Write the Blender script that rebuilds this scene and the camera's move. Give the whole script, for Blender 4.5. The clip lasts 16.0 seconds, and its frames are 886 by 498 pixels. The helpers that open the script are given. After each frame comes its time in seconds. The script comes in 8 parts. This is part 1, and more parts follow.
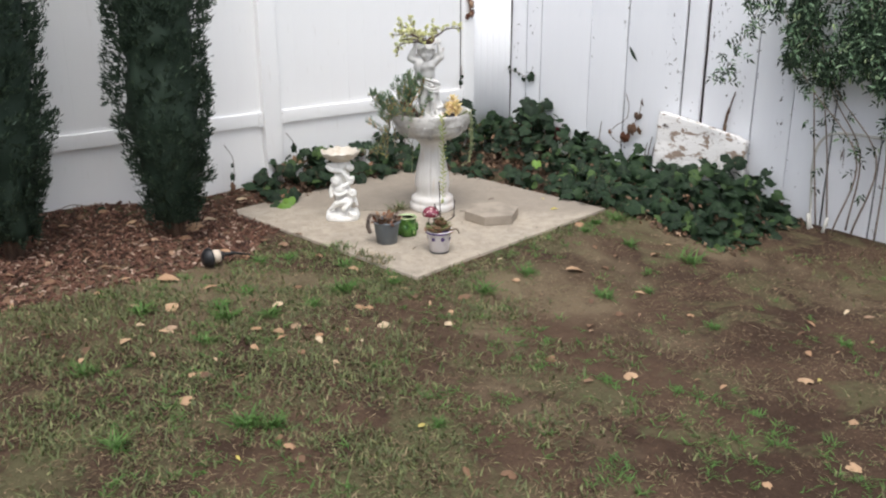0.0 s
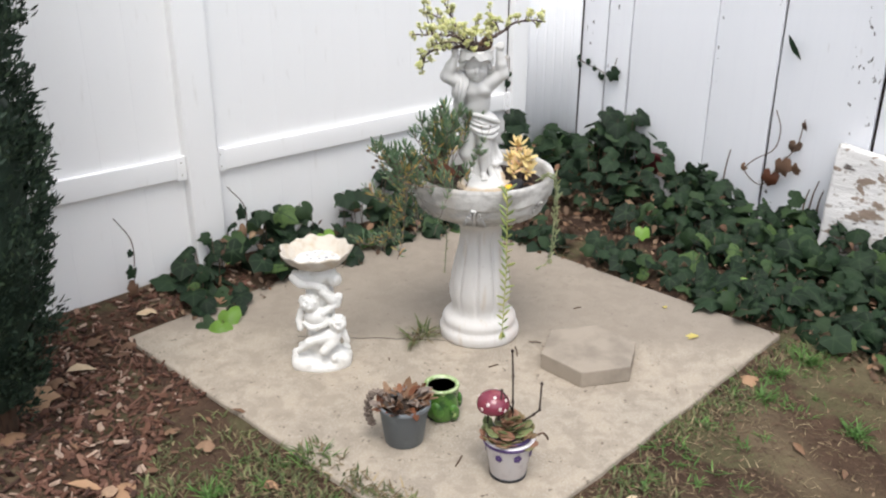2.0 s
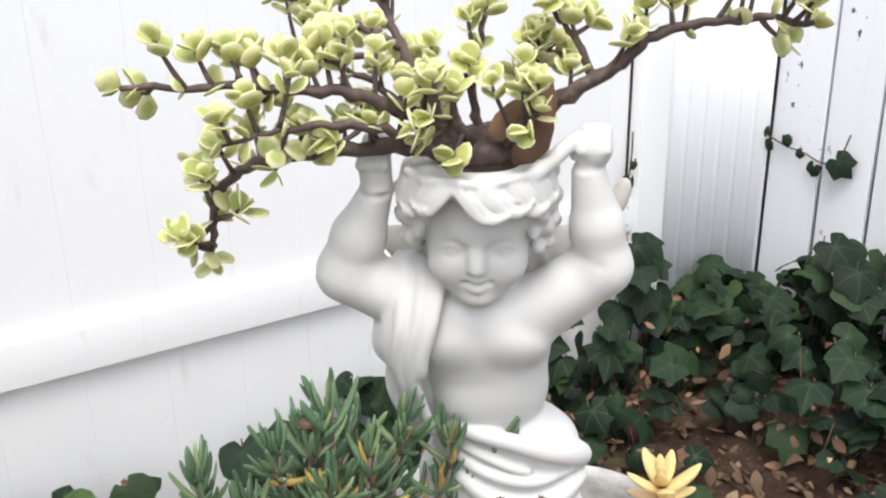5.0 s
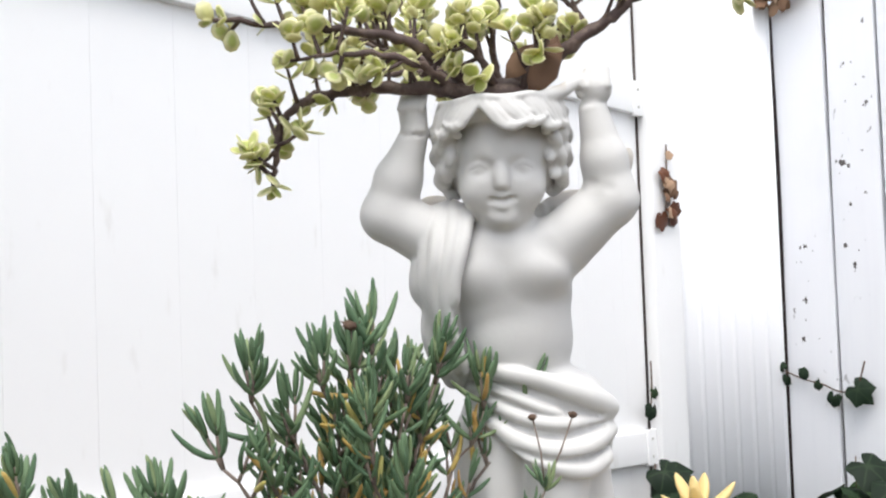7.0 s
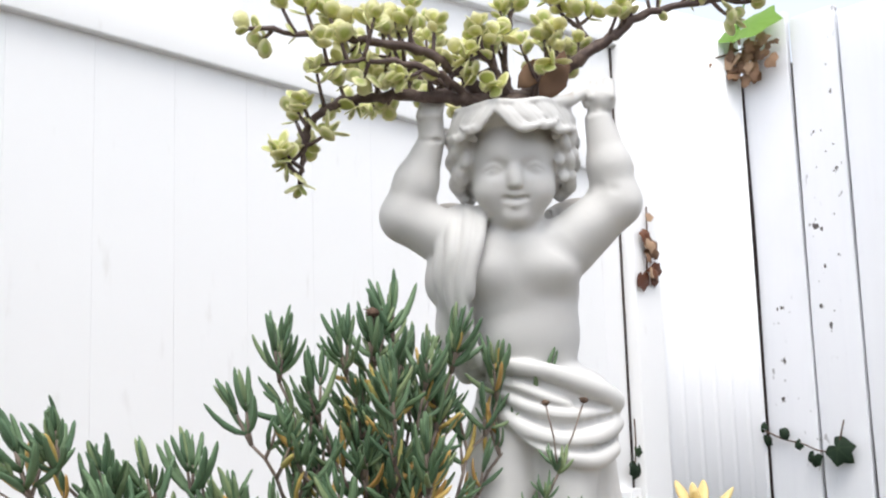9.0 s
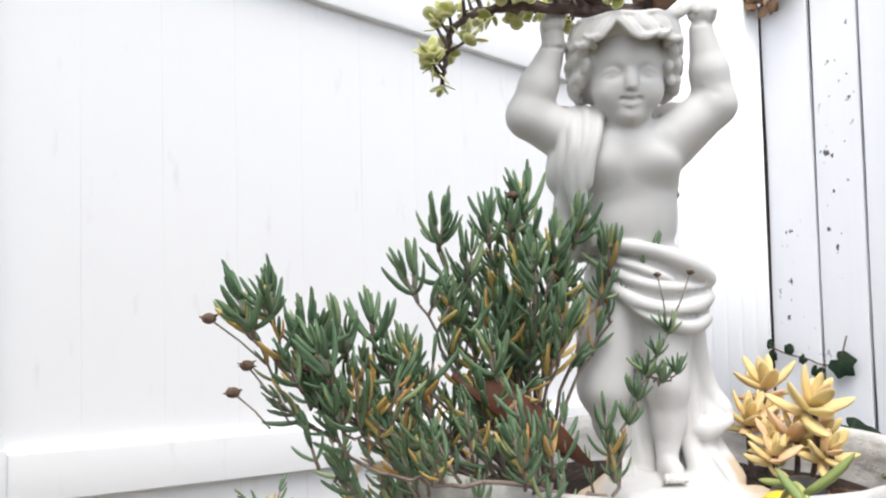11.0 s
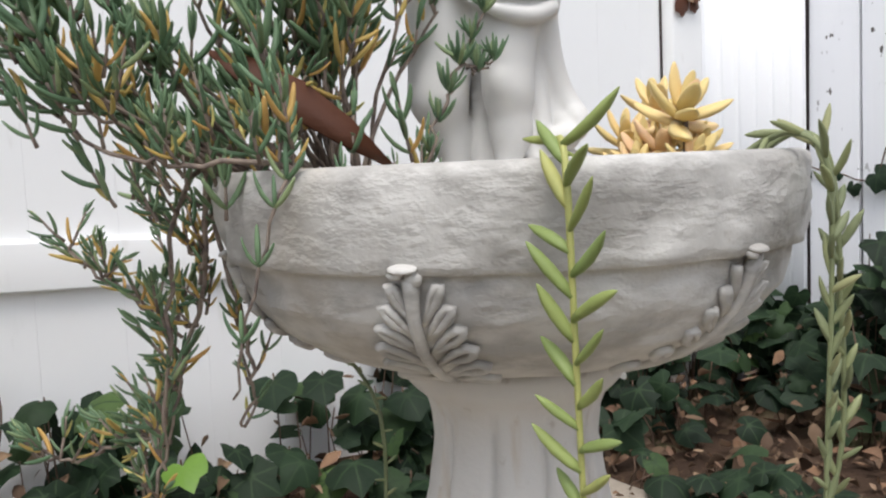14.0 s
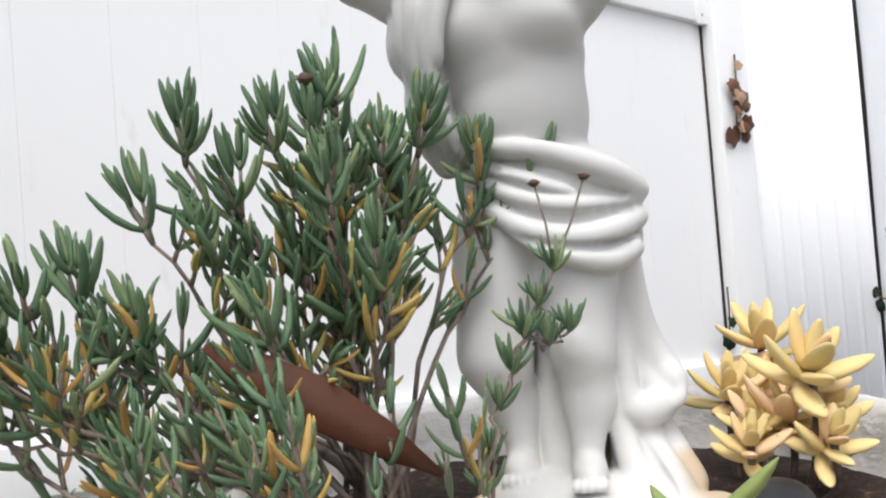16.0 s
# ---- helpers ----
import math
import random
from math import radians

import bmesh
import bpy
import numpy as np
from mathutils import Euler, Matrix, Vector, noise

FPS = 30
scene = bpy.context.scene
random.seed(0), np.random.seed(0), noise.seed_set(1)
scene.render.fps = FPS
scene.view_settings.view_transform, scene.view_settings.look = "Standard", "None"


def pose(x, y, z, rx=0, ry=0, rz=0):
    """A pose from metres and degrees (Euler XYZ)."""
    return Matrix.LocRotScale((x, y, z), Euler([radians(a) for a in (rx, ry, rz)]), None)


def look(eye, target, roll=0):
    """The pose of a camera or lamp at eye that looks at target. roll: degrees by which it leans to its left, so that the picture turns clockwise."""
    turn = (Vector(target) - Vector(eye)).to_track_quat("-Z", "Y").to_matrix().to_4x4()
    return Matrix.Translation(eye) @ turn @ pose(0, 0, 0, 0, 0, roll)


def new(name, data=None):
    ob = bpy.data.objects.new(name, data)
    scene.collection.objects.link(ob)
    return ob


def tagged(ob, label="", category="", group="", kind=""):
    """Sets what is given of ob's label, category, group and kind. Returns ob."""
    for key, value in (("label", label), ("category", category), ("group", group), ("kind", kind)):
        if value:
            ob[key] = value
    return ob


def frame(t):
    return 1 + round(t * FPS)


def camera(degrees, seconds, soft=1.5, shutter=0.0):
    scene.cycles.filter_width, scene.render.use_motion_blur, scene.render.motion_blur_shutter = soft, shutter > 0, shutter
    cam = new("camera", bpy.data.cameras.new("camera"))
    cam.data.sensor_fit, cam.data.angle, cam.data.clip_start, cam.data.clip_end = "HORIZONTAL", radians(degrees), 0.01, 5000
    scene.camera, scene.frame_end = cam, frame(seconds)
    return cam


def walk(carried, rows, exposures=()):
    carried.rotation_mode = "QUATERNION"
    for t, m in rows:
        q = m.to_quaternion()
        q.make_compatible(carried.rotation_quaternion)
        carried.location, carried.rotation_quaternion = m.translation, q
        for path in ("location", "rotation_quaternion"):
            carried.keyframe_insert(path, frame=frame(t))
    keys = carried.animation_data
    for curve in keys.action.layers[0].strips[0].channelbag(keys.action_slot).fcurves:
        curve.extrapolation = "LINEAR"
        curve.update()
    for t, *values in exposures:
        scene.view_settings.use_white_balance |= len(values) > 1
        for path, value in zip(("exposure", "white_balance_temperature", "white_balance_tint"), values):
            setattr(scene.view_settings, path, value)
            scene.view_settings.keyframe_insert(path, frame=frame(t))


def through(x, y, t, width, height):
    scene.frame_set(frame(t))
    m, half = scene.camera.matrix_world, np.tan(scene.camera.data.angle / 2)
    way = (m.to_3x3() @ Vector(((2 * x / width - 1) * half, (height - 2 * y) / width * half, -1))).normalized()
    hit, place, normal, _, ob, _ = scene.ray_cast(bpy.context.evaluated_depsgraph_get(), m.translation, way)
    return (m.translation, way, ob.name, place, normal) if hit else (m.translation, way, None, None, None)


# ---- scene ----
cam = camera(52.0, 16.0, soft=2.2)
PATH = [
    (0, (-2.928, -2.821, 1.555), (-1.58, -1.501, 0.891), -0.2),
    (0.5, (-2.589, -2.473, 1.567), (-1.26, -1.148, 0.874), -0.2),
    (1, (-2.16, -2.005, 1.53), (-0.841, -0.686, 0.811), -0.3),
    (1.5, (-1.75, -1.518, 1.498), (-0.434, -0.212, 0.747), -0.2),
    (2, (-1.367, -1.011, 1.473), (-0.044, 0.266, 0.686), 0.2),
    (2.5, (-0.906, -0.674, 1.435), (0.398, 0.594, 0.604), 0.8),
    (3, (-0.534, -0.348, 1.377), (0.746, 0.923, 0.515), 1.1),
    (3.5, (-0.197, -0.176, 1.336), (0.993, 1.158, 0.439), 0.9),
    (4, (-0.025, 0.095, 1.282), (1.139, 1.454, 0.388), 0.5),
    (4.5, (0.141, 0.241, 1.2), (1.292, 1.654, 0.376), -0.2),
    (5, (0.252, 0.348, 1.106), (1.414, 1.827, 0.425), -1.0),
    (7.5, (0.158, 0.254, 0.814), (1.381, 1.825, 1.003), -2.2),
    (8, (0.163, 0.266, 0.794), (1.397, 1.82, 1.041), -2.2),
    (10.5, (-0.004, 0.246, 0.761), (1.286, 1.766, 0.92), -1.6),
    (11, (-0.033, 0.26, 0.737), (1.257, 1.785, 0.837), -1.4),
    (11.5, (-0.041, 0.262, 0.723), (1.236, 1.801, 0.759), -1.2),
    (12, (-0.029, 0.26, 0.711), (1.231, 1.813, 0.682), -0.7),
    (12.5, (0.021, 0.246, 0.682), (1.247, 1.825, 0.621), -0.8),
    (13, (0.108, 0.246, 0.635), (1.293, 1.854, 0.54), -1.8),
    (13.5, (0.161, 0.225, 0.607), (1.318, 1.85, 0.464), -1.9),
    (14, (0.2, 0.203, 0.592), (1.323, 1.848, 0.418), -2.5),
    (14.5, (0.225, 0.19, 0.575), (1.314, 1.857, 0.391), -3.1),
    (15, (0.234, 0.194, 0.586), (1.315, 1.869, 0.429), -3.5),
    (15.5, (0.247, 0.249, 0.624), (1.321, 1.934, 0.545), -4.0),
    (16, (0.278, 0.328, 0.704), (1.347, 2.017, 0.756), -4.5),
]
EXPOSURES = [(0, 0.20), (1, 0.20), (2.5, 0.27), (3.5, 0.34), (5, 0.46), (7.5, 0.41), (10.5, 0.41), (11.5, 0.40), (12.5, 0.32), (13.5, 0.18), (14.5, 0.16), (15.2, 0.17), (16, 0.25)]
walk(cam, [(t, look(e, g, r)) for t, e, g, r in PATH], EXPOSURES)

# ---- sky and sun: a bright overcast day ----
SUN_AZ, SUN_EL = 222.0, 66.0
world = bpy.data.worlds.new("overcast_sky")
scene.world = world
world.use_nodes = True
wn = world.node_tree.nodes
sky = wn.new("ShaderNodeTexSky")
sky.sky_type, sky.sun_disc = "NISHITA", False
sky.sun_elevation, sky.sun_rotation = radians(SUN_EL), radians(SUN_AZ)
sky.air_density, sky.dust_density, sky.ozone_density = 1.0, 2.5, 1.0
soft_sky = wn.new("ShaderNodeHueSaturation")
soft_sky.inputs["Saturation"].default_value = 0.35
world.node_tree.links.new(sky.outputs[0], soft_sky.inputs["Color"])
world.node_tree.links.new(soft_sky.outputs[0], wn["Background"].inputs[0])
wn["Background"].inputs[1].default_value = 0.24
sun_data = bpy.data.lights.new("sun", "SUN")
sun_data.energy, sun_data.angle, sun_data.color = 1.5, radians(30), (1.0, 0.97, 0.925)
sun = new("sun", sun_data)
az = radians(SUN_AZ)
sun.matrix_world = look((0, 0, 6), (-6 * math.sin(az) / math.tan(radians(SUN_EL)), -6 * math.cos(az) / math.tan(radians(SUN_EL)), 0))

# ---- materials ----
def rgb(c):
    return (*c, 1.0)


class Mat:
    """A small builder of node materials."""

    def __init__(self, name, color, rough=0.6, spec=0.3):
        self.m = bpy.data.materials.new(name)
        self.m.use_nodes = True
        self.t = self.m.node_tree
        self.p = self.t.nodes["Principled BSDF"]
        self.p.inputs["Base Color"].default_value = rgb(color)
        self.p.inputs["Roughness"].default_value = rough
        self.p.inputs["Specular IOR Level"].default_value = spec
        self.color, self.height = None, None
        self.base = color

    def node(self, kind, **values):
        n = self.t.nodes.new(kind)
        for key, value in values.items():
            n.inputs[key.replace("_", " ")].default_value = value
        return n

    def link(self, a, b):
        self.t.links.new(a, b)

    def coords(self, scale=(1, 1, 1), space="Object"):
        tc = self.node("ShaderNodeTexCoord")
        mp = self.node("ShaderNodeMapping")
        mp.inputs["Scale"].default_value = scale
        self.link(tc.outputs[space], mp.inputs["Vector"])
        return mp.outputs[0]

    def noise(self, scale, detail=4, stretch=(1, 1, 1), rough=0.6, world=False, distortion=0.0):
        n = self.node("ShaderNodeTexNoise", Scale=scale, Detail=detail, Roughness=rough, Distortion=distortion)
        if world:
            g = self.node("ShaderNodeNewGeometry")
            mp = self.node("ShaderNodeMapping")
            mp.inputs["Scale"].default_value = stretch
            self.link(g.outputs["Position"], mp.inputs["Vector"])
            self.link(mp.outputs[0], n.inputs["Vector"])
        else:
            self.link(self.coords(stretch), n.inputs["Vector"])
        return n.outputs["Fac"]

    def ramp(self, fac, lo, hi):
        r = self.node("ShaderNodeMapRange")
        r.interpolation_type = "SMOOTHSTEP"
        r.inputs["From Min"].default_value, r.inputs["From Max"].default_value = lo, hi
        self.link(fac, r.inputs["Value"])
        return r.outputs[0]

    def math(self, op, a, b):
        n = self.node("ShaderNodeMath")
        n.operation = op
        for i, v in enumerate((a, b)):
            if isinstance(v, (int, float)):
                n.inputs[i].default_value = v
            else:
                self.link(v, n.inputs[i])
        return n.outputs[0]

    def mix(self, fac, color):
        """Lays a second colour over what there is, by fac."""
        n = self.node("ShaderNodeMix")
        n.data_type = "RGBA"
        if isinstance(fac, (int, float)):
            n.inputs["Factor"].default_value = fac
        else:
            self.link(fac, n.inputs["Factor"])
        if self.color is None:
            n.inputs[6].default_value = rgb(self.base)
        else:
            self.link(self.color, n.inputs[6])
        if isinstance(color, tuple):
            n.inputs[7].default_value = rgb(color)
        else:
            self.link(color, n.inputs[7])
        self.color = n.outputs[2]
        self.link(self.color, self.p.inputs["Base Color"])
        return self

    def chance(self):
        """A random number for each piece, loose or joined."""
        ob = self.node("ShaderNodeObjectInfo")
        ge = self.node("ShaderNodeNewGeometry")
        return self.math("FRACT", self.math("ADD", ob.outputs["Random"], ge.outputs["Random Per Island"]), 0)

    def attr(self, name):
        a = self.node("ShaderNodeAttribute")
        a.attribute_name = name
        return a.outputs["Fac"]

    def bump(self, fac, strength, distance=0.01):
        b = self.node("ShaderNodeBump", Strength=strength, Distance=distance)
        self.link(fac, b.inputs["Height"])
        if self.height is not None:
            self.link(self.height, b.inputs["Normal"])
        self.height = b.outputs[0]
        self.link(self.height, self.p.inputs["Normal"])
        return self

    def thin(self, amount=0.25):
        """Lets some light through a leaf."""
        tr = self.node("ShaderNodeBsdfTranslucent")
        if self.color is not None:
            self.link(self.color, tr.inputs["Color"])
        else:
            tr.inputs["Color"].default_value = rgb(self.base)
        mx = self.node("ShaderNodeMixShader", Fac=amount)
        self.link(self.p.outputs[0], mx.inputs[1])
        self.link(tr.outputs[0], mx.inputs[2])
        self.link(mx.outputs[0], self.t.nodes["Material Output"].inputs["Surface"])
        return self


def leaf_mat(name, main, dark, light, rim=None, odd=None, rough=0.45, through=0.2, spec=0.35):
    m = Mat(name, main, rough, spec)
    c = m.chance()
    m.mix(m.ramp(c, 0.0, 0.55), dark).mix(m.ramp(c, 0.35, 1.0), main).mix(m.ramp(c, 0.75, 1.0), light)
    if odd:
        m.mix(m.ramp(m.math("FRACT", m.math("MULTIPLY", c, 7.31), 0), 0.95, 0.96), odd)
    m.mix(m.math("MULTIPLY", m.ramp(m.noise(60, 3, world=True), 0.45, 0.75), 0.35), dark)
    if rim:
        m.mix(m.ramp(m.attr("rim"), 0.45, 0.9), rim)
    m.bump(m.noise(140, 2, world=True), 0.15, 0.004)
    return m.thin(through).m


VINYL = Mat("white_vinyl", (0.86, 0.86, 0.86), 0.32, 0.4)
VINYL.mix(VINYL.math("MULTIPLY", VINYL.ramp(VINYL.noise(1.3, 5, world=True), 0.4, 0.8), 0.25), (0.80, 0.80, 0.81))
VINYL.mix(VINYL.math("MULTIPLY", VINYL.ramp(VINYL.noise(26, 3, (1, 1, 0.25), world=True), 0.62, 0.8), 0.22), (0.52, 0.49, 0.44))
VINYL.bump(VINYL.noise(8, 2, (1, 1, 0.1), world=True), 0.05, 0.01)
VINYL = VINYL.m

WOOD = Mat("white_painted_wood", (0.80, 0.81, 0.84), 0.6, 0.25)
grain = WOOD.noise(9, 5, (6, 6, 0.25), world=True)
WOOD.mix(WOOD.math("MULTIPLY", WOOD.ramp(grain, 0.45, 0.75), 0.12), (0.68, 0.69, 0.74))
WOOD.mix(WOOD.math("MULTIPLY", WOOD.ramp(WOOD.noise(2.2, 4, (1, 1, 0.5), world=True), 0.5, 0.8), 0.35), (0.62, 0.63, 0.68))
fleck = WOOD.math("MULTIPLY", WOOD.ramp(WOOD.noise(52, 2, (1, 1, 0.55), world=True), 0.655, 0.68), WOOD.ramp(WOOD.noise(7, 2, (1, 1, 0.14), world=True), 0.54, 0.60))
WOOD.mix(fleck, (0.10, 0.09, 0.085))
WOOD.mix(WOOD.math("MULTIPLY", WOOD.ramp(WOOD.noise(5, 5, (1, 1, 0.35), world=True), 0.70, 0.74), 0.55), (0.42, 0.38, 0.35))
WOOD.mix(WOOD.ramp(WOOD.noise(14, 5, (1, 1, 0.16), world=True, distortion=0.4), 0.70, 0.73), (0.16, 0.13, 0.12))
WOOD.bump(grain, 0.05, 0.005)
WOOD = WOOD.m

TIN = Mat("white_painted_tin", (0.87, 0.875, 0.89), 0.6, 0.2)
TIN.mix(TIN.math("MULTIPLY", TIN.ramp(TIN.noise(6, 4, (1, 1, 0.15), world=True), 0.5, 0.8), 0.3), (0.78, 0.80, 0.84))
TIN = TIN.m

CONCRETE = Mat("grey_concrete", (0.395, 0.335, 0.265), 0.85, 0.2)
CONCRETE.mix(CONCRETE.ramp(CONCRETE.noise(2.6, 6, world=True), 0.40, 0.70), (0.335, 0.292, 0.238))
CONCRETE.mix(CONCRETE.math("MULTIPLY", CONCRETE.ramp(CONCRETE.noise(1.1, 3, world=True), 0.5, 0.72), 0.45), (0.25, 0.215, 0.172))
CONCRETE.mix(CONCRETE.math("MULTIPLY", CONCRETE.ramp(CONCRETE.noise(9, 6, world=True, distortion=0.5), 0.42, 0.60), 0.50), (0.27, 0.23, 0.185))
CONCRETE.mix(CONCRETE.math("MULTIPLY", CONCRETE.ramp(CONCRETE.noise(170, 2, world=True), 0.50, 0.60), 0.45), (0.47, 0.43, 0.37))
CONCRETE.mix(CONCRETE.math("MULTIPLY", CONCRETE.ramp(CONCRETE.noise(90, 3, world=True), 0.6, 0.75), 0.3), (0.25, 0.23, 0.2))
CONCRETE.mix(CONCRETE.math("MULTIPLY", CONCRETE.ramp(CONCRETE.noise(21, 6, world=True, distortion=0.3), 0.46, 0.60), 0.50), (0.27, 0.23, 0.186))
CONCRETE.mix(CONCRETE.ramp(CONCRETE.noise(48, 3, world=True), 0.66, 0.69), (0.17, 0.14, 0.11))
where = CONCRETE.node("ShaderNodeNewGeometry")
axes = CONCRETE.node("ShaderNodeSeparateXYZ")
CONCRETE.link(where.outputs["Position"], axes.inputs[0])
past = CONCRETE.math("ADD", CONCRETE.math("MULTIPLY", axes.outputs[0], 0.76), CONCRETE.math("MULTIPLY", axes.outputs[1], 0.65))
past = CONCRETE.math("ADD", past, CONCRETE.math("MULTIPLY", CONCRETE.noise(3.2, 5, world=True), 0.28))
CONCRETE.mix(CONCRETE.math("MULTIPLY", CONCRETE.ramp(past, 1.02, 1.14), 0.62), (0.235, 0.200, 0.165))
CONCRETE.bump(CONCRETE.noise(220, 4, world=True), 0.25, 0.003)
CONCRETE = CONCRETE.m

PAVER = Mat("weathered_paver", (0.345, 0.295, 0.240), 0.9, 0.2)
PAVER.mix(PAVER.ramp(PAVER.noise(9, 6, world=True), 0.4, 0.7), (0.25, 0.215, 0.178))
PAVER.bump(PAVER.noise(160, 4, world=True), 0.4, 0.004)
PAVER = PAVER.m

STATUE = Mat("white_cast_resin", (0.64, 0.63, 0.612), 0.62, 0.2)
STATUE.mix(STATUE.math("MULTIPLY", STATUE.ramp(STATUE.noise(18, 5), 0.45, 0.8), 0.5), (0.56, 0.545, 0.52))
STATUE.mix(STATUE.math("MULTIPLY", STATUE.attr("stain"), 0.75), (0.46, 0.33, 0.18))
STATUE.bump(STATUE.noise(260, 3), 0.06, 0.002)
STATUE = STATUE.m

BOWL = Mat("white_painted_cement", (0.57, 0.555, 0.53), 0.62, 0.3)
BOWL.mix(BOWL.ramp(BOWL.noise(11, 7, (1, 1, 1.8)), 0.44, 0.62), (0.37, 0.355, 0.335))
BOWL.mix(BOWL.math("MULTIPLY", BOWL.ramp(BOWL.noise(70, 4), 0.64, 0.75), 0.5), (0.36, 0.33, 0.29))
BOWL.mix(BOWL.math("MULTIPLY", BOWL.ramp(BOWL.noise(5, 4, (1, 1, 0.5)), 0.55, 0.75), 0.5), (0.50, 0.43, 0.34))
BOWL.bump(BOWL.ramp(BOWL.noise(24, 4, (1, 1, 2.0)), 0.40, 0.62), 0.17, 0.010).bump(BOWL.noise(70, 2, (1, 1, 1.5)), 0.10, 0.005).bump(BOWL.ramp(BOWL.noise(52, 2, (1, 1, 1.4)), 0.60, 0.68), -1.0, 0.007).bump(BOWL.noise(130, 3), 0.2, 0.003)
BOWL = BOWL.m

PEDESTAL = Mat("white_weathered_cement", (0.64, 0.62, 0.595), 0.65, 0.25)
PEDESTAL.mix(PEDESTAL.math("MULTIPLY", PEDESTAL.ramp(PEDESTAL.noise(9, 6, (1, 1, 0.4)), 0.46, 0.72), 0.7), (0.62, 0.58, 0.54))
PEDESTAL.mix(PEDESTAL.math("MULTIPLY", PEDESTAL.ramp(PEDESTAL.noise(60, 4), 0.62, 0.74), 0.5), (0.42, 0.37, 0.33))
PEDESTAL.mix(PEDESTAL.math("MULTIPLY", PEDESTAL.ramp(PEDESTAL.noise(4, 4, (1, 1, 0.6)), 0.54, 0.74), 0.45), (0.66, 0.52, 0.45))
PEDESTAL.mix(PEDESTAL.math("MULTIPLY", PEDESTAL.ramp(PEDESTAL.noise(38, 4, (1, 1, 0.07)), 0.55, 0.75), 0.55), (0.50, 0.40, 0.29))
PEDESTAL.bump(PEDESTAL.noise(30, 4), 0.22, 0.008).bump(PEDESTAL.noise(130, 3), 0.15, 0.003)
PEDESTAL = PEDESTAL.m

PLASTER = Mat("aged_white_plaster", (0.80, 0.79, 0.76), 0.7, 0.25)
PLASTER.mix(PLASTER.ramp(PLASTER.noise(20, 6), 0.48, 0.75), (0.62, 0.60, 0.55))
PLASTER.mix(PLASTER.math("MULTIPLY", PLASTER.ramp(PLASTER.noise(55, 4), 0.6, 0.72), 0.5), (0.45, 0.42, 0.36))
PLASTER.bump(PLASTER.noise(120, 4), 0.4, 0.004)
PLASTER = PLASTER.m

SHELL = Mat("cream_stained_basin", (0.58, 0.53, 0.46), 0.65, 0.3)
SHELL.mix(SHELL.ramp(SHELL.noise(30, 5), 0.45, 0.7), (0.50, 0.42, 0.32))
SHELL.bump(SHELL.noise(90, 4), 0.4, 0.004)
SHELL = SHELL.m

CRUST = Mat("white_speckled_crust", (0.72, 0.71, 0.69), 0.8, 0.2)
CRUST.mix(CRUST.ramp(CRUST.noise(95, 4), 0.56, 0.60), (0.30, 0.31, 0.33))
CRUST.mix(CRUST.ramp(CRUST.noise(40, 5), 0.52, 0.68), (0.58, 0.52, 0.44))
CRUST.bump(CRUST.noise(90, 4), 0.6, 0.005)
CRUST = CRUST.m

BOARD = Mat("peeling_white_board", (0.76, 0.74, 0.72), 0.8, 0.2)
BOARD.mix(BOARD.ramp(BOARD.noise(9, 8, (1, 1.0, 1.8), distortion=0.2), 0.55, 0.58), (0.30, 0.23, 0.18))
BOARD.mix(BOARD.ramp(BOARD.noise(26, 6, (1, 1.0, 1.4)), 0.60, 0.64), (0.42, 0.38, 0.34))
BOARD.mix(BOARD.ramp(BOARD.noise(16, 5, (1, 0.6, 2.0)), 0.64, 0.68), (0.12, 0.10, 0.09))
BOARD.bump(BOARD.noise(18, 6, (1, 0.7, 2.0)), 0.6, 0.012)
BOARD = BOARD.m

GROUND = Mat("bare_soil", (0.088, 0.056, 0.038), 0.95, 0.1)
GROUND.mix(GROUND.ramp(GROUND.noise(1.9, 6, world=True), 0.40, 0.58), (0.050, 0.031, 0.022))
GROUND.mix(GROUND.math("MULTIPLY", GROUND.ramp(GROUND.noise(2.3, 4, world=True, distortion=0.6), 0.53, 0.62), 0.75), (0.105, 0.100, 0.052))
GROUND.mix(GROUND.math("MULTIPLY", GROUND.ramp(GROUND.noise(0.9, 3, world=True), 0.50, 0.64), 0.75), (0.20, 0.155, 0.098))
GROUND.mix(GROUND.ramp(GROUND.noise(75, 4, world=True), 0.58, 0.74), (0.15, 0.098, 0.060))
GROUND.mix(GROUND.ramp(GROUND.noise(140, 3, world=True), 0.62, 0.74), (0.045, 0.034, 0.028))
GROUND.bump(GROUND.noise(22, 6, world=True), 0.8, 0.03).bump(GROUND.noise(130, 4, world=True), 0.6, 0.01)
GROUND = GROUND.m

SOIL = Mat("dark_potting_soil", (0.045, 0.033, 0.027), 0.95, 0.1)
SOIL.mix(SOIL.ramp(SOIL.noise(120, 4, world=True), 0.55, 0.7), (0.12, 0.08, 0.055))
SOIL.bump(SOIL.noise(80, 5, world=True), 0.9, 0.012)
SOIL = SOIL.m

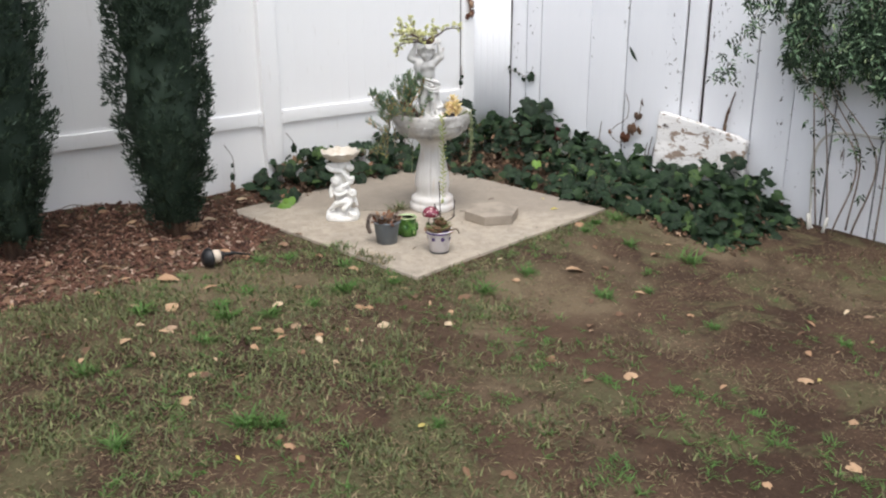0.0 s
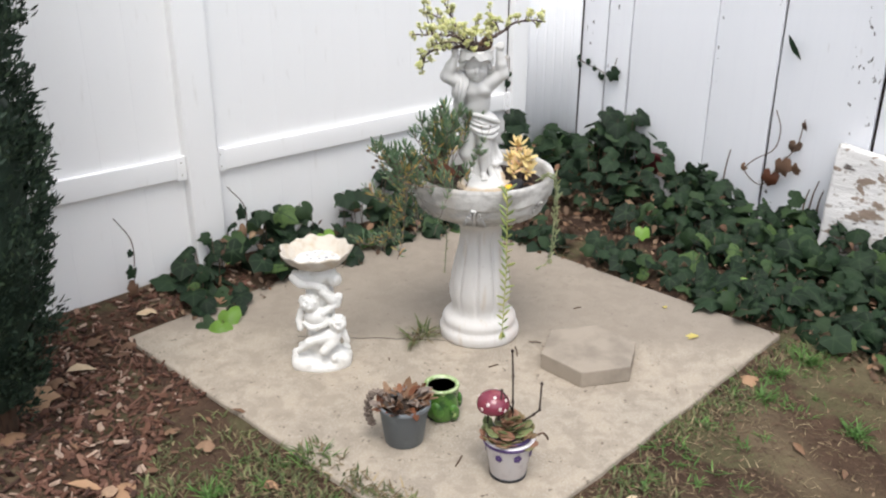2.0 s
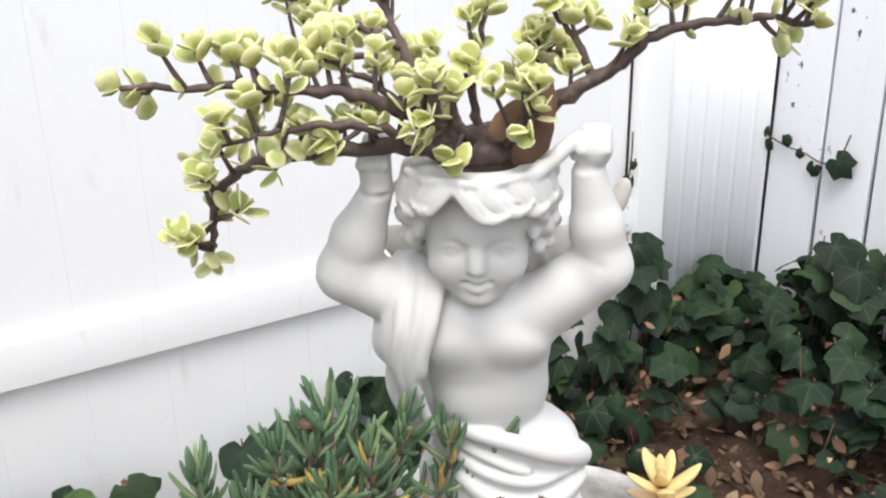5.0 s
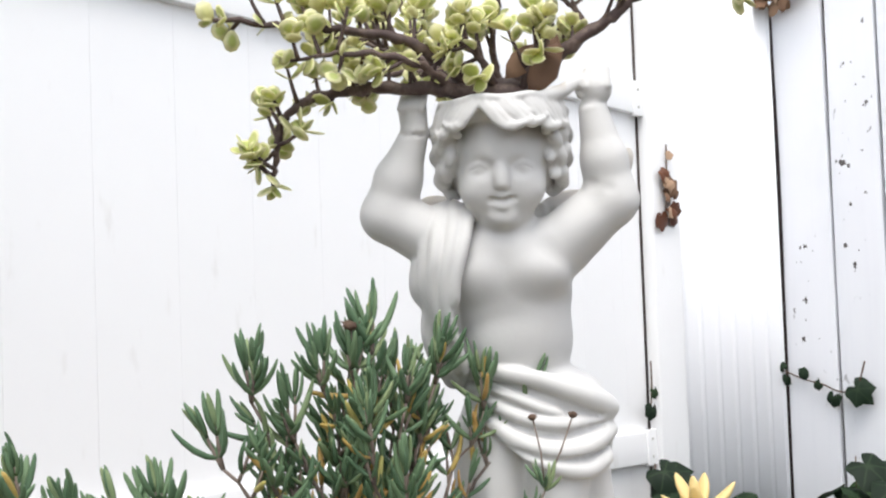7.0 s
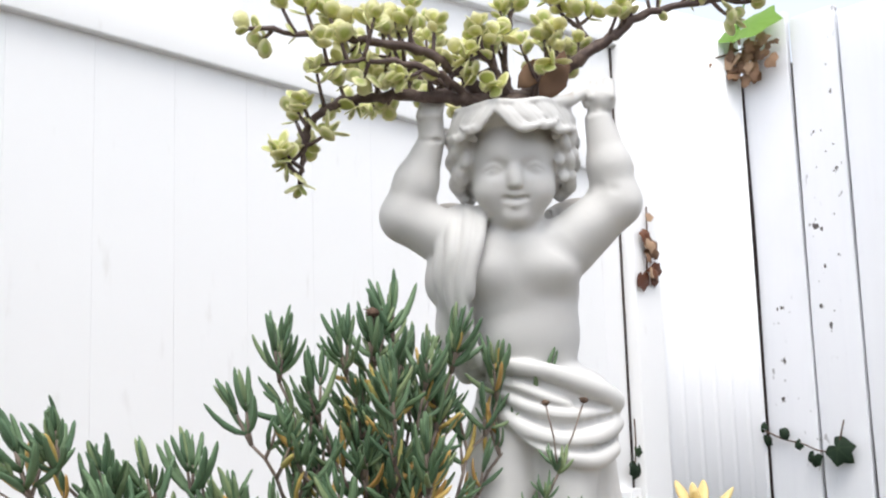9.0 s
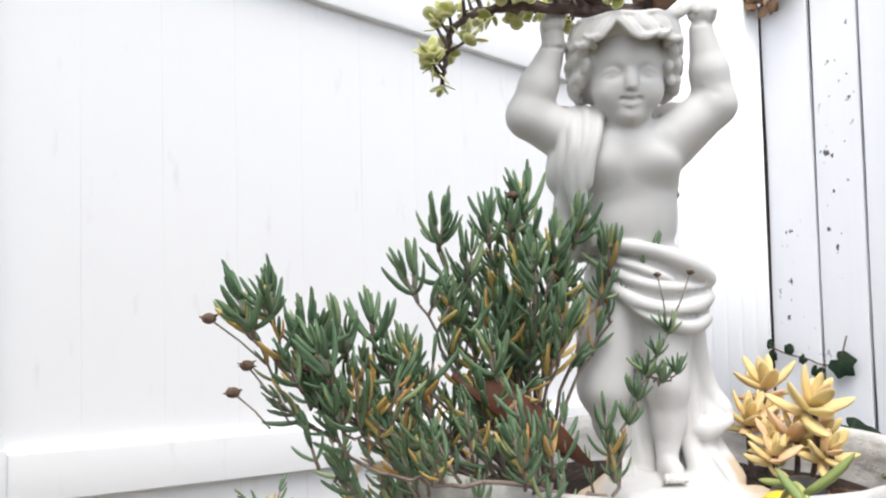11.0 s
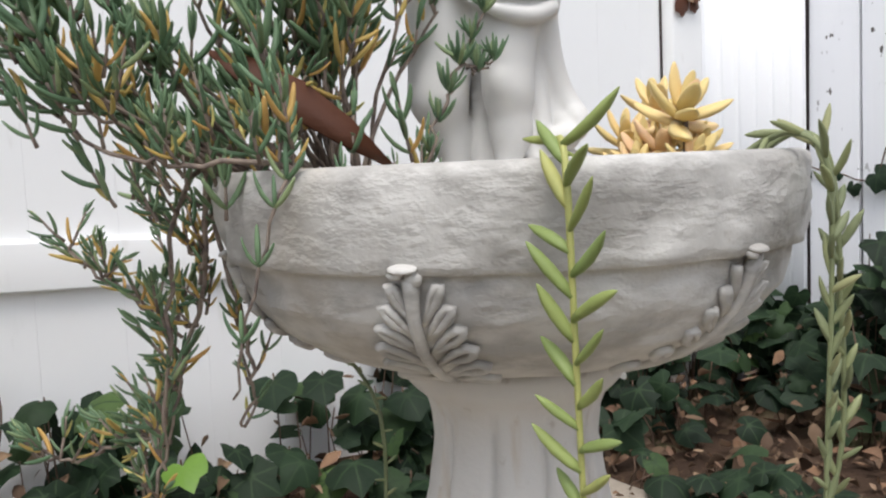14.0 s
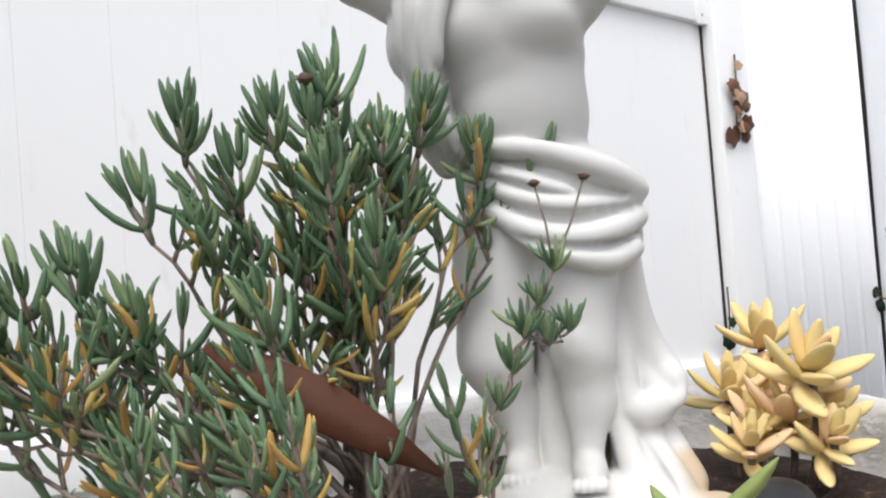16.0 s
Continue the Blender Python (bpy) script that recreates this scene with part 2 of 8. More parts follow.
CHIPS = Mat("red_brown_bark_chip", (0.145, 0.075, 0.055), 0.9, 0.15)
cc = CHIPS.chance()
CHIPS.mix(CHIPS.ramp(cc, 0.2, 0.6), (0.12, 0.06, 0.04)).mix(CHIPS.ramp(cc, 0.6, 0.85), (0.22, 0.125, 0.09))
CHIPS.mix(CHIPS.ramp(cc, 0.90, 0.95), (0.42, 0.31, 0.24))
CHIPS.mix(CHIPS.ramp(CHIPS.math("FRACT", CHIPS.math("MULTIPLY", cc, 5.7), 0), 0.72, 0.80), (0.062, 0.036, 0.028))
CHIPS.bump(CHIPS.noise(60, 4, (1, 5, 1), world=True), 0.6, 0.004)
CHIPS = CHIPS.m

BARK = Mat("brown_stem_bark", (0.13, 0.085, 0.06), 0.85, 0.2)
BARK.mix(BARK.ramp(BARK.noise(60, 4, (1, 1, 0.4), world=True), 0.45, 0.7), (0.07, 0.045, 0.035))
BARK.bump(BARK.noise(150, 4, (1, 1, 0.5), world=True), 0.5, 0.003)
BARK = BARK.m
REDBARK = Mat("purple_brown_stem", (0.088, 0.060, 0.054), 0.6, 0.3)
REDBARK.mix(REDBARK.ramp(REDBARK.noise(110, 3, world=True), 0.45, 0.7), (0.165, 0.120, 0.100))
REDBARK = REDBARK.m
GREYSTEM = Mat("grey_dry_stem", (0.25, 0.20, 0.165), 0.85, 0.2)
GREYSTEM.mix(GREYSTEM.ramp(GREYSTEM.noise(90, 3, world=True), 0.45, 0.7), (0.14, 0.11, 0.10))
GREYSTEM = GREYSTEM.m

IVY = leaf_mat("ivy_leaf", (0.021, 0.043, 0.020), (0.010, 0.020, 0.011), (0.046, 0.082, 0.030), rim=(0.034, 0.060, 0.028), odd=(0.075, 0.125, 0.040), rough=0.6, spec=0.18)
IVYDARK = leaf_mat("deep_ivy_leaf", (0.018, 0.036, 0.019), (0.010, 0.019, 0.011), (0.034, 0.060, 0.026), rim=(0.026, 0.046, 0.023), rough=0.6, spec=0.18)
DRY = leaf_mat("dry_brown_leaf", (0.25, 0.145, 0.085), (0.12, 0.068, 0.044), (0.44, 0.30, 0.20), rough=0.8, through=0.1)
TAN = leaf_mat("pale_fallen_leaf", (0.50, 0.33, 0.20), (0.36, 0.21, 0.12), (0.62, 0.50, 0.34), rough=0.75, through=0.1)
RUST = leaf_mat("rust_brown_leaf", (0.15, 0.055, 0.025), (0.09, 0.033, 0.018), (0.22, 0.09, 0.04), rough=0.5, through=0.12)
YELLOWLEAF = leaf_mat("yellow_fallen_leaf", (0.60, 0.50, 0.14), (0.5, 0.42, 0.15), (0.62, 0.55, 0.25), rough=0.6)
LIME = leaf_mat("bright_green_leaf", (0.20, 0.36, 0.06), (0.16, 0.30, 0.05), (0.26, 0.42, 0.10), rough=0.4, through=0.35)
FINGER = leaf_mat("finger_succulent_leaf", (0.170, 0.262, 0.140), (0.098, 0.175, 0.098), (0.300, 0.375, 0.190), rough=0.5, through=0.12)
FINGERGOLD = leaf_mat("golden_succulent_leaf", (0.60, 0.46, 0.14), (0.58, 0.33, 0.11), (0.46, 0.44, 0.15), rough=0.5, through=0.12)
BUSHLEAF = leaf_mat("variegated_round_leaf", (0.70, 0.71, 0.29), (0.50, 0.57, 0.19), (0.80, 0.77, 0.40), rim=(0.90, 0.87, 0.54), rough=0.45, through=0.3)
ROSETTE = leaf_mat("yellow_rosette_leaf", (0.85, 0.64, 0.29), (0.74, 0.60, 0.27), (0.88, 0.60, 0.38), rough=0.45, through=0.12)
TRAIL = leaf_mat("trailing_green_leaf", (0.34, 0.38, 0.12), (0.22, 0.30, 0.10), (0.48, 0.48, 0.17), rough=0.45, through=0.12)
TRAILDULL = leaf_mat("dull_trailing_leaf", (0.30, 0.33, 0.16), (0.17, 0.20, 0.11), (0.38, 0.38, 0.20), rough=0.5, through=0.1)
CYPRESS = leaf_mat("cypress_spray", (0.040, 0.066, 0.042), (0.020, 0.036, 0.024), (0.068, 0.105, 0.058), rough=0.7, through=0.08)
GRASS = leaf_mat("grass_blade", (0.150, 0.175, 0.070), (0.085, 0.098, 0.044), (0.24, 0.26, 0.11), rough=0.55, through=0.25)
LUSH = leaf_mat("lush_grass_blade", (0.10, 0.21, 0.045), (0.06, 0.14, 0.03), (0.17, 0.30, 0.08), rough=0.5, through=0.3)
CRUMB = leaf_mat("brown_litter", (0.135, 0.085, 0.052), (0.066, 0.041, 0.028), (0.27, 0.185, 0.115), rough=0.9, through=0.05)
STRAW = leaf_mat("dry_grass_blade", (0.215, 0.165, 0.092), (0.115, 0.084, 0.048), (0.38, 0.30, 0.18), rough=0.8, through=0.1)
ROSEPLANT = leaf_mat("red_green_succulent_leaf", (0.13, 0.18, 0.07), (0.30, 0.13, 0.09), (0.20, 0.26, 0.10), rough=0.5, through=0.1)

BLUEPOT = Mat("grey_blue_pot", (0.145, 0.160, 0.172), 0.6, 0.3)
BLUEPOT.mix(BLUEPOT.ramp(BLUEPOT.noise(12, 5), 0.45, 0.7), (0.20, 0.22, 0.23)).bump(BLUEPOT.noise(80, 3), 0.2, 0.003)
BLUEPOT = BLUEPOT.m
WHITEPOT = Mat("white_painted_clay", (0.70, 0.67, 0.68), 0.55, 0.3)
WHITEPOT.mix(WHITEPOT.ramp(WHITEPOT.noise(30, 4), 0.5, 0.72), (0.58, 0.54, 0.55))
WHITEPOT = WHITEPOT.m
PURPLE = Mat("purple_paint", (0.09, 0.055, 0.16), 0.55, 0.3)
PURPLE.mix(PURPLE.ramp(PURPLE.noise(40, 3), 0.5, 0.7), (0.15, 0.10, 0.22))
PURPLE = PURPLE.m
GLAZE = Mat("green_glaze", (0.075, 0.185, 0.030), 0.15, 0.6)
GLAZE.mix(GLAZE.ramp(GLAZE.noise(22, 3), 0.46, 0.6), (0.025, 0.085, 0.016)).mix(GLAZE.ramp(GLAZE.noise(35, 3), 0.64, 0.72), (0.30, 0.42, 0.14))
GLAZE = GLAZE.m
GLAZERIM = Mat("pale_green_glaze", (0.42, 0.52, 0.28), 0.2, 0.5)
GLAZERIM.mix(GLAZERIM.ramp(GLAZERIM.noise(40, 3), 0.5, 0.65), (0.20, 0.32, 0.10))
GLAZERIM = GLAZERIM.m
REDCAP = Mat("red_glazed_cap", (0.20, 0.035, 0.060), 0.18, 0.6)
REDCAP.mix(REDCAP.ramp(REDCAP.noise(30, 3), 0.5, 0.7), (0.27, 0.07, 0.08))
REDCAP = REDCAP.m
REDCLOTH = Mat("faded_red_plastic", (0.16, 0.022, 0.030), 0.6, 0.3)
REDCLOTH.mix(REDCLOTH.ramp(REDCLOTH.noise(25, 4), 0.45, 0.7), (0.09, 0.016, 0.02))
REDCLOTH = REDCLOTH.m
DOT = Mat("pale_dot", (0.70, 0.58, 0.55), 0.3, 0.5).m
# rusty wire; also the dark colour painted for shade in the fence gaps
WIRE_AND_GAP = Mat("rusty_wire_and_gap_shade", (0.05, 0.035, 0.03), 0.6, 0.4)
WIRE_AND_GAP.p.inputs["Metallic"].default_value = 0.6
WIRE_AND_GAP = WIRE_AND_GAP.m
BLACK = Mat("black_plastic", (0.016, 0.016, 0.018), 0.4, 0.4)
BLACK.mix(BLACK.ramp(BLACK.noise(60, 3), 0.55, 0.8), (0.035, 0.035, 0.036))
BLACK = BLACK.m
LENS = Mat("yellowed_lens", (0.62, 0.52, 0.42), 0.35, 0.4).m
BEAK = Mat("painted_beak", (0.80, 0.50, 0.02), 0.35, 0.4)
grad = BEAK.node("ShaderNodeSeparateXYZ")
BEAK.link(BEAK.coords(), grad.inputs[0])
BEAK.mix(BEAK.ramp(grad.outputs[0], 0.002, 0.016), (0.62, 0.05, 0.015))
BEAK = BEAK.m
PIPE = Mat("pale_pipe", (0.50, 0.49, 0.45), 0.5, 0.3)
PIPE.mix(PIPE.ramp(PIPE.noise(20, 4, world=True), 0.5, 0.7), (0.33, 0.31, 0.27))
PIPE = PIPE.m
WALLPAINT = Mat("plain_stucco", (0.62, 0.60, 0.56), 0.9, 0.2)
WALLPAINT.mix(WALLPAINT.ramp(WALLPAINT.noise(3, 5, world=True), 0.45, 0.7), (0.54, 0.52, 0.48)).bump(WALLPAINT.noise(80, 4, world=True), 0.5, 0.006)
WALLPAINT = WALLPAINT.m

# ---- shape helpers ----
def mesh_object(name, verts, faces, material, smooth=True, rim=None, stain=None):
    me = bpy.data.meshes.new(name)
    me.from_pydata([tuple(v) for v in verts] if not isinstance(verts, np.ndarray) else verts.tolist(), [], faces)
    me.materials.append(material)
    for key, values in (("rim", rim), ("stain", stain)):
        if values is not None:
            me.attributes.new(key, "FLOAT", "POINT").data.foreach_set("value", np.asarray(values, dtype=np.float32))
    if smooth:
        me.polygons.foreach_set("use_smooth", np.ones(len(me.polygons), dtype=bool))
    me.update()
    return me


def part(name, bm, material, parent=None, label="", smooth=True):
    """Links a bmesh or a mesh as one object, under a thing where one is given."""
    if isinstance(bm, bpy.types.Mesh):
        me = bm
    else:
        me = bpy.data.meshes.new(name)
        bmesh.ops.recalc_face_normals(bm, faces=bm.faces)
        bm.to_mesh(me)
        bm.free()
        me.materials.append(material)
        if smooth:
            me.polygons.foreach_set("use_smooth", np.ones(len(me.polygons), dtype=bool))
    ob = new(name, me)
    if parent is not None:
        ob.parent = parent
    return tagged(ob, label)


def thing(name, m, label, category, group="", kind=""):
    ob = new(name)
    ob.empty_display_size = 0.05
    ob.matrix_basis = m
    return tagged(ob, label, category, group, kind)


def box(bm, lo, hi, bevel=0.0):
    """A box between two corners, its edges bevelled."""
    lo, hi = Vector(lo), Vector(hi)
    made = bmesh.ops.create_cube(bm, size=1.0, matrix=Matrix.Translation((lo + hi) / 2) @ Matrix.Diagonal((*(hi - lo), 1)))
    if bevel:
        edges = {e for v in made["verts"] for e in v.link_edges}
        bmesh.ops.bevel(bm, geom=list(edges), offset=bevel, segments=2, affect="EDGES", profile=0.7)
    return bm


def lathe(profile, seg=64, wave=None):
    """A body turned about z from rows of (radius, height); wave(angle, radius, height) shifts the radius."""
    bm = bmesh.new()
    rings = []
    for r, z in profile:
        ring = []
        for i in range(seg):
            a = 2 * math.pi * i / seg
            rr = r + (wave(a, r, z) if wave else 0.0)
            ring.append(bm.verts.new((rr * math.cos(a), rr * math.sin(a), z)))
        rings.append(ring)
    for low, high in zip(rings, rings[1:]):
        for i in range(seg):
            j = (i + 1) % seg
            bm.faces.new((low[i], low[j], high[j], high[i]))
    bm.faces.new(rings[0][::-1])
    bm.faces.new(rings[-1])
    return bm


def tube(bm, points, radii, seg=7):
    """A round tube along points, closed at both ends."""
    pts = [Vector(p) for p in points]
    if not isinstance(radii, (list, tuple)):
        radii = [radii] * len(pts)
    side = None
    rings = []
    for i, p in enumerate(pts):
        way = (pts[min(i + 1, len(pts) - 1)] - pts[max(i - 1, 0)]).normalized()
        if side is None:
            side = way.orthogonal().normalized()
        side = (side - way * side.dot(way)).normalized()
        up = way.cross(side)
        rings.append([bm.verts.new(p + radii[i] * (math.cos(2 * math.pi * k / seg) * side + math.sin(2 * math.pi * k / seg) * up)) for k in range(seg)])
    for a, b in zip(rings, rings[1:]):
        for k in range(seg):
            bm.faces.new((a[k], a[(k + 1) % seg], b[(k + 1) % seg], b[k]))
    bm.faces.new(rings[0][::-1])
    bm.faces.new(rings[-1])
    return bm


def curve_points(points, steps=6):
    """A smooth line through the given points."""
    p = [Vector(q) for q in points]
    p = [2 * p[0] - p[1]] + p + [2 * p[-1] - p[-2]]
    out = []
    for i in range(1, len(p) - 2):
        for s in range(steps):
            t = s / steps
            out.append(0.5 * (2 * p[i] + (p[i + 1] - p[i - 1]) * t + (2 * p[i - 1] - 5 * p[i] + 4 * p[i + 1] - p[i + 2]) * t * t
                              + (3 * p[i] - p[i - 1] - 3 * p[i + 1] + p[i + 2]) * t * t * t))
    return out + [p[-2]]


def blob(bm, centre, radii, turn=(0, 0, 0), u=14, v=9):
    bmesh.ops.create_uvsphere(bm, u_segments=u, v_segments=v, radius=1.0, matrix=pose(*centre, *turn) @ Matrix.Diagonal((*radii, 1)))
    return bm


class Clay:
    """A field of smoothly joined balls and limbs, skinned as one mesh."""

    def __init__(self, lo, hi, step):
        self.lo, self.step = np.array(lo, float), step
        n = [int((b - a) / step) + 1 for a, b in zip(lo, hi)]
        self.f = np.full(n, 0.05, dtype=np.float32)
        self.ax = [lo[i] + step * np.arange(n[i]) for i in range(3)]

    def _put(self, lo, hi, dist, k, carve):
        cut = []
        for i in range(3):
            a = int(max(0, np.floor((lo[i] - 0.012 - k - self.lo[i]) / self.step)))
            b = int(min(self.f.shape[i], np.ceil((hi[i] + 0.012 + k - self.lo[i]) / self.step) + 1))
            if b <= a:
                return self
            cut.append(slice(a, b))
        grid = np.meshgrid(*[self.ax[i][cut[i]] for i in range(3)], indexing="ij")
        d = dist(*grid).astype(np.float32)
        f = self.f[tuple(cut)]
        if carve:
            h = np.clip(0.5 - 0.5 * (f + d) / k, 0, 1)
            self.f[tuple(cut)] = f * (1 - h) - d * h + k * h * (1 - h)
        else:
            h = np.clip(0.5 + 0.5 * (d - f) / k, 0, 1)
            self.f[tuple(cut)] = d * (1 - h) + f * h - k * h * (1 - h)
        return self

    def ball(self, c, r, k=0.008, turn=(0, 0, 0), carve=False):
        r = np.array((r, r, r) if isinstance(r, (int, float)) else r, float)
        back = np.array(pose(0, 0, 0, *turn).to_3x3().inverted())

        def dist(x, y, z):
            p = np.stack([x - c[0], y - c[1], z - c[2]])
            p = np.tensordot(back, p, 1)
            k0 = np.sqrt(sum((p[i] / r[i]) ** 2 for i in range(3)))
            k1 = np.sqrt(sum((p[i] / r[i] ** 2) ** 2 for i in range(3))) + 1e-9
            return k0 * (k0 - 1) / k1

        m = r.max() if turn != (0, 0, 0) else r
        return self._put(np.array(c) - m, np.array(c) + m, dist, k, carve)

    def limb(self, a, b, ra, rb, k=0.008, carve=False):
        a, b = np.array(a, float), np.array(b, float)
        ab = b - a

        def dist(x, y, z):
            t = np.clip(((x - a[0]) * ab[0] + (y - a[1]) * ab[1] + (z - a[2]) * ab[2]) / (ab @ ab + 1e-12), 0, 1)
            return np.sqrt((x - a[0] - t * ab[0]) ** 2 + (y - a[1] - t * ab[1]) ** 2 + (z - a[2] - t * ab[2]) ** 2) - (ra + t * (rb - ra))

        m = max(ra, rb)
        return self._put(np.minimum(a, b) - m, np.maximum(a, b) + m, dist, k, carve)

    def fold(self, points, ra, rb, k=0.006, steps=5, carve=False):
        """A ridge, or a furrow, along a smooth line."""
        pts = curve_points(points, steps)
        n = len(pts) - 1
        for i in range(n):
            self.limb(pts[i], pts[i + 1], ra + (rb - ra) * i / n, ra + (rb - ra) * (i + 1) / n, k, carve)
        return self

    def skin(self):
        """Vertices and quads of the surface (one vertex in each cell that it crosses)."""
        f = self.f
        inside = f < 0
        nx, ny, nz = (s - 1 for s in f.shape)
        corners = [(i, j, k) for i in (0, 1) for j in (0, 1) for k in (0, 1)]
        count = sum(inside[i:i + nx, j:j + ny, k:k + nz].astype(np.int8) for i, j, k in corners)
        cells = np.argwhere((count > 0) & (count < 8))
        total, hits = np.zeros((len(cells), 3)), np.zeros(len(cells))
        for a in corners:
            for axis in range(3):
                if a[axis]:
                    continue
                b = list(a)
                b[axis] = 1
                fa = f[cells[:, 0] + a[0], cells[:, 1] + a[1], cells[:, 2] + a[2]]
                fb = f[cells[:, 0] + b[0], cells[:, 1] + b[1], cells[:, 2] + b[2]]
                on = (fa < 0) != (fb < 0)
                t = np.where(on, fa / np.where(on, fa - fb, 1), 0)
                p = np.array(a, float) + np.outer(t, np.eye(3)[axis])
                total += p * on[:, None]
                hits += on
        verts = self.lo + self.step * (cells + total / hits[:, None])
        index = np.full((nx, ny, nz), -1)
        index[tuple(cells.T)] = np.arange(len(cells))
        faces = []
        for axis in range(3):
            u, v = (axis + 1) % 3, (axis + 2) % 3
            step = np.eye(3, dtype=int)[axis]
            lo = inside[tuple(slice(0, f.shape[i] - step[i]) for i in range(3))]
            hi = inside[tuple(slice(step[i], None) for i in range(3))]
            edge = np.argwhere(lo != hi)
            edge = edge[(edge[:, u] > 0) & (edge[:, v] > 0) & (edge[:, u] < f.shape[u] - 1) & (edge[:, v] < f.shape[v] - 1)]
            du, dv = np.eye(3, dtype=int)[u], np.eye(3, dtype=int)[v]
            quad = np.stack([index[tuple((edge - d).T)] for d in (0 * du, du, du + dv, dv)], 1)
            flip = ~inside[tuple(edge.T)]
            quad[flip] = quad[flip][:, ::-1]
            faces.append(quad)
        return verts, np.concatenate(faces)


def smoothed(verts, faces, rounds=2, amount=0.5):
    """Evens out a skin a little."""
    v = verts.copy()
    a = np.concatenate([faces[:, [0, 1]], faces[:, [1, 2]], faces[:, [2, 3]], faces[:, [3, 0]]])
    a = np.concatenate([a, a[:, ::-1]])
    n = np.bincount(a[:, 0], minlength=len(v))[:, None]
    for _ in range(rounds):
        s = np.stack([np.bincount(a[:, 0], weights=v[a[:, 1], i], minlength=len(v)) for i in range(3)], 1)
        v += amount * (s / np.maximum(n, 1) - v)
    return v


def joined(name, pieces, material):
    """One mesh of many copies: rows of (verts, faces, rim, matrix)."""
    all_v, all_f, all_r, base = [], [], [], 0
    for verts, faces, rim, m in pieces:
        a = np.array(m)
        all_v.append(verts @ a[:3, :3].T + a[:3, 3])
        all_f += [tuple(i + base for i in f) for f in faces]
        all_r.append(rim)
        base += len(verts)
    return mesh_object(name, np.concatenate(all_v), all_f, material, rim=np.concatenate(all_r))


# leaf shapes: vertices, faces and how near each vertex is to the rim; they grow along +x, their upper side is +z
def flat_leaf(outline, fold=0.15, droop=0.15):
    """A thin leaf from half an outline of (x, width), folded along its midrib and drooping to its tip."""
    verts, rim, faces = [], [], []
    for x, w in outline:
        z = -droop * x * x
        verts += [(x, 0, z), (x, w, z + fold * w), (x, -w, z + fold * w)]
        rim += [0, 1, 1]
    for i in range(len(outline) - 1):
        a, b = 3 * i, 3 * i + 3
        faces += [(a, b, b + 1, a + 1), (a, a + 2, b + 2, b)]
    return np.array(verts, float), faces, np.array(rim, float)


def finger_leaf(length=1.0, r=0.09, bend=0.25, seg=6, rows=6, flat=1.0, tip=0.45):
    """A plump leaf like a finger, bent upwards, with a blunt or pointed tip."""
    verts, faces, rim = [], [], []
    steps = [(0, 0.62), (0.22, 0.92), (0.5, 1.05), (0.76, 0.95 - 0.12 * (1 - tip)), (0.93, 0.30 + 0.75 * tip), (1.0, 0.05 + 0.35 * tip)][:rows]
    for t, w in steps:
        for k in range(seg):
            a = 2 * math.pi * k / seg
            verts.append((length * t, r * w * math.cos(a), bend * t * t + r * w * flat * math.sin(a)))
            rim.append(t)
    rows = len(steps)
    for i in range(rows - 1):
        for k in range(seg):
            faces.append((i * seg + k, i * seg + (k + 1) % seg, (i + 1) * seg + (k + 1) % seg, (i + 1) * seg + k))
    faces += [tuple(range(seg))[::-1], tuple((rows - 1) * seg + k for k in range(seg))]
    return np.array(verts, float), faces, np.array(rim, float)


def pad_leaf(seg=10):
    """A round fleshy leaf pad, with a pale rim."""
    verts, faces, rim = [(0.5, 0, 0.05)], [], [0.0]
    for scale, z, q in ((0.62, 0.045, 0.35), (0.98, 0.012, 1.0), (0.96, -0.03, 1.0)):
        for k in range(seg):
            a = 2 * math.pi * k / seg
            x = 0.5 + 0.5 * scale * math.cos(a)
            verts.append((x, 0.48 * scale * math.sin(a) * (0.62 + 0.38 * min(1, x * 1.7)), z + 0.12 * (x - 0.2) ** 2))
            rim.append(q)
    verts.append((0.5, 0, -0.05))
    rim.append(0.2)
    for k in range(seg):
        j = (k + 1) % seg
        faces.append((0, 1 + k, 1 + j))
        for r in (0, 1):
            faces.append((1 + r * seg + k, 1 + (r + 1) * seg + k, 1 + (r + 1) * seg + j, 1 + r * seg + j))
        faces.append((1 + 2 * seg + k, 3 * seg + 1, 1 + 2 * seg + j))
    return np.array(verts, float), faces, np.array(rim, float)


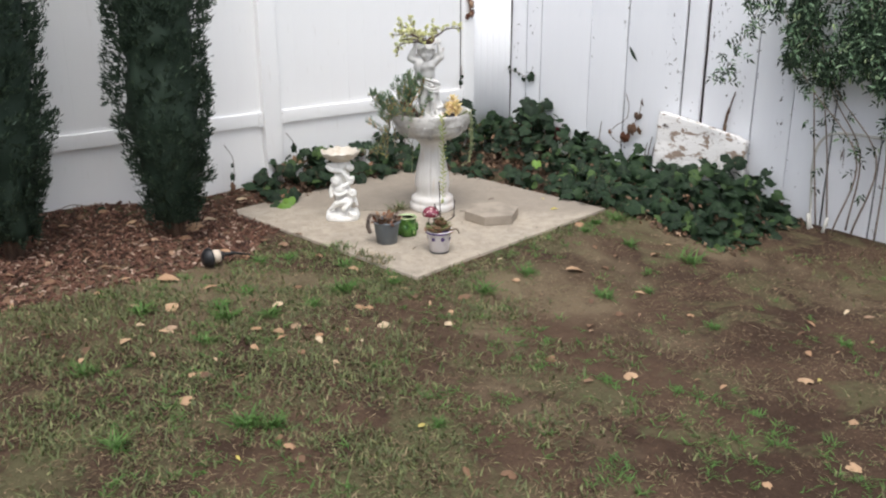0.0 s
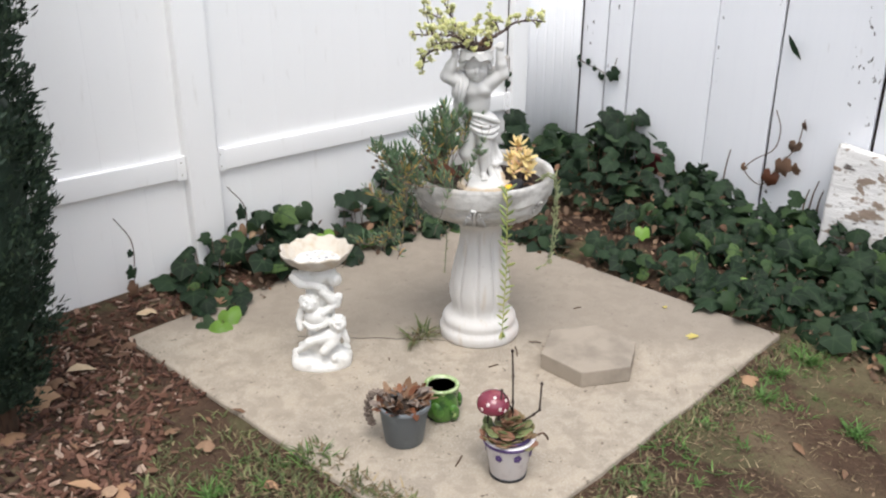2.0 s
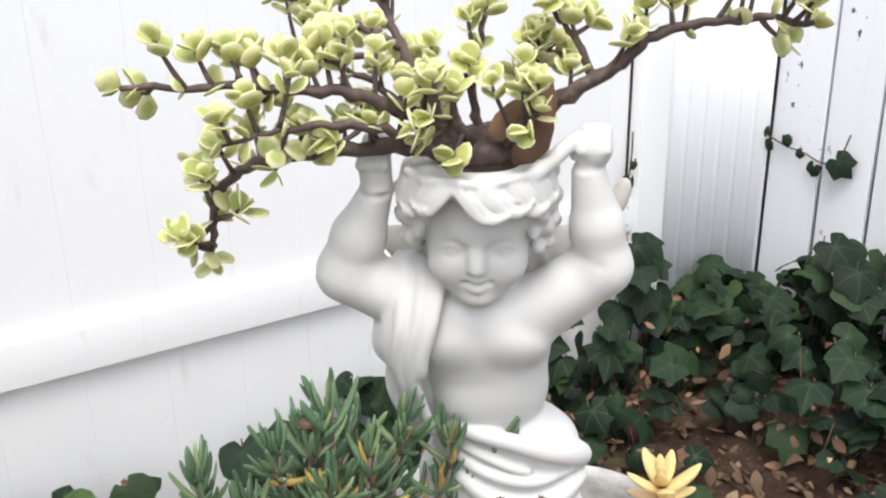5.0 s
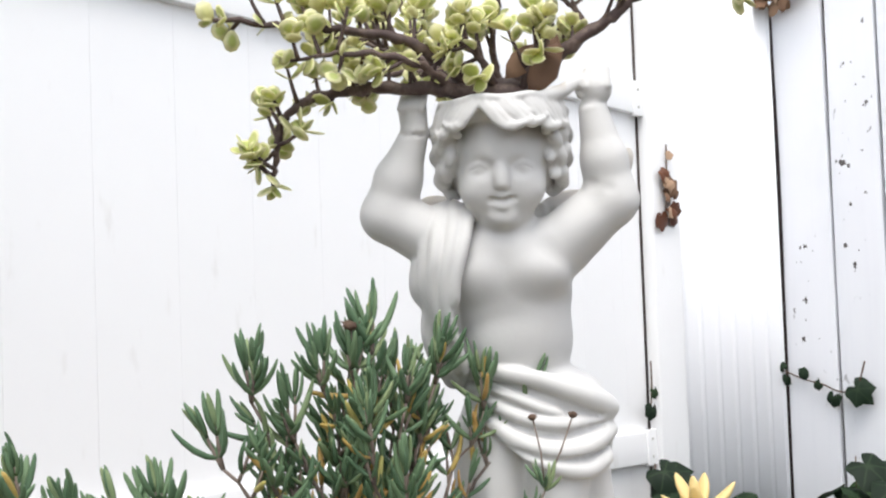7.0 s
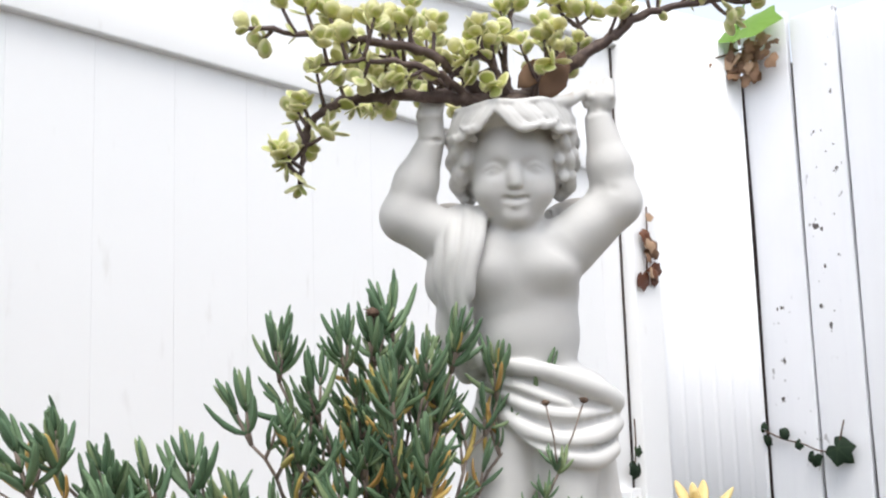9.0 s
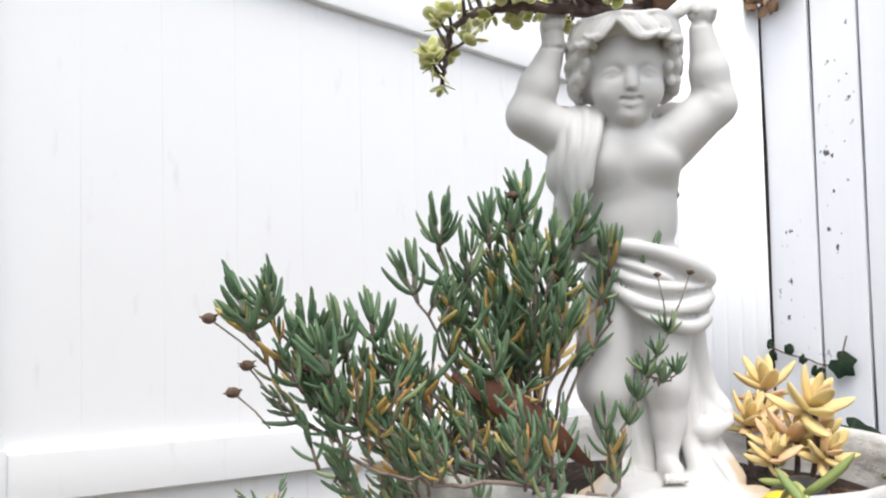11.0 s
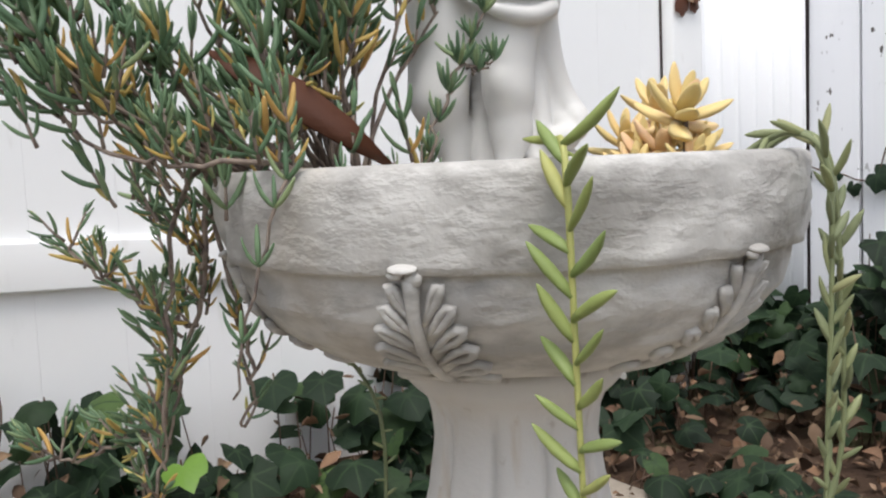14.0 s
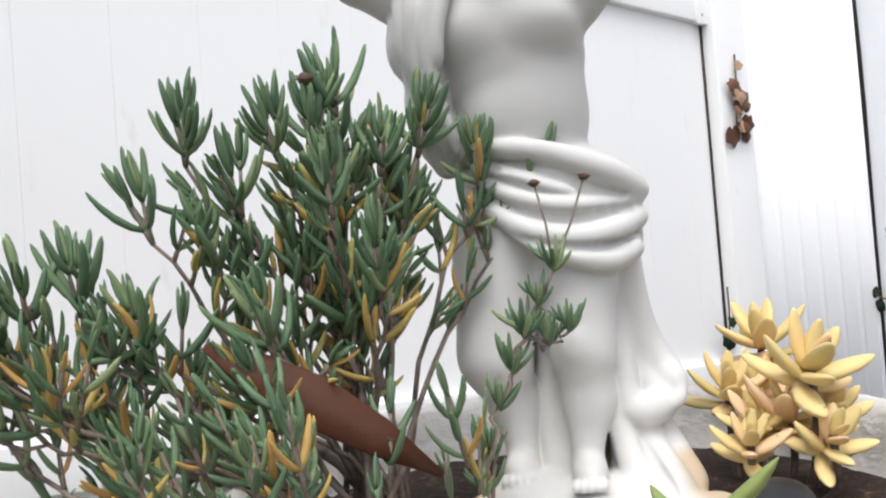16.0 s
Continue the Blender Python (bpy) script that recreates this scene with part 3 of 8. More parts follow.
def ivy_leaf(seed):
    """A lobed ivy leaf, one unit long, slightly cupped; the rim attribute marks its veins."""
    rnd = random.Random(seed)
    lobes = [(0, 1.08), (28, 0.80), (54, 0.90), (84, 0.77), (112, 0.80), (150, 0.58), (180, 0.14)]
    half = [(a + rnd.uniform(-4, 4) * (0 < a < 180), v * rnd.uniform(0.9, 1.1)) for a, v in lobes]
    other = [(360 - a, v * rnd.uniform(0.92, 1.08)) for a, v in half[-2:0:-1]]
    knots = half + other + [(360, half[0][1])]
    ring = []
    for (a0, v0), (a1, v1) in zip(knots, knots[1:]):
        for q in range(3):
            t = q / 3
            w = t ** 0.75 if v1 < v0 else 1 - (1 - t) ** 0.75
            ring.append((a0 + (a1 - a0) * t, v0 + (v1 - v0) * w))
    n = len(ring)
    veins = {0, 6, 12, n - 6, n - 12}
    verts, faces, rim = [(0.32, 0, 0.03)], [], [1.0]
    cup = rnd.uniform(-0.80, -0.05)
    wave, phase = rnd.uniform(0.015, 0.055), rnd.uniform(0, 6)
    for k, (a, v) in enumerate(ring):
        x, y = 0.32 + 0.68 * v * math.cos(radians(a)), 0.62 * v * math.sin(radians(a))
        verts.append((x * 0.55 + 0.144, y * 0.55, 0.02 + cup * 0.08 + (0.012 if k not in veins else -0.004)))
        rim.append(1.0 if k in veins else 0.0)
    for k, (a, v) in enumerate(ring):
        x, y = 0.32 + 0.68 * v * math.cos(radians(a)), 0.62 * v * math.sin(radians(a))
        verts.append((x, y, cup * (x - 0.32) ** 2 + cup * 1.2 * y * y + wave * math.sin(3 * radians(a) + phase) + 0.08 * abs(y)))
        rim.append(0.7 if k in veins else 0.0)
    for k in range(n):
        j = (k + 1) % n
        faces += [(0, 1 + k, 1 + j), (1 + k, 1 + n + k, 1 + n + j, 1 + j)]
    return np.array(verts, float), faces, np.array(rim, float)


def aim(p, way, up=(0, 0, 1), size=1.0, spin=0.0):
    """A matrix that lays a leaf at p along way, its upper side towards up."""
    x = Vector(way).normalized()
    z = Vector(up) - x * x.dot(Vector(up))
    z = z.normalized() if z.length > 1e-4 else x.orthogonal().normalized()
    y = z.cross(x)
    m = Matrix((x, y, z)).transposed().to_4x4()
    return Matrix.Translation(p) @ m @ Matrix.Rotation(spin, 4, "X") @ Matrix.Diagonal((size, size, size, 1))


def ground_z(x, y):
    """The height of the soil: it falls away from the slab towards the wooden fence."""
    away = max(-0.2 - x, x - 1.33, 0.03 - y, y - 1.5, 0)
    w = min(1, away / 0.8)
    w = w * w * (3 - 2 * w)
    x, y = max(-4, min(3, x)), max(-4, min(3, y))
    rise = max(0, min(1, (y - 1.45) / 0.3)) * max(0, min(1, (1.2 - x) / 0.8))
    return 0.012 + 0.045 * rise + w * (-0.0413 * (x + 0.2) + 0.0503 * (y - 0.03)) + 0.018 * w * noise.noise((x * 1.3, y * 1.3, 0)) + 0.006 * noise.noise((x * 6, y * 6, 3))

# ---- ground ----
def sheet(lo, hi, nx, ny, height):
    xs, ys = np.linspace(lo[0], hi[0], nx), np.linspace(lo[1], hi[1], ny)
    verts = [(x, y, height(x, y)) for y in ys for x in xs]
    faces = [(j * nx + i, j * nx + i + 1, (j + 1) * nx + i + 1, (j + 1) * nx + i) for j in range(ny - 1) for i in range(nx - 1)]
    return verts, faces


def ground_sheet():
    """One sheet: fine near the slab, coarse out to the horizon."""
    fine = np.concatenate([[-1500, -300, -60, -20, -9], np.arange(-5, 3.6, 0.06), [6, 20, 60, 300, 1500]])
    n = len(fine)
    verts = [(x, y, ground_z(x, y)) for y in fine for x in fine]
    faces = [(j * n + i, j * n + i + 1, (j + 1) * n + i + 1, (j + 1) * n + i) for j in range(n - 1) for i in range(n - 1)]
    me = mesh_object("ground", np.array(verts), faces, GROUND)
    ob = part("ground", me, GROUND)
    return tagged(ob, "bare brown garden soil with worn patchy lawn", "ground", kind="structure")


ground_sheet()


# ---- slab ----
def slab():
    bm = bmesh.new()
    box(bm, (-0.197, 0.030, -0.08), (1.330, 1.56, 0.030), 0.008)
    bmesh.ops.subdivide_edges(bm, edges=[e for e in bm.edges if e.calc_length() > 0.5], cuts=30, use_grid_fill=True)
    for v in bm.verts:
        q = 0.006 * noise.noise(v.co * 7)
        if v.co.x < -0.18 or v.co.y < 0.045 or v.co.x > 1.32:
            v.co += Vector((q, -q, -abs(q) * 0.6))
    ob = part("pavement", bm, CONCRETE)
    tagged(ob, "square pale concrete slab with worn edges", "paving slab", kind="structure")
    crack = bmesh.new()
    rnd = random.Random(4)
    line = [(0.20 + 0.32 * i / 14 + rnd.uniform(-0.004, 0.004), 1.165 - 0.37 * i / 14 + rnd.uniform(-0.006, 0.006), 0.0285) for i in range(15)]
    tube(crack, line, [rnd.uniform(0.0018, 0.0032) for _ in line], 5)
    part("crack", crack, SOIL, ob, "dirt-filled hairline crack")


slab()

# ---- white vinyl fence ----
FY = 1.756


def rail_low(x):
    return 0.445 - 0.040 * x


def rail_top(x):
    return 1.397 - 0.083 * x if x > 0.2 else 1.380 - 0.040 * (x - 0.2)


def slanted(bm, x0, x1, low, height, y0, y1, bevel=0.004):
    """A rail between two posts, its slope shaped to fit the camera's view."""
    n = len(bm.verts)
    box(bm, (x0, y0, 0), (x1, y1, height), bevel)
    bm.verts.ensure_lookup_table()
    for v in list(bm.verts)[n:]:
        v.co.z += low(v.co.x)
    return bm


def vinyl_fence():
    fence = thing("wall_north", pose(0, FY, 0), "white vinyl privacy fence with sloping rails", "fence", kind="structure")
    bays = [(0.320, 1.955)] + [(0.195 - 1.765 * k - 1.64, 0.195 - 1.765 * k) for k in range(3)]
    for x0, x1 in bays:
        bm = bmesh.new()
        slanted(bm, x0, x1, rail_low, 0.080, 0.0, 0.050)
        part("bottom_rail", bm, VINYL, fence)
        bm = bmesh.new()
        slanted(bm, x0, x1, rail_top, 0.078, 0.0, 0.050)
        part("middle_rail", bm, VINYL, fence)
        bm = bmesh.new()
        slanted(bm, x0, x1, lambda x: 1.592, 0.050, -0.004, 0.054)
        part("top_rail", bm, VINYL, fence)
        for x, low, side in ((x0, rail_low, 1), (x1, rail_low, -1), (x0, rail_top, 1), (x1, rail_top, -1)):
            bm = bmesh.new()
            a, b = sorted((x, x + side * 0.034))
            box(bm, (a, -0.004, low(x) - 0.004), (b, 0.010, low(x) + 0.084), 0.002)
            bracket = part("bracket", bm, VINYL, fence)
            for dz in (0.018, 0.062):
                bm = bmesh.new()
                blob(bm, ((a + b) / 2, -0.0045, low(x) + dz), (0.0035, 0.002, 0.0035), u=8, v=5)
                part("screw", bm, PIPE, bracket)
    for k in range(4):
        x = 0.1951 - 1.765 * k
        bm = bmesh.new()
        box(bm, (x, -0.020, -0.3), (x + 0.1248, 0.095, 1.70), 0.006)
        part("post", bm, VINYL, fence)
    bm = bmesh.new()
    box(bm, (1.9552, -0.020, -0.3), (2.062, 0.095, 1.70), 0.006)
    part("post", bm, VINYL, fence)
    # thin dark strips added to paint the shaded gaps beside the corner post
    for a, b, y in ((1.9472, 1.9549, 0.0155), (2.0624, 2.0662, 0.012)):
        bm = bmesh.new()
        box(bm, (a, y, 0.03), (b, y + 0.0015, 1.588), 0)
        part("post_gap", bm, WIRE_AND_GAP, fence, "thin dark strip standing for the shade of a gap beside the corner post")
    width = 0.1405
    shared = {}
    for x0, x1 in bays:
        n = int(round((x1 - x0) / width))
        x = x0
        first = -0.012 if x0 > 0 else 0.06
        edges = [x0] + [x0 - first + width * (i + 1) for i in range(n + 2) if x0 + 0.02 < x0 - first + width * (i + 1) < x1 - 0.02] + [x1]
        for a, b in zip(edges, edges[1:]):
            key = round(b - a, 3)
            if key not in shared:
                bm = bmesh.new()
                box(bm, (0.0, 0.018, 0.03), (b - a, 0.036, 1.60), 0.0011)
                me = bpy.data.meshes.new("plank")
                bm.to_mesh(me)
                bm.free()
                me.materials.append(VINYL)
                shared[key] = me
            ob = part("plank", shared[key], VINYL, fence)
            ob.location = (a, 0, 0)
    return fence


vinyl_fence()

# ---- white wooden fence ----
WX = 2.376


def wooden_fence():
    fence = thing("wall_east", pose(WX, 0, 0), "white-painted wooden board fence with dark open gaps", "fence", kind="structure")
    rnd = random.Random(11)
    edges = [1.652, 1.502, 1.365, 0.936, 0.632, 0.193, 0.040, -0.30, -0.546, -0.80, -1.08]
    while edges[-1] > -5:
        edges.append(edges[-1] - rnd.choice((0.14, 0.19, 0.28)))
    for i, (b, a) in enumerate(zip(edges, edges[1:])):
        gap = 0.010 if i in (0, 1, 3, 8) else (0.024 if i == 5 else (0.016 if i == 4 else 0.007))
        if i in (2, 7):
            gap = 0.0018
        bm = bmesh.new()
        top = 1.70 - 0.16 * (1.65 - b) if b > 1.0 else 1.60 + rnd.uniform(-0.03, 0.02)
        box(bm, (rnd.uniform(0, 0.006), a + gap, -0.35), (0.024, b - 0.0015, top), 0.003)
        bmesh.ops.subdivide_edges(bm, edges=[e for e in bm.edges if e.calc_length() > 1.0], cuts=14)
        for v in bm.verts:
            v.co += Vector((0.003 * noise.noise((i * 3.1, v.co.z * 1.5, 0)), 0.0025 * noise.noise((v.co.y * 9, v.co.z * 2.3, i)), 0))
        part("board", bm, WOOD, fence)
    bm = bmesh.new()
    for z in (0.25, 1.25):
        box(bm, (0.030, -5, z), (0.07, 1.66, z + 0.09), 0.003)
    # added dark sheet close behind the boards: paints the shade in their gaps
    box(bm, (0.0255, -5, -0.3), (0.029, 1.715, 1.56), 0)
    part("backing", bm, WIRE_AND_GAP, fence, "hidden rails and an added dark sheet that stands for shade in the gaps")
    bm = bmesh.new()
    rows = []
    n = 150
    for z in (-0.3, 1.70):
        row = []
        for k in range(n + 1):
            t = k / n
            ridge = 0.0032 * max(0.0, math.cos(t * 2 * math.pi * 7)) ** 5
            row.append(bm.verts.new((-0.004 - 0.322 * t - 0.38 * ridge, 1.657 + 0.128 * t - 0.92 * ridge, z + (0.05 * t if z > 0 else 0))))
        rows.append(row)
    for i in range(n):
        bm.faces.new((rows[0][i], rows[0][i + 1], rows[1][i + 1], rows[1][i]))
    tin = part("corrugated_sheet", bm, TIN, fence, "white corrugated metal sheet")
    tin.modifiers.new("thickness", "SOLIDIFY").thickness = 0.002
    bm = bmesh.new()
    box(bm, (-0.012, 1.656, -0.3), (-0.002, 1.690, 1.66), 0.002)
    part("batten", bm, WOOD, fence)


wooden_fence()


def closing_walls():
    for name, lo, hi in (("wall_south", (-5.2, -5.2, -0.4), (2.4, -5.0, 1.7)), ("wall_west", (-5.2, -5.0, -0.4), (-5.0, 1.9, 1.7))):
        bm = bmesh.new()
        box(bm, lo, hi, 0.01)
        tagged(part(name, bm, WALLPAINT), "plain pale stucco garden wall", "wall", kind="structure")


closing_walls()

# ---- planted birdbath ----
AX, AY = 0.620, 0.735  # the cherub
BX, BY = 0.648, 0.766  # the birdbath, on whose soil the cherub stands off centre
SOIL_Z = 0.554


def bowl_radius(z):
    """The outer radius of the bowl below its band."""
    rows = [(0.444, 0.080), (0.447, 0.105), (0.454, 0.132), (0.465, 0.158), (0.481, 0.184), (0.503, 0.202), (0.534, 0.2100)]
    return float(np.interp(z, [r[0] for r in rows], [r[1] for r in rows]))


def rough(a, r, z):
    return 0.0034 * noise.noise((r * math.cos(a) * 22, r * math.sin(a) * 22, z * 30)) + 0.0026 * noise.noise((r * math.cos(a) * 60, r * math.sin(a) * 60, z * 70))


def birdbath():
    bath = thing("birdbath", pose(BX, BY, 0.030), "white cement birdbath planter with leaf ornaments on its bowl", "birdbath")
    d = 0.030
    stem = [(0.128, 0.0), (0.131, 0.006), (0.131, 0.026), (0.127, 0.034), (0.119, 0.040), (0.118, 0.046), (0.121, 0.056), (0.118, 0.068), (0.108, 0.076),
            (0.096, 0.082), (0.090, 0.092), (0.093, 0.115), (0.098, 0.140), (0.0985, 0.165), (0.095, 0.20), (0.087, 0.24), (0.078, 0.28), (0.070, 0.32),
            (0.066, 0.352), (0.067, 0.372), (0.071, 0.384), (0.0765, 0.389), (0.0800, 0.392), (0.0850, 0.398), (0.0875, 0.407), (0.0880, 0.415)]

    def flutes(a, r, z):
        if 0.09 < z < 0.378:
            w = min(1, (z - 0.09) / 0.03, (0.378 - z) / 0.03)
            return -0.0085 * w * max(0, math.cos(10 * a)) ** 9 + 0.5 * rough(a, r, z)
        return 0.5 * rough(a, r, z)

    fine = []
    for (r0, z0), (r1, z1) in zip(stem, stem[1:]):
        n = max(1, int((z1 - z0) / 0.012))
        fine += [(r0 + (r1 - r0) * i / n, z0 + (z1 - z0) * i / n) for i in range(n)]
    part("pedestal", lathe(fine + [stem[-1]], 120, flutes), PEDESTAL, bath, "fluted white pedestal on a stepped round foot")
    out = [(bowl_radius(z), z - d) for z in (0.4445 + 0.0860 * (i / 36) ** 1.5 for i in range(37))]
    out += [(0.2098, 0.5010), (0.2104, 0.5018), (0.2150, 0.5020), (0.2165, 0.5028), (0.2180, 0.509), (0.2200, 0.520), (0.2220, 0.533), (0.2232, 0.546), (0.2230, 0.557), (0.2205, 0.5636), (0.2160, 0.5662),
            (0.2105, 0.5648), (0.2060, 0.5590), (0.2030, 0.546), (0.200, 0.530), (0.190, 0.500), (0.15, 0.46), (0.08, 0.43)]
    bowl = part("bowl", lathe(out, 260, rough), BOWL, bath, "wide white cement bowl with a plain raised band")
    for turn in (216, 275.5, 336, 36, 96, 156):
        ornament(bowl, radians(turn), d)
    return bath


def ornament(bowl, angle, d):
    """A carved spray of leaves that climbs the bowl to a curled tip."""
    bm = bmesh.new()

    def on(u, z, lift):
        r = bowl_radius(z) + lift
        a = angle + u / max(0.09, r)
        return Vector((r * math.cos(a), r * math.sin(a), z - d))

    lean = -0.008
    rib = [on(lean * (1 - (i / 10) ** 0.7), 0.4500 + 0.080 * i / 10, 0.0030 + 0.0030 * (i / 10) ** 3) for i in range(11)]
    tube(bm, rib, [0.0038, 0.0040, 0.0040, 0.0040, 0.0040, 0.0040, 0.0040, 0.0042, 0.0046, 0.0050, 0.0048], 10)
    yaw = math.degrees(angle)
    blob(bm, on(-0.003, 0.5365, 0.0090), (0.0060, 0.0095, 0.0026), (0, 18, yaw))
    blob(bm, on(-0.008, 0.5335, 0.0080), (0.0045, 0.0050, 0.0030), (0, 30, yaw))
    blob(bm, on(0.002, 0.5305, 0.0055), (0.0046, 0.0056, 0.0052), (0, 0, yaw))
    for i in range(6):
        t = i / 5
        root_u, root_z = lean * (1 - t ** 0.7) * 0.9, 0.4520 + 0.050 * t
        for s in (-1, 1):
            reach = (0.034, 0.034, 0.031, 0.027, 0.022, 0.016)[i] * (1.05 if s > 0 else 0.92)
            rise = 0.006 + 0.0036 * i
            fat = 0.0042 - 0.0002 * i
            loop = []
            for k in range(9):
                w = k / 8
                along = 1 - abs(2 * w - 1) ** 1.6
                across = fat * math.sin(2 * math.pi * w) * (0.4 + 0.6 * along)
                loop.append(on(root_u + s * (0.003 + (reach - 0.003) * along) - s * 0.35 * across, min(0.527, root_z + rise * along + across), 0.0012 + 0.0030 * along))
            tube(bm, loop, [0.0016, 0.0024, 0.0030, 0.0033, 0.0036, 0.0033, 0.0030, 0.0024, 0.0016], 8)
    part("leaf_ornament", bm, BOWL, bowl)


birdbath()


def bowl_soil():
    bm = lathe([(0.198, 0.0), (0.200, 0.012), (0.18, 0.016), (0.12, 0.017), (0.06, 0.018), (0.02, 0.018)], 72,
               lambda a, r, z: 0)
    for v in bm.verts:
        if v.co.z > 0.013:
            v.co.z += 0.006 * noise.noise(v.co * 40)
    ob = part("potting_soil", bm, SOIL)
    ob.location = (BX, BY, SOIL_Z - 0.018)
    tagged(ob, "dark damp potting soil filling the bowl", "soil", kind="stuff")


bowl_soil()

# ---- cherub ----
STATUE_TURN = -42.0


def cherub():
    """The white cherub that bears a planter on its head; x to its left arm, front towards -y, soles at z 0."""
    c = Clay((-0.150, -0.126, -0.006), (0.100, 0.105, 0.432), 0.00112)
    hx = -0.0285
    # base rock and feet
    c.ball((0.003, -0.034, -0.006), (0.084, 0.076, 0.018), 0.006)
    for i in range(26):
        a = 0.2417 * i + 0.06 * math.sin(i * 3.1)
        c.ball((0.003 + 0.074 * math.cos(a), -0.034 + 0.067 * math.sin(a), 0.001 + 0.003 * math.sin(i * 2.3)), (0.013 + 0.003 * math.sin(i * 1.7), 0.012, 0.0055), 0.004, (0, 0, math.degrees(a) + 90))
    c.ball((-0.030, 0.0, 0.004), (0.034, 0.034, 0.016), 0.008).ball((0.036, 0.010, 0.006), (0.032, 0.036, 0.016), 0.008)
    for x, y in ((0.003, -0.016), (-0.040, 0.002)):
        c.ball((x, y + 0.004, 0.021), (0.0105, 0.020, 0.0090), 0.006)
        for i in range(5):
            c.ball((x - 0.0088 + 0.0043 * i, y - 0.017 + 0.0012 * abs(i - 1.5), 0.0175), (0.0025, 0.0062, 0.0036), 0.0016)
    # legs: the one it stands on, and the bent one
    c.limb((0.0015, -0.002, 0.026), (0.005, 0.002, 0.058), 0.0088, 0.0150, 0.006).limb((0.005, 0.002, 0.058), (0.004, -0.002, 0.086), 0.0150, 0.0168, 0.008)
    c.limb((0.004, -0.002, 0.086), (0.005, 0.004, 0.145), 0.0185, 0.0265, 0.010).ball((0.001, -0.0165, 0.0895), (0.0080, 0.0060, 0.0085), 0.006)
    c.limb((-0.038, 0.014, 0.026), (-0.043, 0.020, 0.056), 0.0092, 0.0150, 0.006).limb((-0.043, 0.020, 0.056), (-0.051, 0.006, 0.086), 0.0155, 0.0195, 0.010)
    c.limb((-0.051, 0.006, 0.086), (-0.044, 0.010, 0.150), 0.0235, 0.0300, 0.010)
    c.fold([(-0.0185, -0.026, 0.140), (-0.0175, -0.020, 0.105), (-0.0200, -0.010, 0.070)], 0.0024, 0.0030, 0.008, carve=True)
    # cloth that falls behind the legs and flares out beside them
    c.ball((-0.006, 0.042, 0.075), (0.046, 0.016, 0.085), 0.008)
    c.fold([(0.030, 0.016, 0.140), (0.034, 0.020, 0.110), (0.042, 0.024, 0.085), (0.052, 0.022, 0.069), (0.058, 0.014, 0.062)], 0.011, 0.006, 0.007)
    c.fold([(0.028, 0.024, 0.130), (0.034, 0.026, 0.090), (0.040, 0.022, 0.066), (0.050, 0.012, 0.054), (0.040, 0.004, 0.050), (0.030, 0.006, 0.050)], 0.010, 0.0048, 0.006)
    c.fold([(0.022, 0.016, 0.120), (0.027, 0.012, 0.085), (0.030, 0.006, 0.052)], 0.0065, 0.0050, 0.005)
    c.fold([(0.058, 0.014, 0.064), (0.060, 0.008, 0.056), (0.052, 0.004, 0.052)], 0.0036, 0.0030, 0.003)
    c.fold([(0.030, 0.030, 0.130), (0.030, 0.028, 0.070), (0.026, 0.018, 0.016)], 0.012, 0.010, 0.006)
    c.fold([(0.020, 0.014, 0.070), (0.024, 0.008, 0.040), (0.032, -0.004, 0.014)], 0.006, 0.008, 0.005)
    c.fold([(0.036, 0.020, 0.044), (0.042, 0.008, 0.026), (0.054, -0.006, 0.012)], 0.010, 0.007, 0.005)
    c.fold([(0.046, 0.024, 0.040), (0.056, 0.014, 0.024), (0.066, 0.004, 0.010)], 0.008, 0.006, 0.004)
    c.fold([(0.036, -0.002, 0.034), (0.044, -0.010, 0.018), (0.050, -0.020, 0.010)], 0.0020, 0.0030, 0.003, carve=True)
    c.fold([(-0.020, 0.026, 0.130), (-0.019, 0.022, 0.060), (-0.018, 0.012, 0.015)], 0.007, 0.008, 0.004)
    c.fold([(-0.010, 0.030, 0.130), (-0.010, 0.022, 0.060), (-0.011, 0.010, 0.015)], 0.006, 0.006, 0.003)
    # hips, belly, chest
    c.ball((-0.014, 0.014, 0.176), (0.050, 0.036, 0.034), 0.010)
    c.ball((-0.024, 0.013, 0.222), (0.0405, 0.0330, 0.046), 0.010)
    c.ball((-0.027, 0.014, 0.262), (0.0470, 0.0315, 0.044), 0.012)
    c.ball((-0.029, 0.016, 0.292), (0.0540, 0.0270, 0.022), 0.012)
    c.ball((-0.050, -0.0010, 0.2730), (0.0235, 0.0165, 0.0178), 0.009).ball((-0.006, -0.0020, 0.2740), (0.0235, 0.0170, 0.0178), 0.009)
    c.ball((-0.027, -0.003, 0.2185), (0.0320, 0.0195, 0.0265), 0.008)
    c.ball((-0.012, 0.010, 0.228), (0.0290, 0.0260, 0.0300), 0.012)
    # neck and arms
    c.limb((-0.029, 0.014, 0.295), (hx, 0.012, 0.325), 0.021, 0.019, 0.010)
    c.limb((-0.076, 0.014, 0.300), (-0.1130, 0.010, 0.3220), 0.0225, 0.0195, 0.010).limb((-0.1130, 0.010, 0.3220), (-0.1040, 0.006, 0.3480), 0.0196, 0.0168, 0.006)
    c.limb((-0.1040, 0.006, 0.3480), (-0.0910, 0.001, 0.3790), 0.0168, 0.0104, 0.006).limb((-0.0905, 0.001, 0.3830), (-0.0915, 0.0, 0.3980), 0.0098, 0.0106, 0.0025)
    for i in range(4):
        c.limb((-0.0985 + 0.0046 * i, -0.008, 0.397), (-0.0945 + 0.0046 * i, -0.003, 0.413), 0.0035, 0.0029, 0.0014)
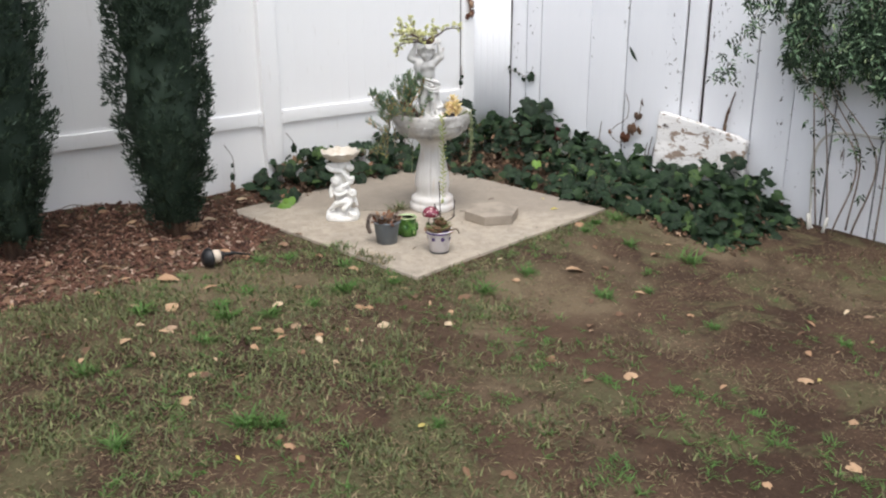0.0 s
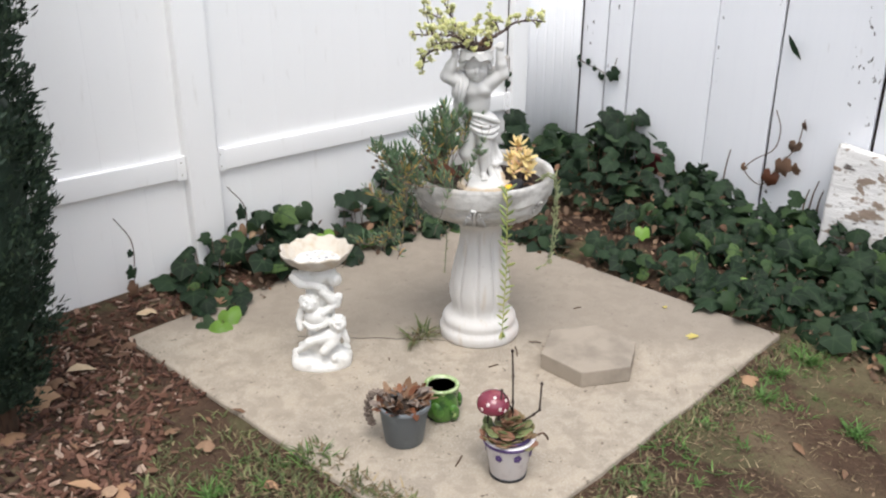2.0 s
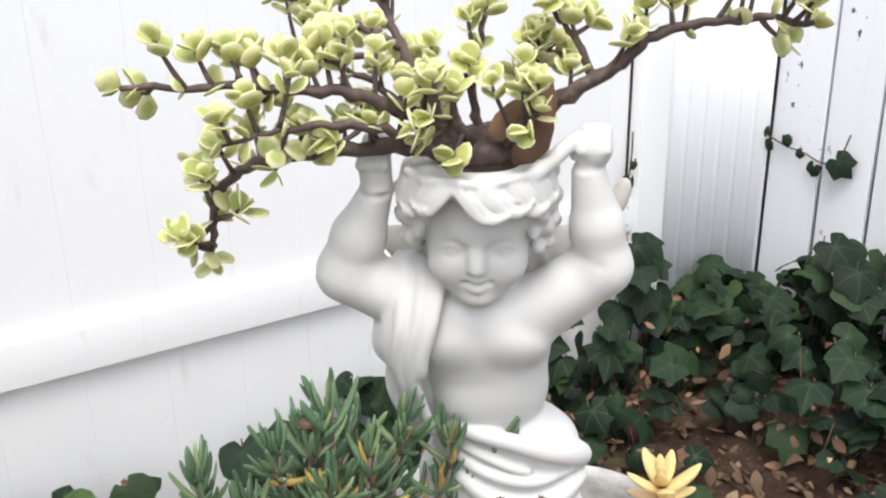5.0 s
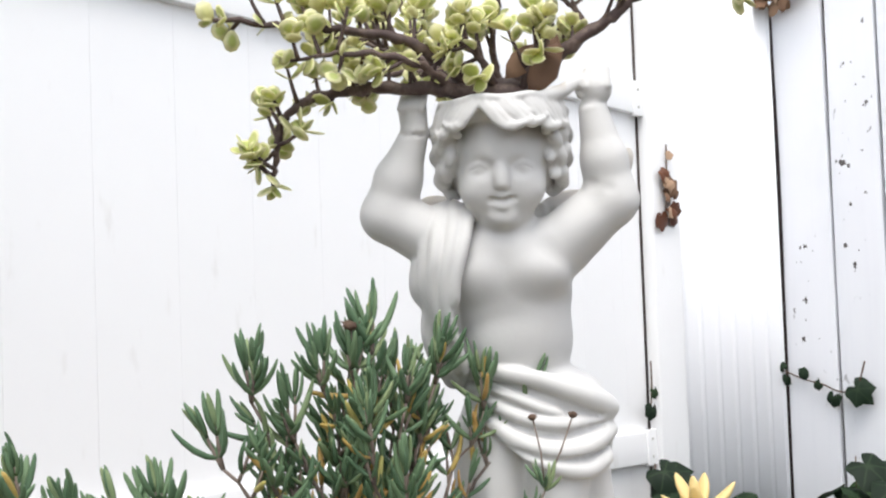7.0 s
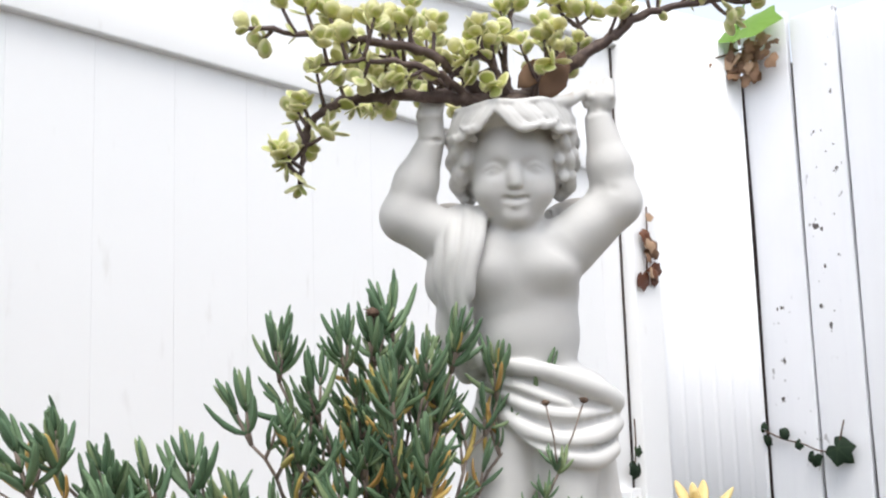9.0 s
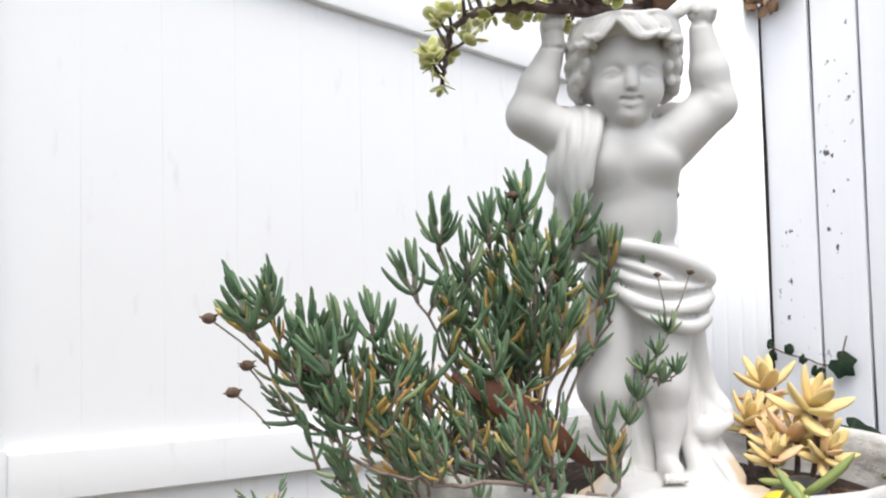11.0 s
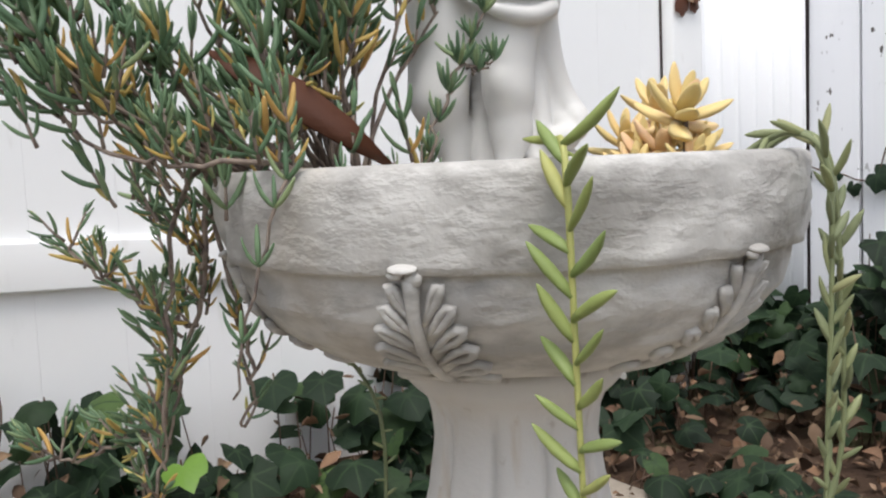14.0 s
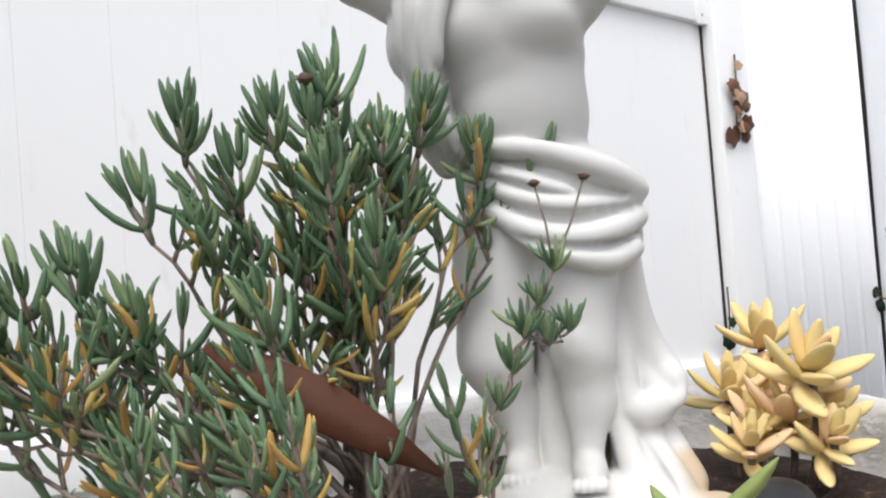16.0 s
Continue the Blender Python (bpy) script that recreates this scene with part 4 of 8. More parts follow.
    c.fold([(-0.096, -0.012, 0.3335), (-0.090, -0.010, 0.3315), (-0.084, -0.006, 0.3300)], 0.0008, 0.0010, 0.006, carve=True)
    c.fold([(-0.102, -0.004, 0.3795), (-0.093, -0.0105, 0.3775), (-0.083, -0.004, 0.3780)], 0.0008, 0.0008, 0.0025, carve=True)
    c.limb((0.014, 0.014, 0.297), (0.0495, 0.010, 0.3270), 0.0235, 0.0188, 0.010).limb((0.0495, 0.010, 0.3270), (0.0450, 0.005, 0.3560), 0.0190, 0.0160, 0.006)
    c.limb((0.0450, 0.005, 0.3560), (0.0385, 0.001, 0.3900), 0.0160, 0.0106, 0.006).ball((0.0405, 0.000, 0.4060), (0.0118, 0.0120, 0.0125), 0.003)
    c.fold([(0.028, -0.004, 0.3950), (0.039, -0.0110, 0.3940), (0.050, -0.004, 0.3950)], 0.0009, 0.0009, 0.0022, carve=True)
    c.fold([(0.030, -0.006, 0.3375), (0.038, -0.014, 0.3360), (0.048, -0.014, 0.3330)], 0.0016, 0.0010, 0.006, carve=True)
    for i in range(4):
        c.limb((0.0325 + 0.0050 * i, -0.0085, 0.4060), (0.0345 + 0.0046 * i, -0.0050, 0.4185 + 0.0012 * (i in (1, 2))), 0.0033, 0.0027, 0.0010)
    c.limb((0.030, -0.003, 0.402), (0.027, -0.001, 0.412), 0.0036, 0.0028, 0.0015)

    # head, bowed a little
    bow = 10.0
    cb, sb = math.cos(radians(bow)), math.sin(radians(bow))

    def h(x, y, z):
        dy, dz = y - 0.012, z - 0.335
        return (hx + x, 0.012 + dy * cb - dz * sb, 0.335 + dy * sb + dz * cb)

    def lump(p, r, k, carve=False):
        c.ball(h(*p), r, k, (bow, 0, 0), carve)

    def ridge(points, ra, rb, k, steps=3, carve=False):
        c.fold([h(*p) for p in points], ra, rb, k, steps, carve)

    lump((0, 0.011, 0.366), (0.0340, 0.0375, 0.0400), 0.006)
    lump((0, -0.001, 0.3400), (0.0285, 0.0235, 0.0240), 0.012)
    lump((0, -0.008, 0.3245), (0.0150, 0.0130, 0.0105), 0.010)
    for s in (-1, 1):
        lump((s * 0.0165, -0.0105, 0.3400), (0.0120, 0.0105, 0.0115), 0.010)
        lump((s * 0.0148, -0.0268, 0.3562), (0.0092, 0.0062, 0.0056), 0.0060, True)
        lump((s * 0.0148, -0.0148, 0.3552), (0.0074, 0.0070, 0.0054), 0.0022)
        ridge([(s * 0.0222, -0.0160, 0.3548), (s * 0.0150, -0.0210, 0.3590), (s * 0.0082, -0.0204, 0.3548)], 0.0009, 0.0007, 0.0020)
        ridge([(s * 0.0205, -0.0192, 0.3545), (s * 0.0150, -0.0224, 0.3570), (s * 0.0098, -0.0220, 0.3545)], 0.0005, 0.0005, 0.0008, 3, True)
        lump((s * 0.0031, -0.0258, 0.3432), (0.0021, 0.0024, 0.0019), 0.0020)
        lump((s * 0.0082, -0.0232, 0.3338), (0.0016, 0.0014, 0.0016), 0.0020, True)
    ridge([(0, -0.0240, 0.3560), (0, -0.0250, 0.3510), (0, -0.0266, 0.3460)], 0.0012, 0.0021, 0.006)
    lump((0, -0.0276, 0.3444), (0.0031, 0.0030, 0.0028), 0.0026)
    ridge([(-0.0066, -0.0216, 0.3366), (-0.0026, -0.0244, 0.3372), (0, -0.0248, 0.3364), (0.0026, -0.0244, 0.3372), (0.0066, -0.0216, 0.3366)], 0.0011, 0.0011, 0.0022)
    ridge([(-0.0066, -0.0232, 0.3345), (-0.003, -0.0252, 0.3331), (0, -0.0256, 0.3328), (0.003, -0.0252, 0.3331), (0.0066, -0.0232, 0.3345)], 0.0016, 0.0016, 0.0008, 4, True)
    ridge([(-0.0050, -0.0210, 0.3300), (0, -0.0236, 0.3288), (0.0050, -0.0210, 0.3300)], 0.0017, 0.0017, 0.0024)
    lump((0, -0.0165, 0.3200), (0.0085, 0.0070, 0.0058), 0.006)
    # hair: a mass behind, swept locks over the brow, and curls down both sides
    rnd = random.Random(5)
    lump((0, 0.022, 0.372), (0.0430, 0.0340, 0.0300), 0.006)
    lump((0, 0.028, 0.350), (0.0390, 0.0270, 0.0270), 0.008)

    def brow(a, z, lift):
        r = 0.0415 + lift
        return (hx + r * math.cos(radians(a)), -0.001 - 0.96 * r * math.sin(radians(a)), z - 0.0130 + 0.004 * max(0, math.cos(radians(a))) ** 2)

    c.ball((hx, -0.001, 0.3895), (0.0430, 0.0405, 0.0120), 0.003)
    for start, way, low, sweep in ((103, -1, 0.3855, 24), (84, -1, 0.3880, 22), (63, -1, 0.3845, 22), (42, -1, 0.3865, 20), (22, -1, 0.3845, 18), (3, -1, 0.3840, 16), (112, 1, 0.3885, 16), (128, 1, 0.3850, 18), (147, 1, 0.3870, 18), (165, 1, 0.3845, 16), (182, 1, 0.3840, 16)):
        for q in range(4):
            a0 = start + way * 4.9 * q + rnd.uniform(-0.5, 0.5)
            end = low + (0.0006, 0.0, 0.0010, 0.0034)[q] + rnd.uniform(-0.0004, 0.0004)
            thick = (0.0024, 0.0029, 0.0026, 0.0020)[q]
            c.fold([brow(a0 - way * 4, 0.4080, 0.0004), brow(a0 - way * 3, 0.4045, 0.0024), brow(a0 + way * sweep * 0.15, 0.3985, 0.0040), brow(a0 + way * sweep * 0.45, end + 0.0050, 0.0046),
                    brow(a0 + way * sweep * 0.78, end + 0.0008, 0.0052), brow(a0 + way * sweep, end + 0.0026, 0.0066)], thick, thick * 0.85, 0.0007, 5)
    for s in (-1, 1):
        lump((s * 0.0370, 0.010, 0.3720), (0.0085, 0.0200, 0.0240), 0.006)
        # wavy locks that hang beside the face
        for col, (dx, y, top, low, thick, sway) in enumerate(((0.0300, -0.0160, 0.3900, 0.3790, 0.0036, 0.0016), (0.0350, -0.0080, 0.3910, 0.3600, 0.0044, 0.0030), (0.0385, -0.0010, 0.3920, 0.3480, 0.0050, 0.0042), (0.0415, 0.0060, 0.3920, 0.3440, 0.0052, 0.0046),
                                                              (0.0430, 0.0140, 0.3920, 0.3400, 0.0054, 0.0052), (0.0410, 0.0220, 0.3900, 0.3360, 0.0060, 0.0050), (0.0360, 0.0320, 0.3880, 0.3340, 0.0064, 0.0050))):
            phase, n = rnd.uniform(0, 6.28), 3 + int((top - low) / 0.0065)
            line = []
            for i in range(n):
                t = i / (n - 1)
                w = math.sin(phase + 2.1 * i)
                line.append((s * (dx + 0.0020 * math.cos(phase + 2.1 * i) + 0.0030 * math.sin(math.pi * t)), y + sway * w, top + (low - top) * t))
            ridge(line, thick, thick * 0.75, 0.0014, 4)
    # planter on the head: a thin rim that runs out to the hand
    rim = [brow(a, 0.4085 + 0.0010 * math.sin(a * 0.13), 0.0020 + 0.001 * math.sin(a * 0.21)) for a in range(0, 361, 12)]
    c.fold(rim, 0.0022, 0.0022, 0.0018, 2)
    c.fold([brow(40, 0.4085, 0.002), brow(18, 0.4120, 0.005), (0.024, -0.008, 0.4085), (0.034, -0.003, 0.4140)], 0.0040, 0.0032, 0.003)
    c.ball((hx + 0.001, 0.001, 0.4090), (0.0395, 0.0370, 0.0160), 0.003, carve=True)
    # wings
    for s in (-1, 1):
        c.ball((hx + s * 0.044, 0.050, 0.322), (0.028, 0.006, 0.015), 0.004, (0, -s * 22, s * 18))
        if s > 0:
            c.fold([(hx + 0.050, 0.052, 0.320), (hx + 0.074, 0.058, 0.334), (hx + 0.092, 0.060, 0.354), (hx + 0.0975, 0.060, 0.368)], 0.011, 0.0025, 0.005)
        for q in range(4):
            c.fold([(hx + s * (0.030 + 0.012 * q), 0.043, 0.326 - 0.002 * q), (hx + s * (0.034 + 0.013 * q), 0.042, 0.308 + 0.004 * q)], 0.0030, 0.0016, 0.0016)
    # cloth over one shoulder
    c.fold([(-0.072, 0.026, 0.318), (-0.073, 0.006, 0.306), (-0.078, -0.002, 0.275), (-0.077, -0.003, 0.240), (-0.070, -0.003, 0.200)], 0.013, 0.009, 0.006)
    c.fold([(-0.080, 0.016, 0.300), (-0.087, 0.006, 0.282), (-0.0895, 0.004, 0.266), (-0.082, 0.004, 0.256)], 0.010, 0.007, 0.005)
    c.fold([(-0.082, 0.006, 0.250), (-0.0835, 0.002, 0.232), (-0.078, 0.000, 0.214), (-0.068, -0.002, 0.204)], 0.0080, 0.0080, 0.005)
    sash = (((-0.079, 0.020, 0.324), (-0.083, 0.002, 0.312), (-0.086, -0.006, 0.292), (-0.088, -0.009, 0.270), (-0.082, -0.010, 0.250)), 0.0042, 0.0024), \
           (((-0.072, 0.018, 0.326), (-0.074, -0.002, 0.314), (-0.077, -0.015, 0.292), (-0.080, -0.018, 0.268), (-0.076, -0.020, 0.240), (-0.066, -0.021, 0.206)), 0.0046, 0.0036), \
           (((-0.064, 0.016, 0.327), (-0.063, -0.004, 0.316), (-0.066, -0.017, 0.294), (-0.071, -0.022, 0.268), (-0.069, -0.024, 0.240), (-0.060, -0.025, 0.206)), 0.0044, 0.0034), \
           (((-0.056, 0.014, 0.326), (-0.054, -0.004, 0.316), (-0.057, -0.017, 0.296), (-0.0635, -0.0225, 0.272), (-0.0655, -0.024, 0.256)), 0.0036, 0.0026), \
           (((-0.083, -0.004, 0.250), (-0.086, -0.008, 0.232), (-0.080, -0.012, 0.214)), 0.0040, 0.0034)
    for line, ra, rb in sash:
        c.fold(line, ra * 0.85, rb * 0.85, 0.0045, 6)

    # cloth round the hips: bold folds that fan out from one side
    def hip(x, z, lift=0.0):
        q = max(-0.985, min(0.985, (x + 0.0085) / 0.0545))
        return (x, 0.012 - (0.0385 + lift) * math.sqrt(1 - q * q), z)

    c.ball((-0.012, 0.012, 0.184), (0.0500, 0.0375, 0.025), 0.005)
    c.ball((-0.006, 0.012, 0.164), (0.0485, 0.0370, 0.026), 0.006)
    c.ball((0.012, 0.011, 0.147), (0.0345, 0.0350, 0.020), 0.006)
    c.ball((0.026, 0.006, 0.180), (0.0165, 0.0220, 0.016), 0.007)
    folds = (([(-0.060, 0.2020), (-0.040, 0.2040), (-0.015, 0.2010), (0.010, 0.1930), (0.028, 0.1850), (0.0430, 0.1745)], 0.0032, 0.0085),
             ([(-0.052, 0.1960), (-0.030, 0.1890), (-0.010, 0.1800), (0.006, 0.1745)], 0.0030, 0.0022),
             ([(-0.061, 0.1930), (-0.038, 0.1790), (-0.010, 0.1690), (0.015, 0.1665), (0.0420, 0.1685)], 0.0030, 0.0040),
             ([(-0.059, 0.1840), (-0.042, 0.1670), (-0.020, 0.1540), (0.005, 0.1480), (0.026, 0.1500), (0.0430, 0.1580)], 0.0040, 0.0068),
             ([(-0.032, 0.1560), (-0.012, 0.1420), (0.008, 0.1350), (0.026, 0.1330), (0.0400, 0.1390)], 0.0030, 0.0056))
    for line, ra, rb in folds:
        c.fold([hip(x, z) for x, z in line], ra, rb, 0.0042, 4)
    for line in ([(-0.044, 0.1945), (-0.020, 0.1890), (0.004, 0.1820), (0.036, 0.1710)], [(-0.052, 0.1810), (-0.030, 0.1680), (0.002, 0.1600), (0.038, 0.1630)], [(-0.030, 0.1505), (-0.006, 0.1430), (0.016, 0.1415), (0.040, 0.1470)]):
        c.fold([hip(x, z, 0.0055) for x, z in line], 0.0010, 0.0018, 0.0030, 4, carve=True)
    verts, faces = c.skin()
    verts = smoothed(verts, faces, 2, 0.4)
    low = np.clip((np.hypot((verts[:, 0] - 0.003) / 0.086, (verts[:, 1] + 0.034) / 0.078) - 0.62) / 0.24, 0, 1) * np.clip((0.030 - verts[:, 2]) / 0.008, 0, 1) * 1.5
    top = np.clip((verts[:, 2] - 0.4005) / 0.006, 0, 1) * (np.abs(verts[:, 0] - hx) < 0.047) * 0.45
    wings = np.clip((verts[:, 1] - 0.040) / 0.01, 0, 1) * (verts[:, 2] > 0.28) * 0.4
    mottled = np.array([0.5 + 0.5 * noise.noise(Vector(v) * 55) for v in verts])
    # the upper body leans forward over the legs
    lean = np.clip((0.315 - verts[:, 2]) / 0.125, 0, 1)
    verts[:, 1] += 0.033 * lean * lean * (3 - 2 * lean)
    verts[:, 2] -= 0.016 * np.clip((0.135 - verts[:, 2]) / 0.135, 0, 1)
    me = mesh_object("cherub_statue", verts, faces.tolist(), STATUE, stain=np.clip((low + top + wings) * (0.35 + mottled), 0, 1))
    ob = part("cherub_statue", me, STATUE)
    ob.matrix_basis = pose(AX, AY, 0.571, 0, 0, STATUE_TURN)
    return tagged(ob, "white cherub statue lifting a planter on its head", "statue")


cherub()

# ---- plants in the birdbath ----
RIGHT, AHEAD = Vector((0.743, -0.669, 0)), Vector((0.669, 0.743, 0))


def spot(x, y, z):
    """A place beside the birdbath's axis: x to the right of one who faces the cherub, y behind it, z over the slab's soil level."""
    return Vector((AX, AY, 0)) + x * RIGHT + y * AHEAD + Vector((0, 0, z))


def leaf_mesh(name, shape, material):
    verts, faces, rim = shape
    return mesh_object(name, verts, faces, material, rim=rim)


class Foliage:
    """Leaves of one plant: the first three hundred are parts of their own, the rest one part."""

    def __init__(self, plant, name, shapes, material, limit=300):
        self.plant, self.name, self.shapes, self.material, self.limit = plant, name, shapes, material, limit
        self.meshes = [leaf_mesh(name, s, material) for s in shapes]
        self.rows, self.back = [], plant.matrix_basis.inverted()

    def add(self, m, near=0.0):
        self.rows.append((near, len(self.rows), m))

    def done(self):
        self.rows.sort(key=lambda row: row[:2])
        rest = []
        for i, (_, k, m) in enumerate(self.rows):
            pick = k % len(self.shapes)
            if i < self.limit:
                ob = part(self.name, self.meshes[pick], self.material, self.plant)
                ob.matrix_basis = self.back @ m
            else:
                rest.append((*self.shapes[pick], self.back @ m))
        if rest:
            tagged(part(self.name + "_mass", joined(self.name, rest, self.material), self.material, self.plant), kind="stuff")


def jade_bush():
    """The variegated dwarf jade in the planter: crooked limbs with paired round leaves."""
    rnd = random.Random(21)
    root = spot(-0.027, 0.012, 0.972)
    plant = thing("jade_bush", Matrix.Translation(root), "variegated yellow-green dwarf jade plant with crooked brown stems", "plant")
    leaves = Foliage(plant, "leaf", [pad_leaf(10), pad_leaf(9)], BUSHLEAF)
    limbs = [
        ([(0.0, 0, 0.002), (0.040, -0.010, 0.030), (0.078, -0.0137, 0.053), (0.105, -0.009, 0.0720), (0.145, -0.012, 0.079), (0.186, -0.016, 0.077)], 0.0062),
        ([(-0.01, -0.005, 0.004), (-0.036, -0.020, 0.025), (-0.066, -0.037, 0.041), (-0.105, -0.048, 0.048), (-0.138, -0.057, 0.050), (-0.189, -0.073, 0.053)], 0.0058),
        ([(-0.01, -0.01, 0.004), (-0.045, -0.022, 0.008), (-0.092, -0.035, 0.009), (-0.130, -0.043, 0.003), (-0.151, -0.046, -0.013), (-0.157, -0.043, -0.036), (-0.161, -0.041, -0.056)], 0.0058),
        ([(-0.01, 0.01, 0.0), (-0.035, 0.045, 0.030), (-0.055, 0.085, 0.050), (-0.070, 0.105, 0.080), (-0.085, 0.118, 0.112)], 0.0060),
        ([(-0.055, 0.085, 0.052), (-0.100, 0.098, 0.072), (-0.154, 0.110, 0.088)], 0.0038),
        ([(-0.048, 0.070, 0.042), (-0.095, 0.092, 0.047), (-0.140, 0.105, 0.052)], 0.0036),
        ([(0.066, -0.005, 0.046), (0.052, 0.003, 0.072), (0.031, 0.010, 0.094)], 0.0034),
        ([(0.0, 0.0, 0.005), (-0.004, -0.006, 0.045), (0.004, -0.010, 0.088)], 0.0040),
        ([(0.0, -0.01, 0.0), (-0.012, -0.036, 0.022), (-0.026, -0.056, 0.034)], 0.0044),
        ([(0.01, -0.01, 0.0), (0.024, -0.032, 0.022), (0.034, -0.046, 0.034)], 0.0038),
        ([(-0.02, -0.01, 0.0), (-0.060, -0.042, 0.024), (-0.104, -0.062, 0.028), (-0.138, -0.075, 0.022)], 0.0040),
        ([(-0.02, 0.0, 0.0), (-0.060, 0.012, 0.036), (-0.105, 0.016, 0.058)], 0.0042),
        ([(0.015, 0.01, 0.0), (0.030, 0.025, 0.036), (0.046, 0.030, 0.062)], 0.0040),
    ]

    def w(p):
        return root + p[0] * RIGHT + p[1] * AHEAD + Vector((0, 0, p[2]))

    def leafy(pts, start, gap, size):
        """Pairs of leaves, each turned a quarter from the last, and a tuft at the tip."""
        run, turn = 0.0, rnd.uniform(0, 3)
        for i in range(1, len(pts)):
            run += (pts[i] - pts[i - 1]).length
            if i / len(pts) < start or (run < gap and i < len(pts) - 1):
                continue
            run = 0.0
            way = (pts[i] - pts[i - 1]).normalized()
            turn += math.pi / 2 + rnd.uniform(-0.4, 0.4)
            side = way.orthogonal().normalized()
            side.rotate(Matrix.Rotation(turn, 3, way).to_quaternion())
            for s in (-1, 1):
                out = (s * side + way * rnd.uniform(0.3, 0.8) + Vector((0, 0, 0.25))).normalized()
                leaves.add(aim(pts[i], out, way + Vector((0, 0, 0.5)), size * rnd.uniform(0.75, 1.2), rnd.uniform(-0.4, 0.4)))
            if i == len(pts) - 1:
                for s in (-1, 1):
                    out = (s * way.cross(side) * 0.5 + way).normalized()
                    leaves.add(aim(pts[i], out, (0, 0, 1), size * rnd.uniform(0.7, 1.0), rnd.uniform(-0.5, 0.5)))

    for line, r in limbs:
        pts = curve_points([w(p) for p in line], 7)
        for i in range(2, len(pts)):
            pts[i] = pts[i] + 0.0016 * Vector((rnd.uniform(-1, 1), rnd.uniform(-1, 1), rnd.uniform(-1, 1)))
        bm = bmesh.new()
        n = len(pts) - 1
        tube(bm, [p - root for p in pts], [0.86 * r * (1 - 0.68 * i / n) * (1 + 0.18 * (i % 3 == 0)) * (1 + 1.0 * math.exp(-i / 4) * (r > 0.0055)) for i in range(n + 1)], 7)
        stem = part("stem", bm, REDBARK, plant)
        leafy(pts, 0.62, 0.020, 0.0130)
        for i in range(5, n, 1):
            if rnd.random() > 0.46 + 0.30 * i / n:
                continue
            way = (pts[i] - pts[i - 1]).normalized()
            out = Vector((rnd.uniform(-0.7, 0.7), rnd.uniform(-0.7, 0.7), rnd.choice((-0.7, 0.6, 1.0, 1.1))))
            out = (out - 0.6 * way * out.dot(way) + 0.35 * way).normalized()
            length = rnd.uniform(0.010, 0.026)
            line2 = [pts[i] + out * length * t + Vector((0, 0, 0.25 * length * t * t)) for t in (0, 0.25, 0.5, 0.75, 1)]
            twig = bmesh.new()
            tube(twig, [p - root for p in line2], [0.0019, 0.0017, 0.0015, 0.0013, 0.0011], 5)
            part("twig", twig, REDBARK, stem)
            leafy(line2, 0.5, 0.008, 0.0142)
    leaves.done()
    bm = bmesh.new()
    blob(bm, (0, 0, 0.002), (0.029, 0.026, 0.015), (0, 0, -40), 20, 12)
    for v in bm.verts:
        v.co += 0.004 * noise.noise(v.co * 90) * v.co.normalized()
    part("stem_base", bm, REDBARK, plant, "swollen woody base of the stems")
    soil = lathe([(0.032, -0.004), (0.031, 0.002), (0.02, 0.006), (0.005, 0.007)], 24)
    ob = part("planter_soil", soil, SOIL)
    ob.location = spot(-0.027, 0.001, 0.9630)
    tagged(ob, "dark soil filling the planter", "soil", kind="stuff")


jade_bush()


def sprig(leaves, gold, plant, base, way, length, rnd, near, size=0.022, back=None, gild=0.18):
    """An upright shoot: a thin stem with crossed pairs of finger leaves that curve upwards."""
    way = Vector(way).normalized()
    rise = Vector((0, 0, 0.28 * length))
    pts = [base + way * length * t + rise * t * t for t in (0, 0.33, 0.66, 1)]
    shoot = bmesh.new()
    tube(shoot, [back @ p for p in pts], [0.0015, 0.0013, 0.0011, 0.0009], 5)
    part("shoot", shoot, GREYSTEM, plant)
    n = max(2, int(length / 0.0085))
    turn = rnd.uniform(0, 6.28)
    for i in range(n):
        t = (i + 0.7) / n
        p = base + way * length * t + rise * t * t
        turn += math.pi / 2 + rnd.uniform(-0.3, 0.3)
        side = way.orthogonal().normalized()
        side.rotate(Matrix.Rotation(turn, 3, way).to_quaternion())
        s2 = size * (0.70 + 0.45 * math.sin(math.pi * min(1, t + 0.05))) * rnd.uniform(0.8, 1.2)
        for s in (-1, 1):
            spread = 1.0 - 0.55 * t
            out = (s * side * 1.25 * spread + way * (0.50 + 0.45 * t) + Vector((0, 0, 0.12))).normalized()
            (gold if rnd.random() < gild * (2.1 - 2.0 * t) else leaves).add(aim(p, out, way - out * way.dot(out), s2, rnd.uniform(-0.3, 0.3)), near)
    for s in (-1, 1):
        q = way.orthogonal().normalized()
        leaves.add(aim(pts[-1], (way + s * 0.35 * q).normalized(), way - s * q, size * rnd.uniform(0.6, 0.95)), near)


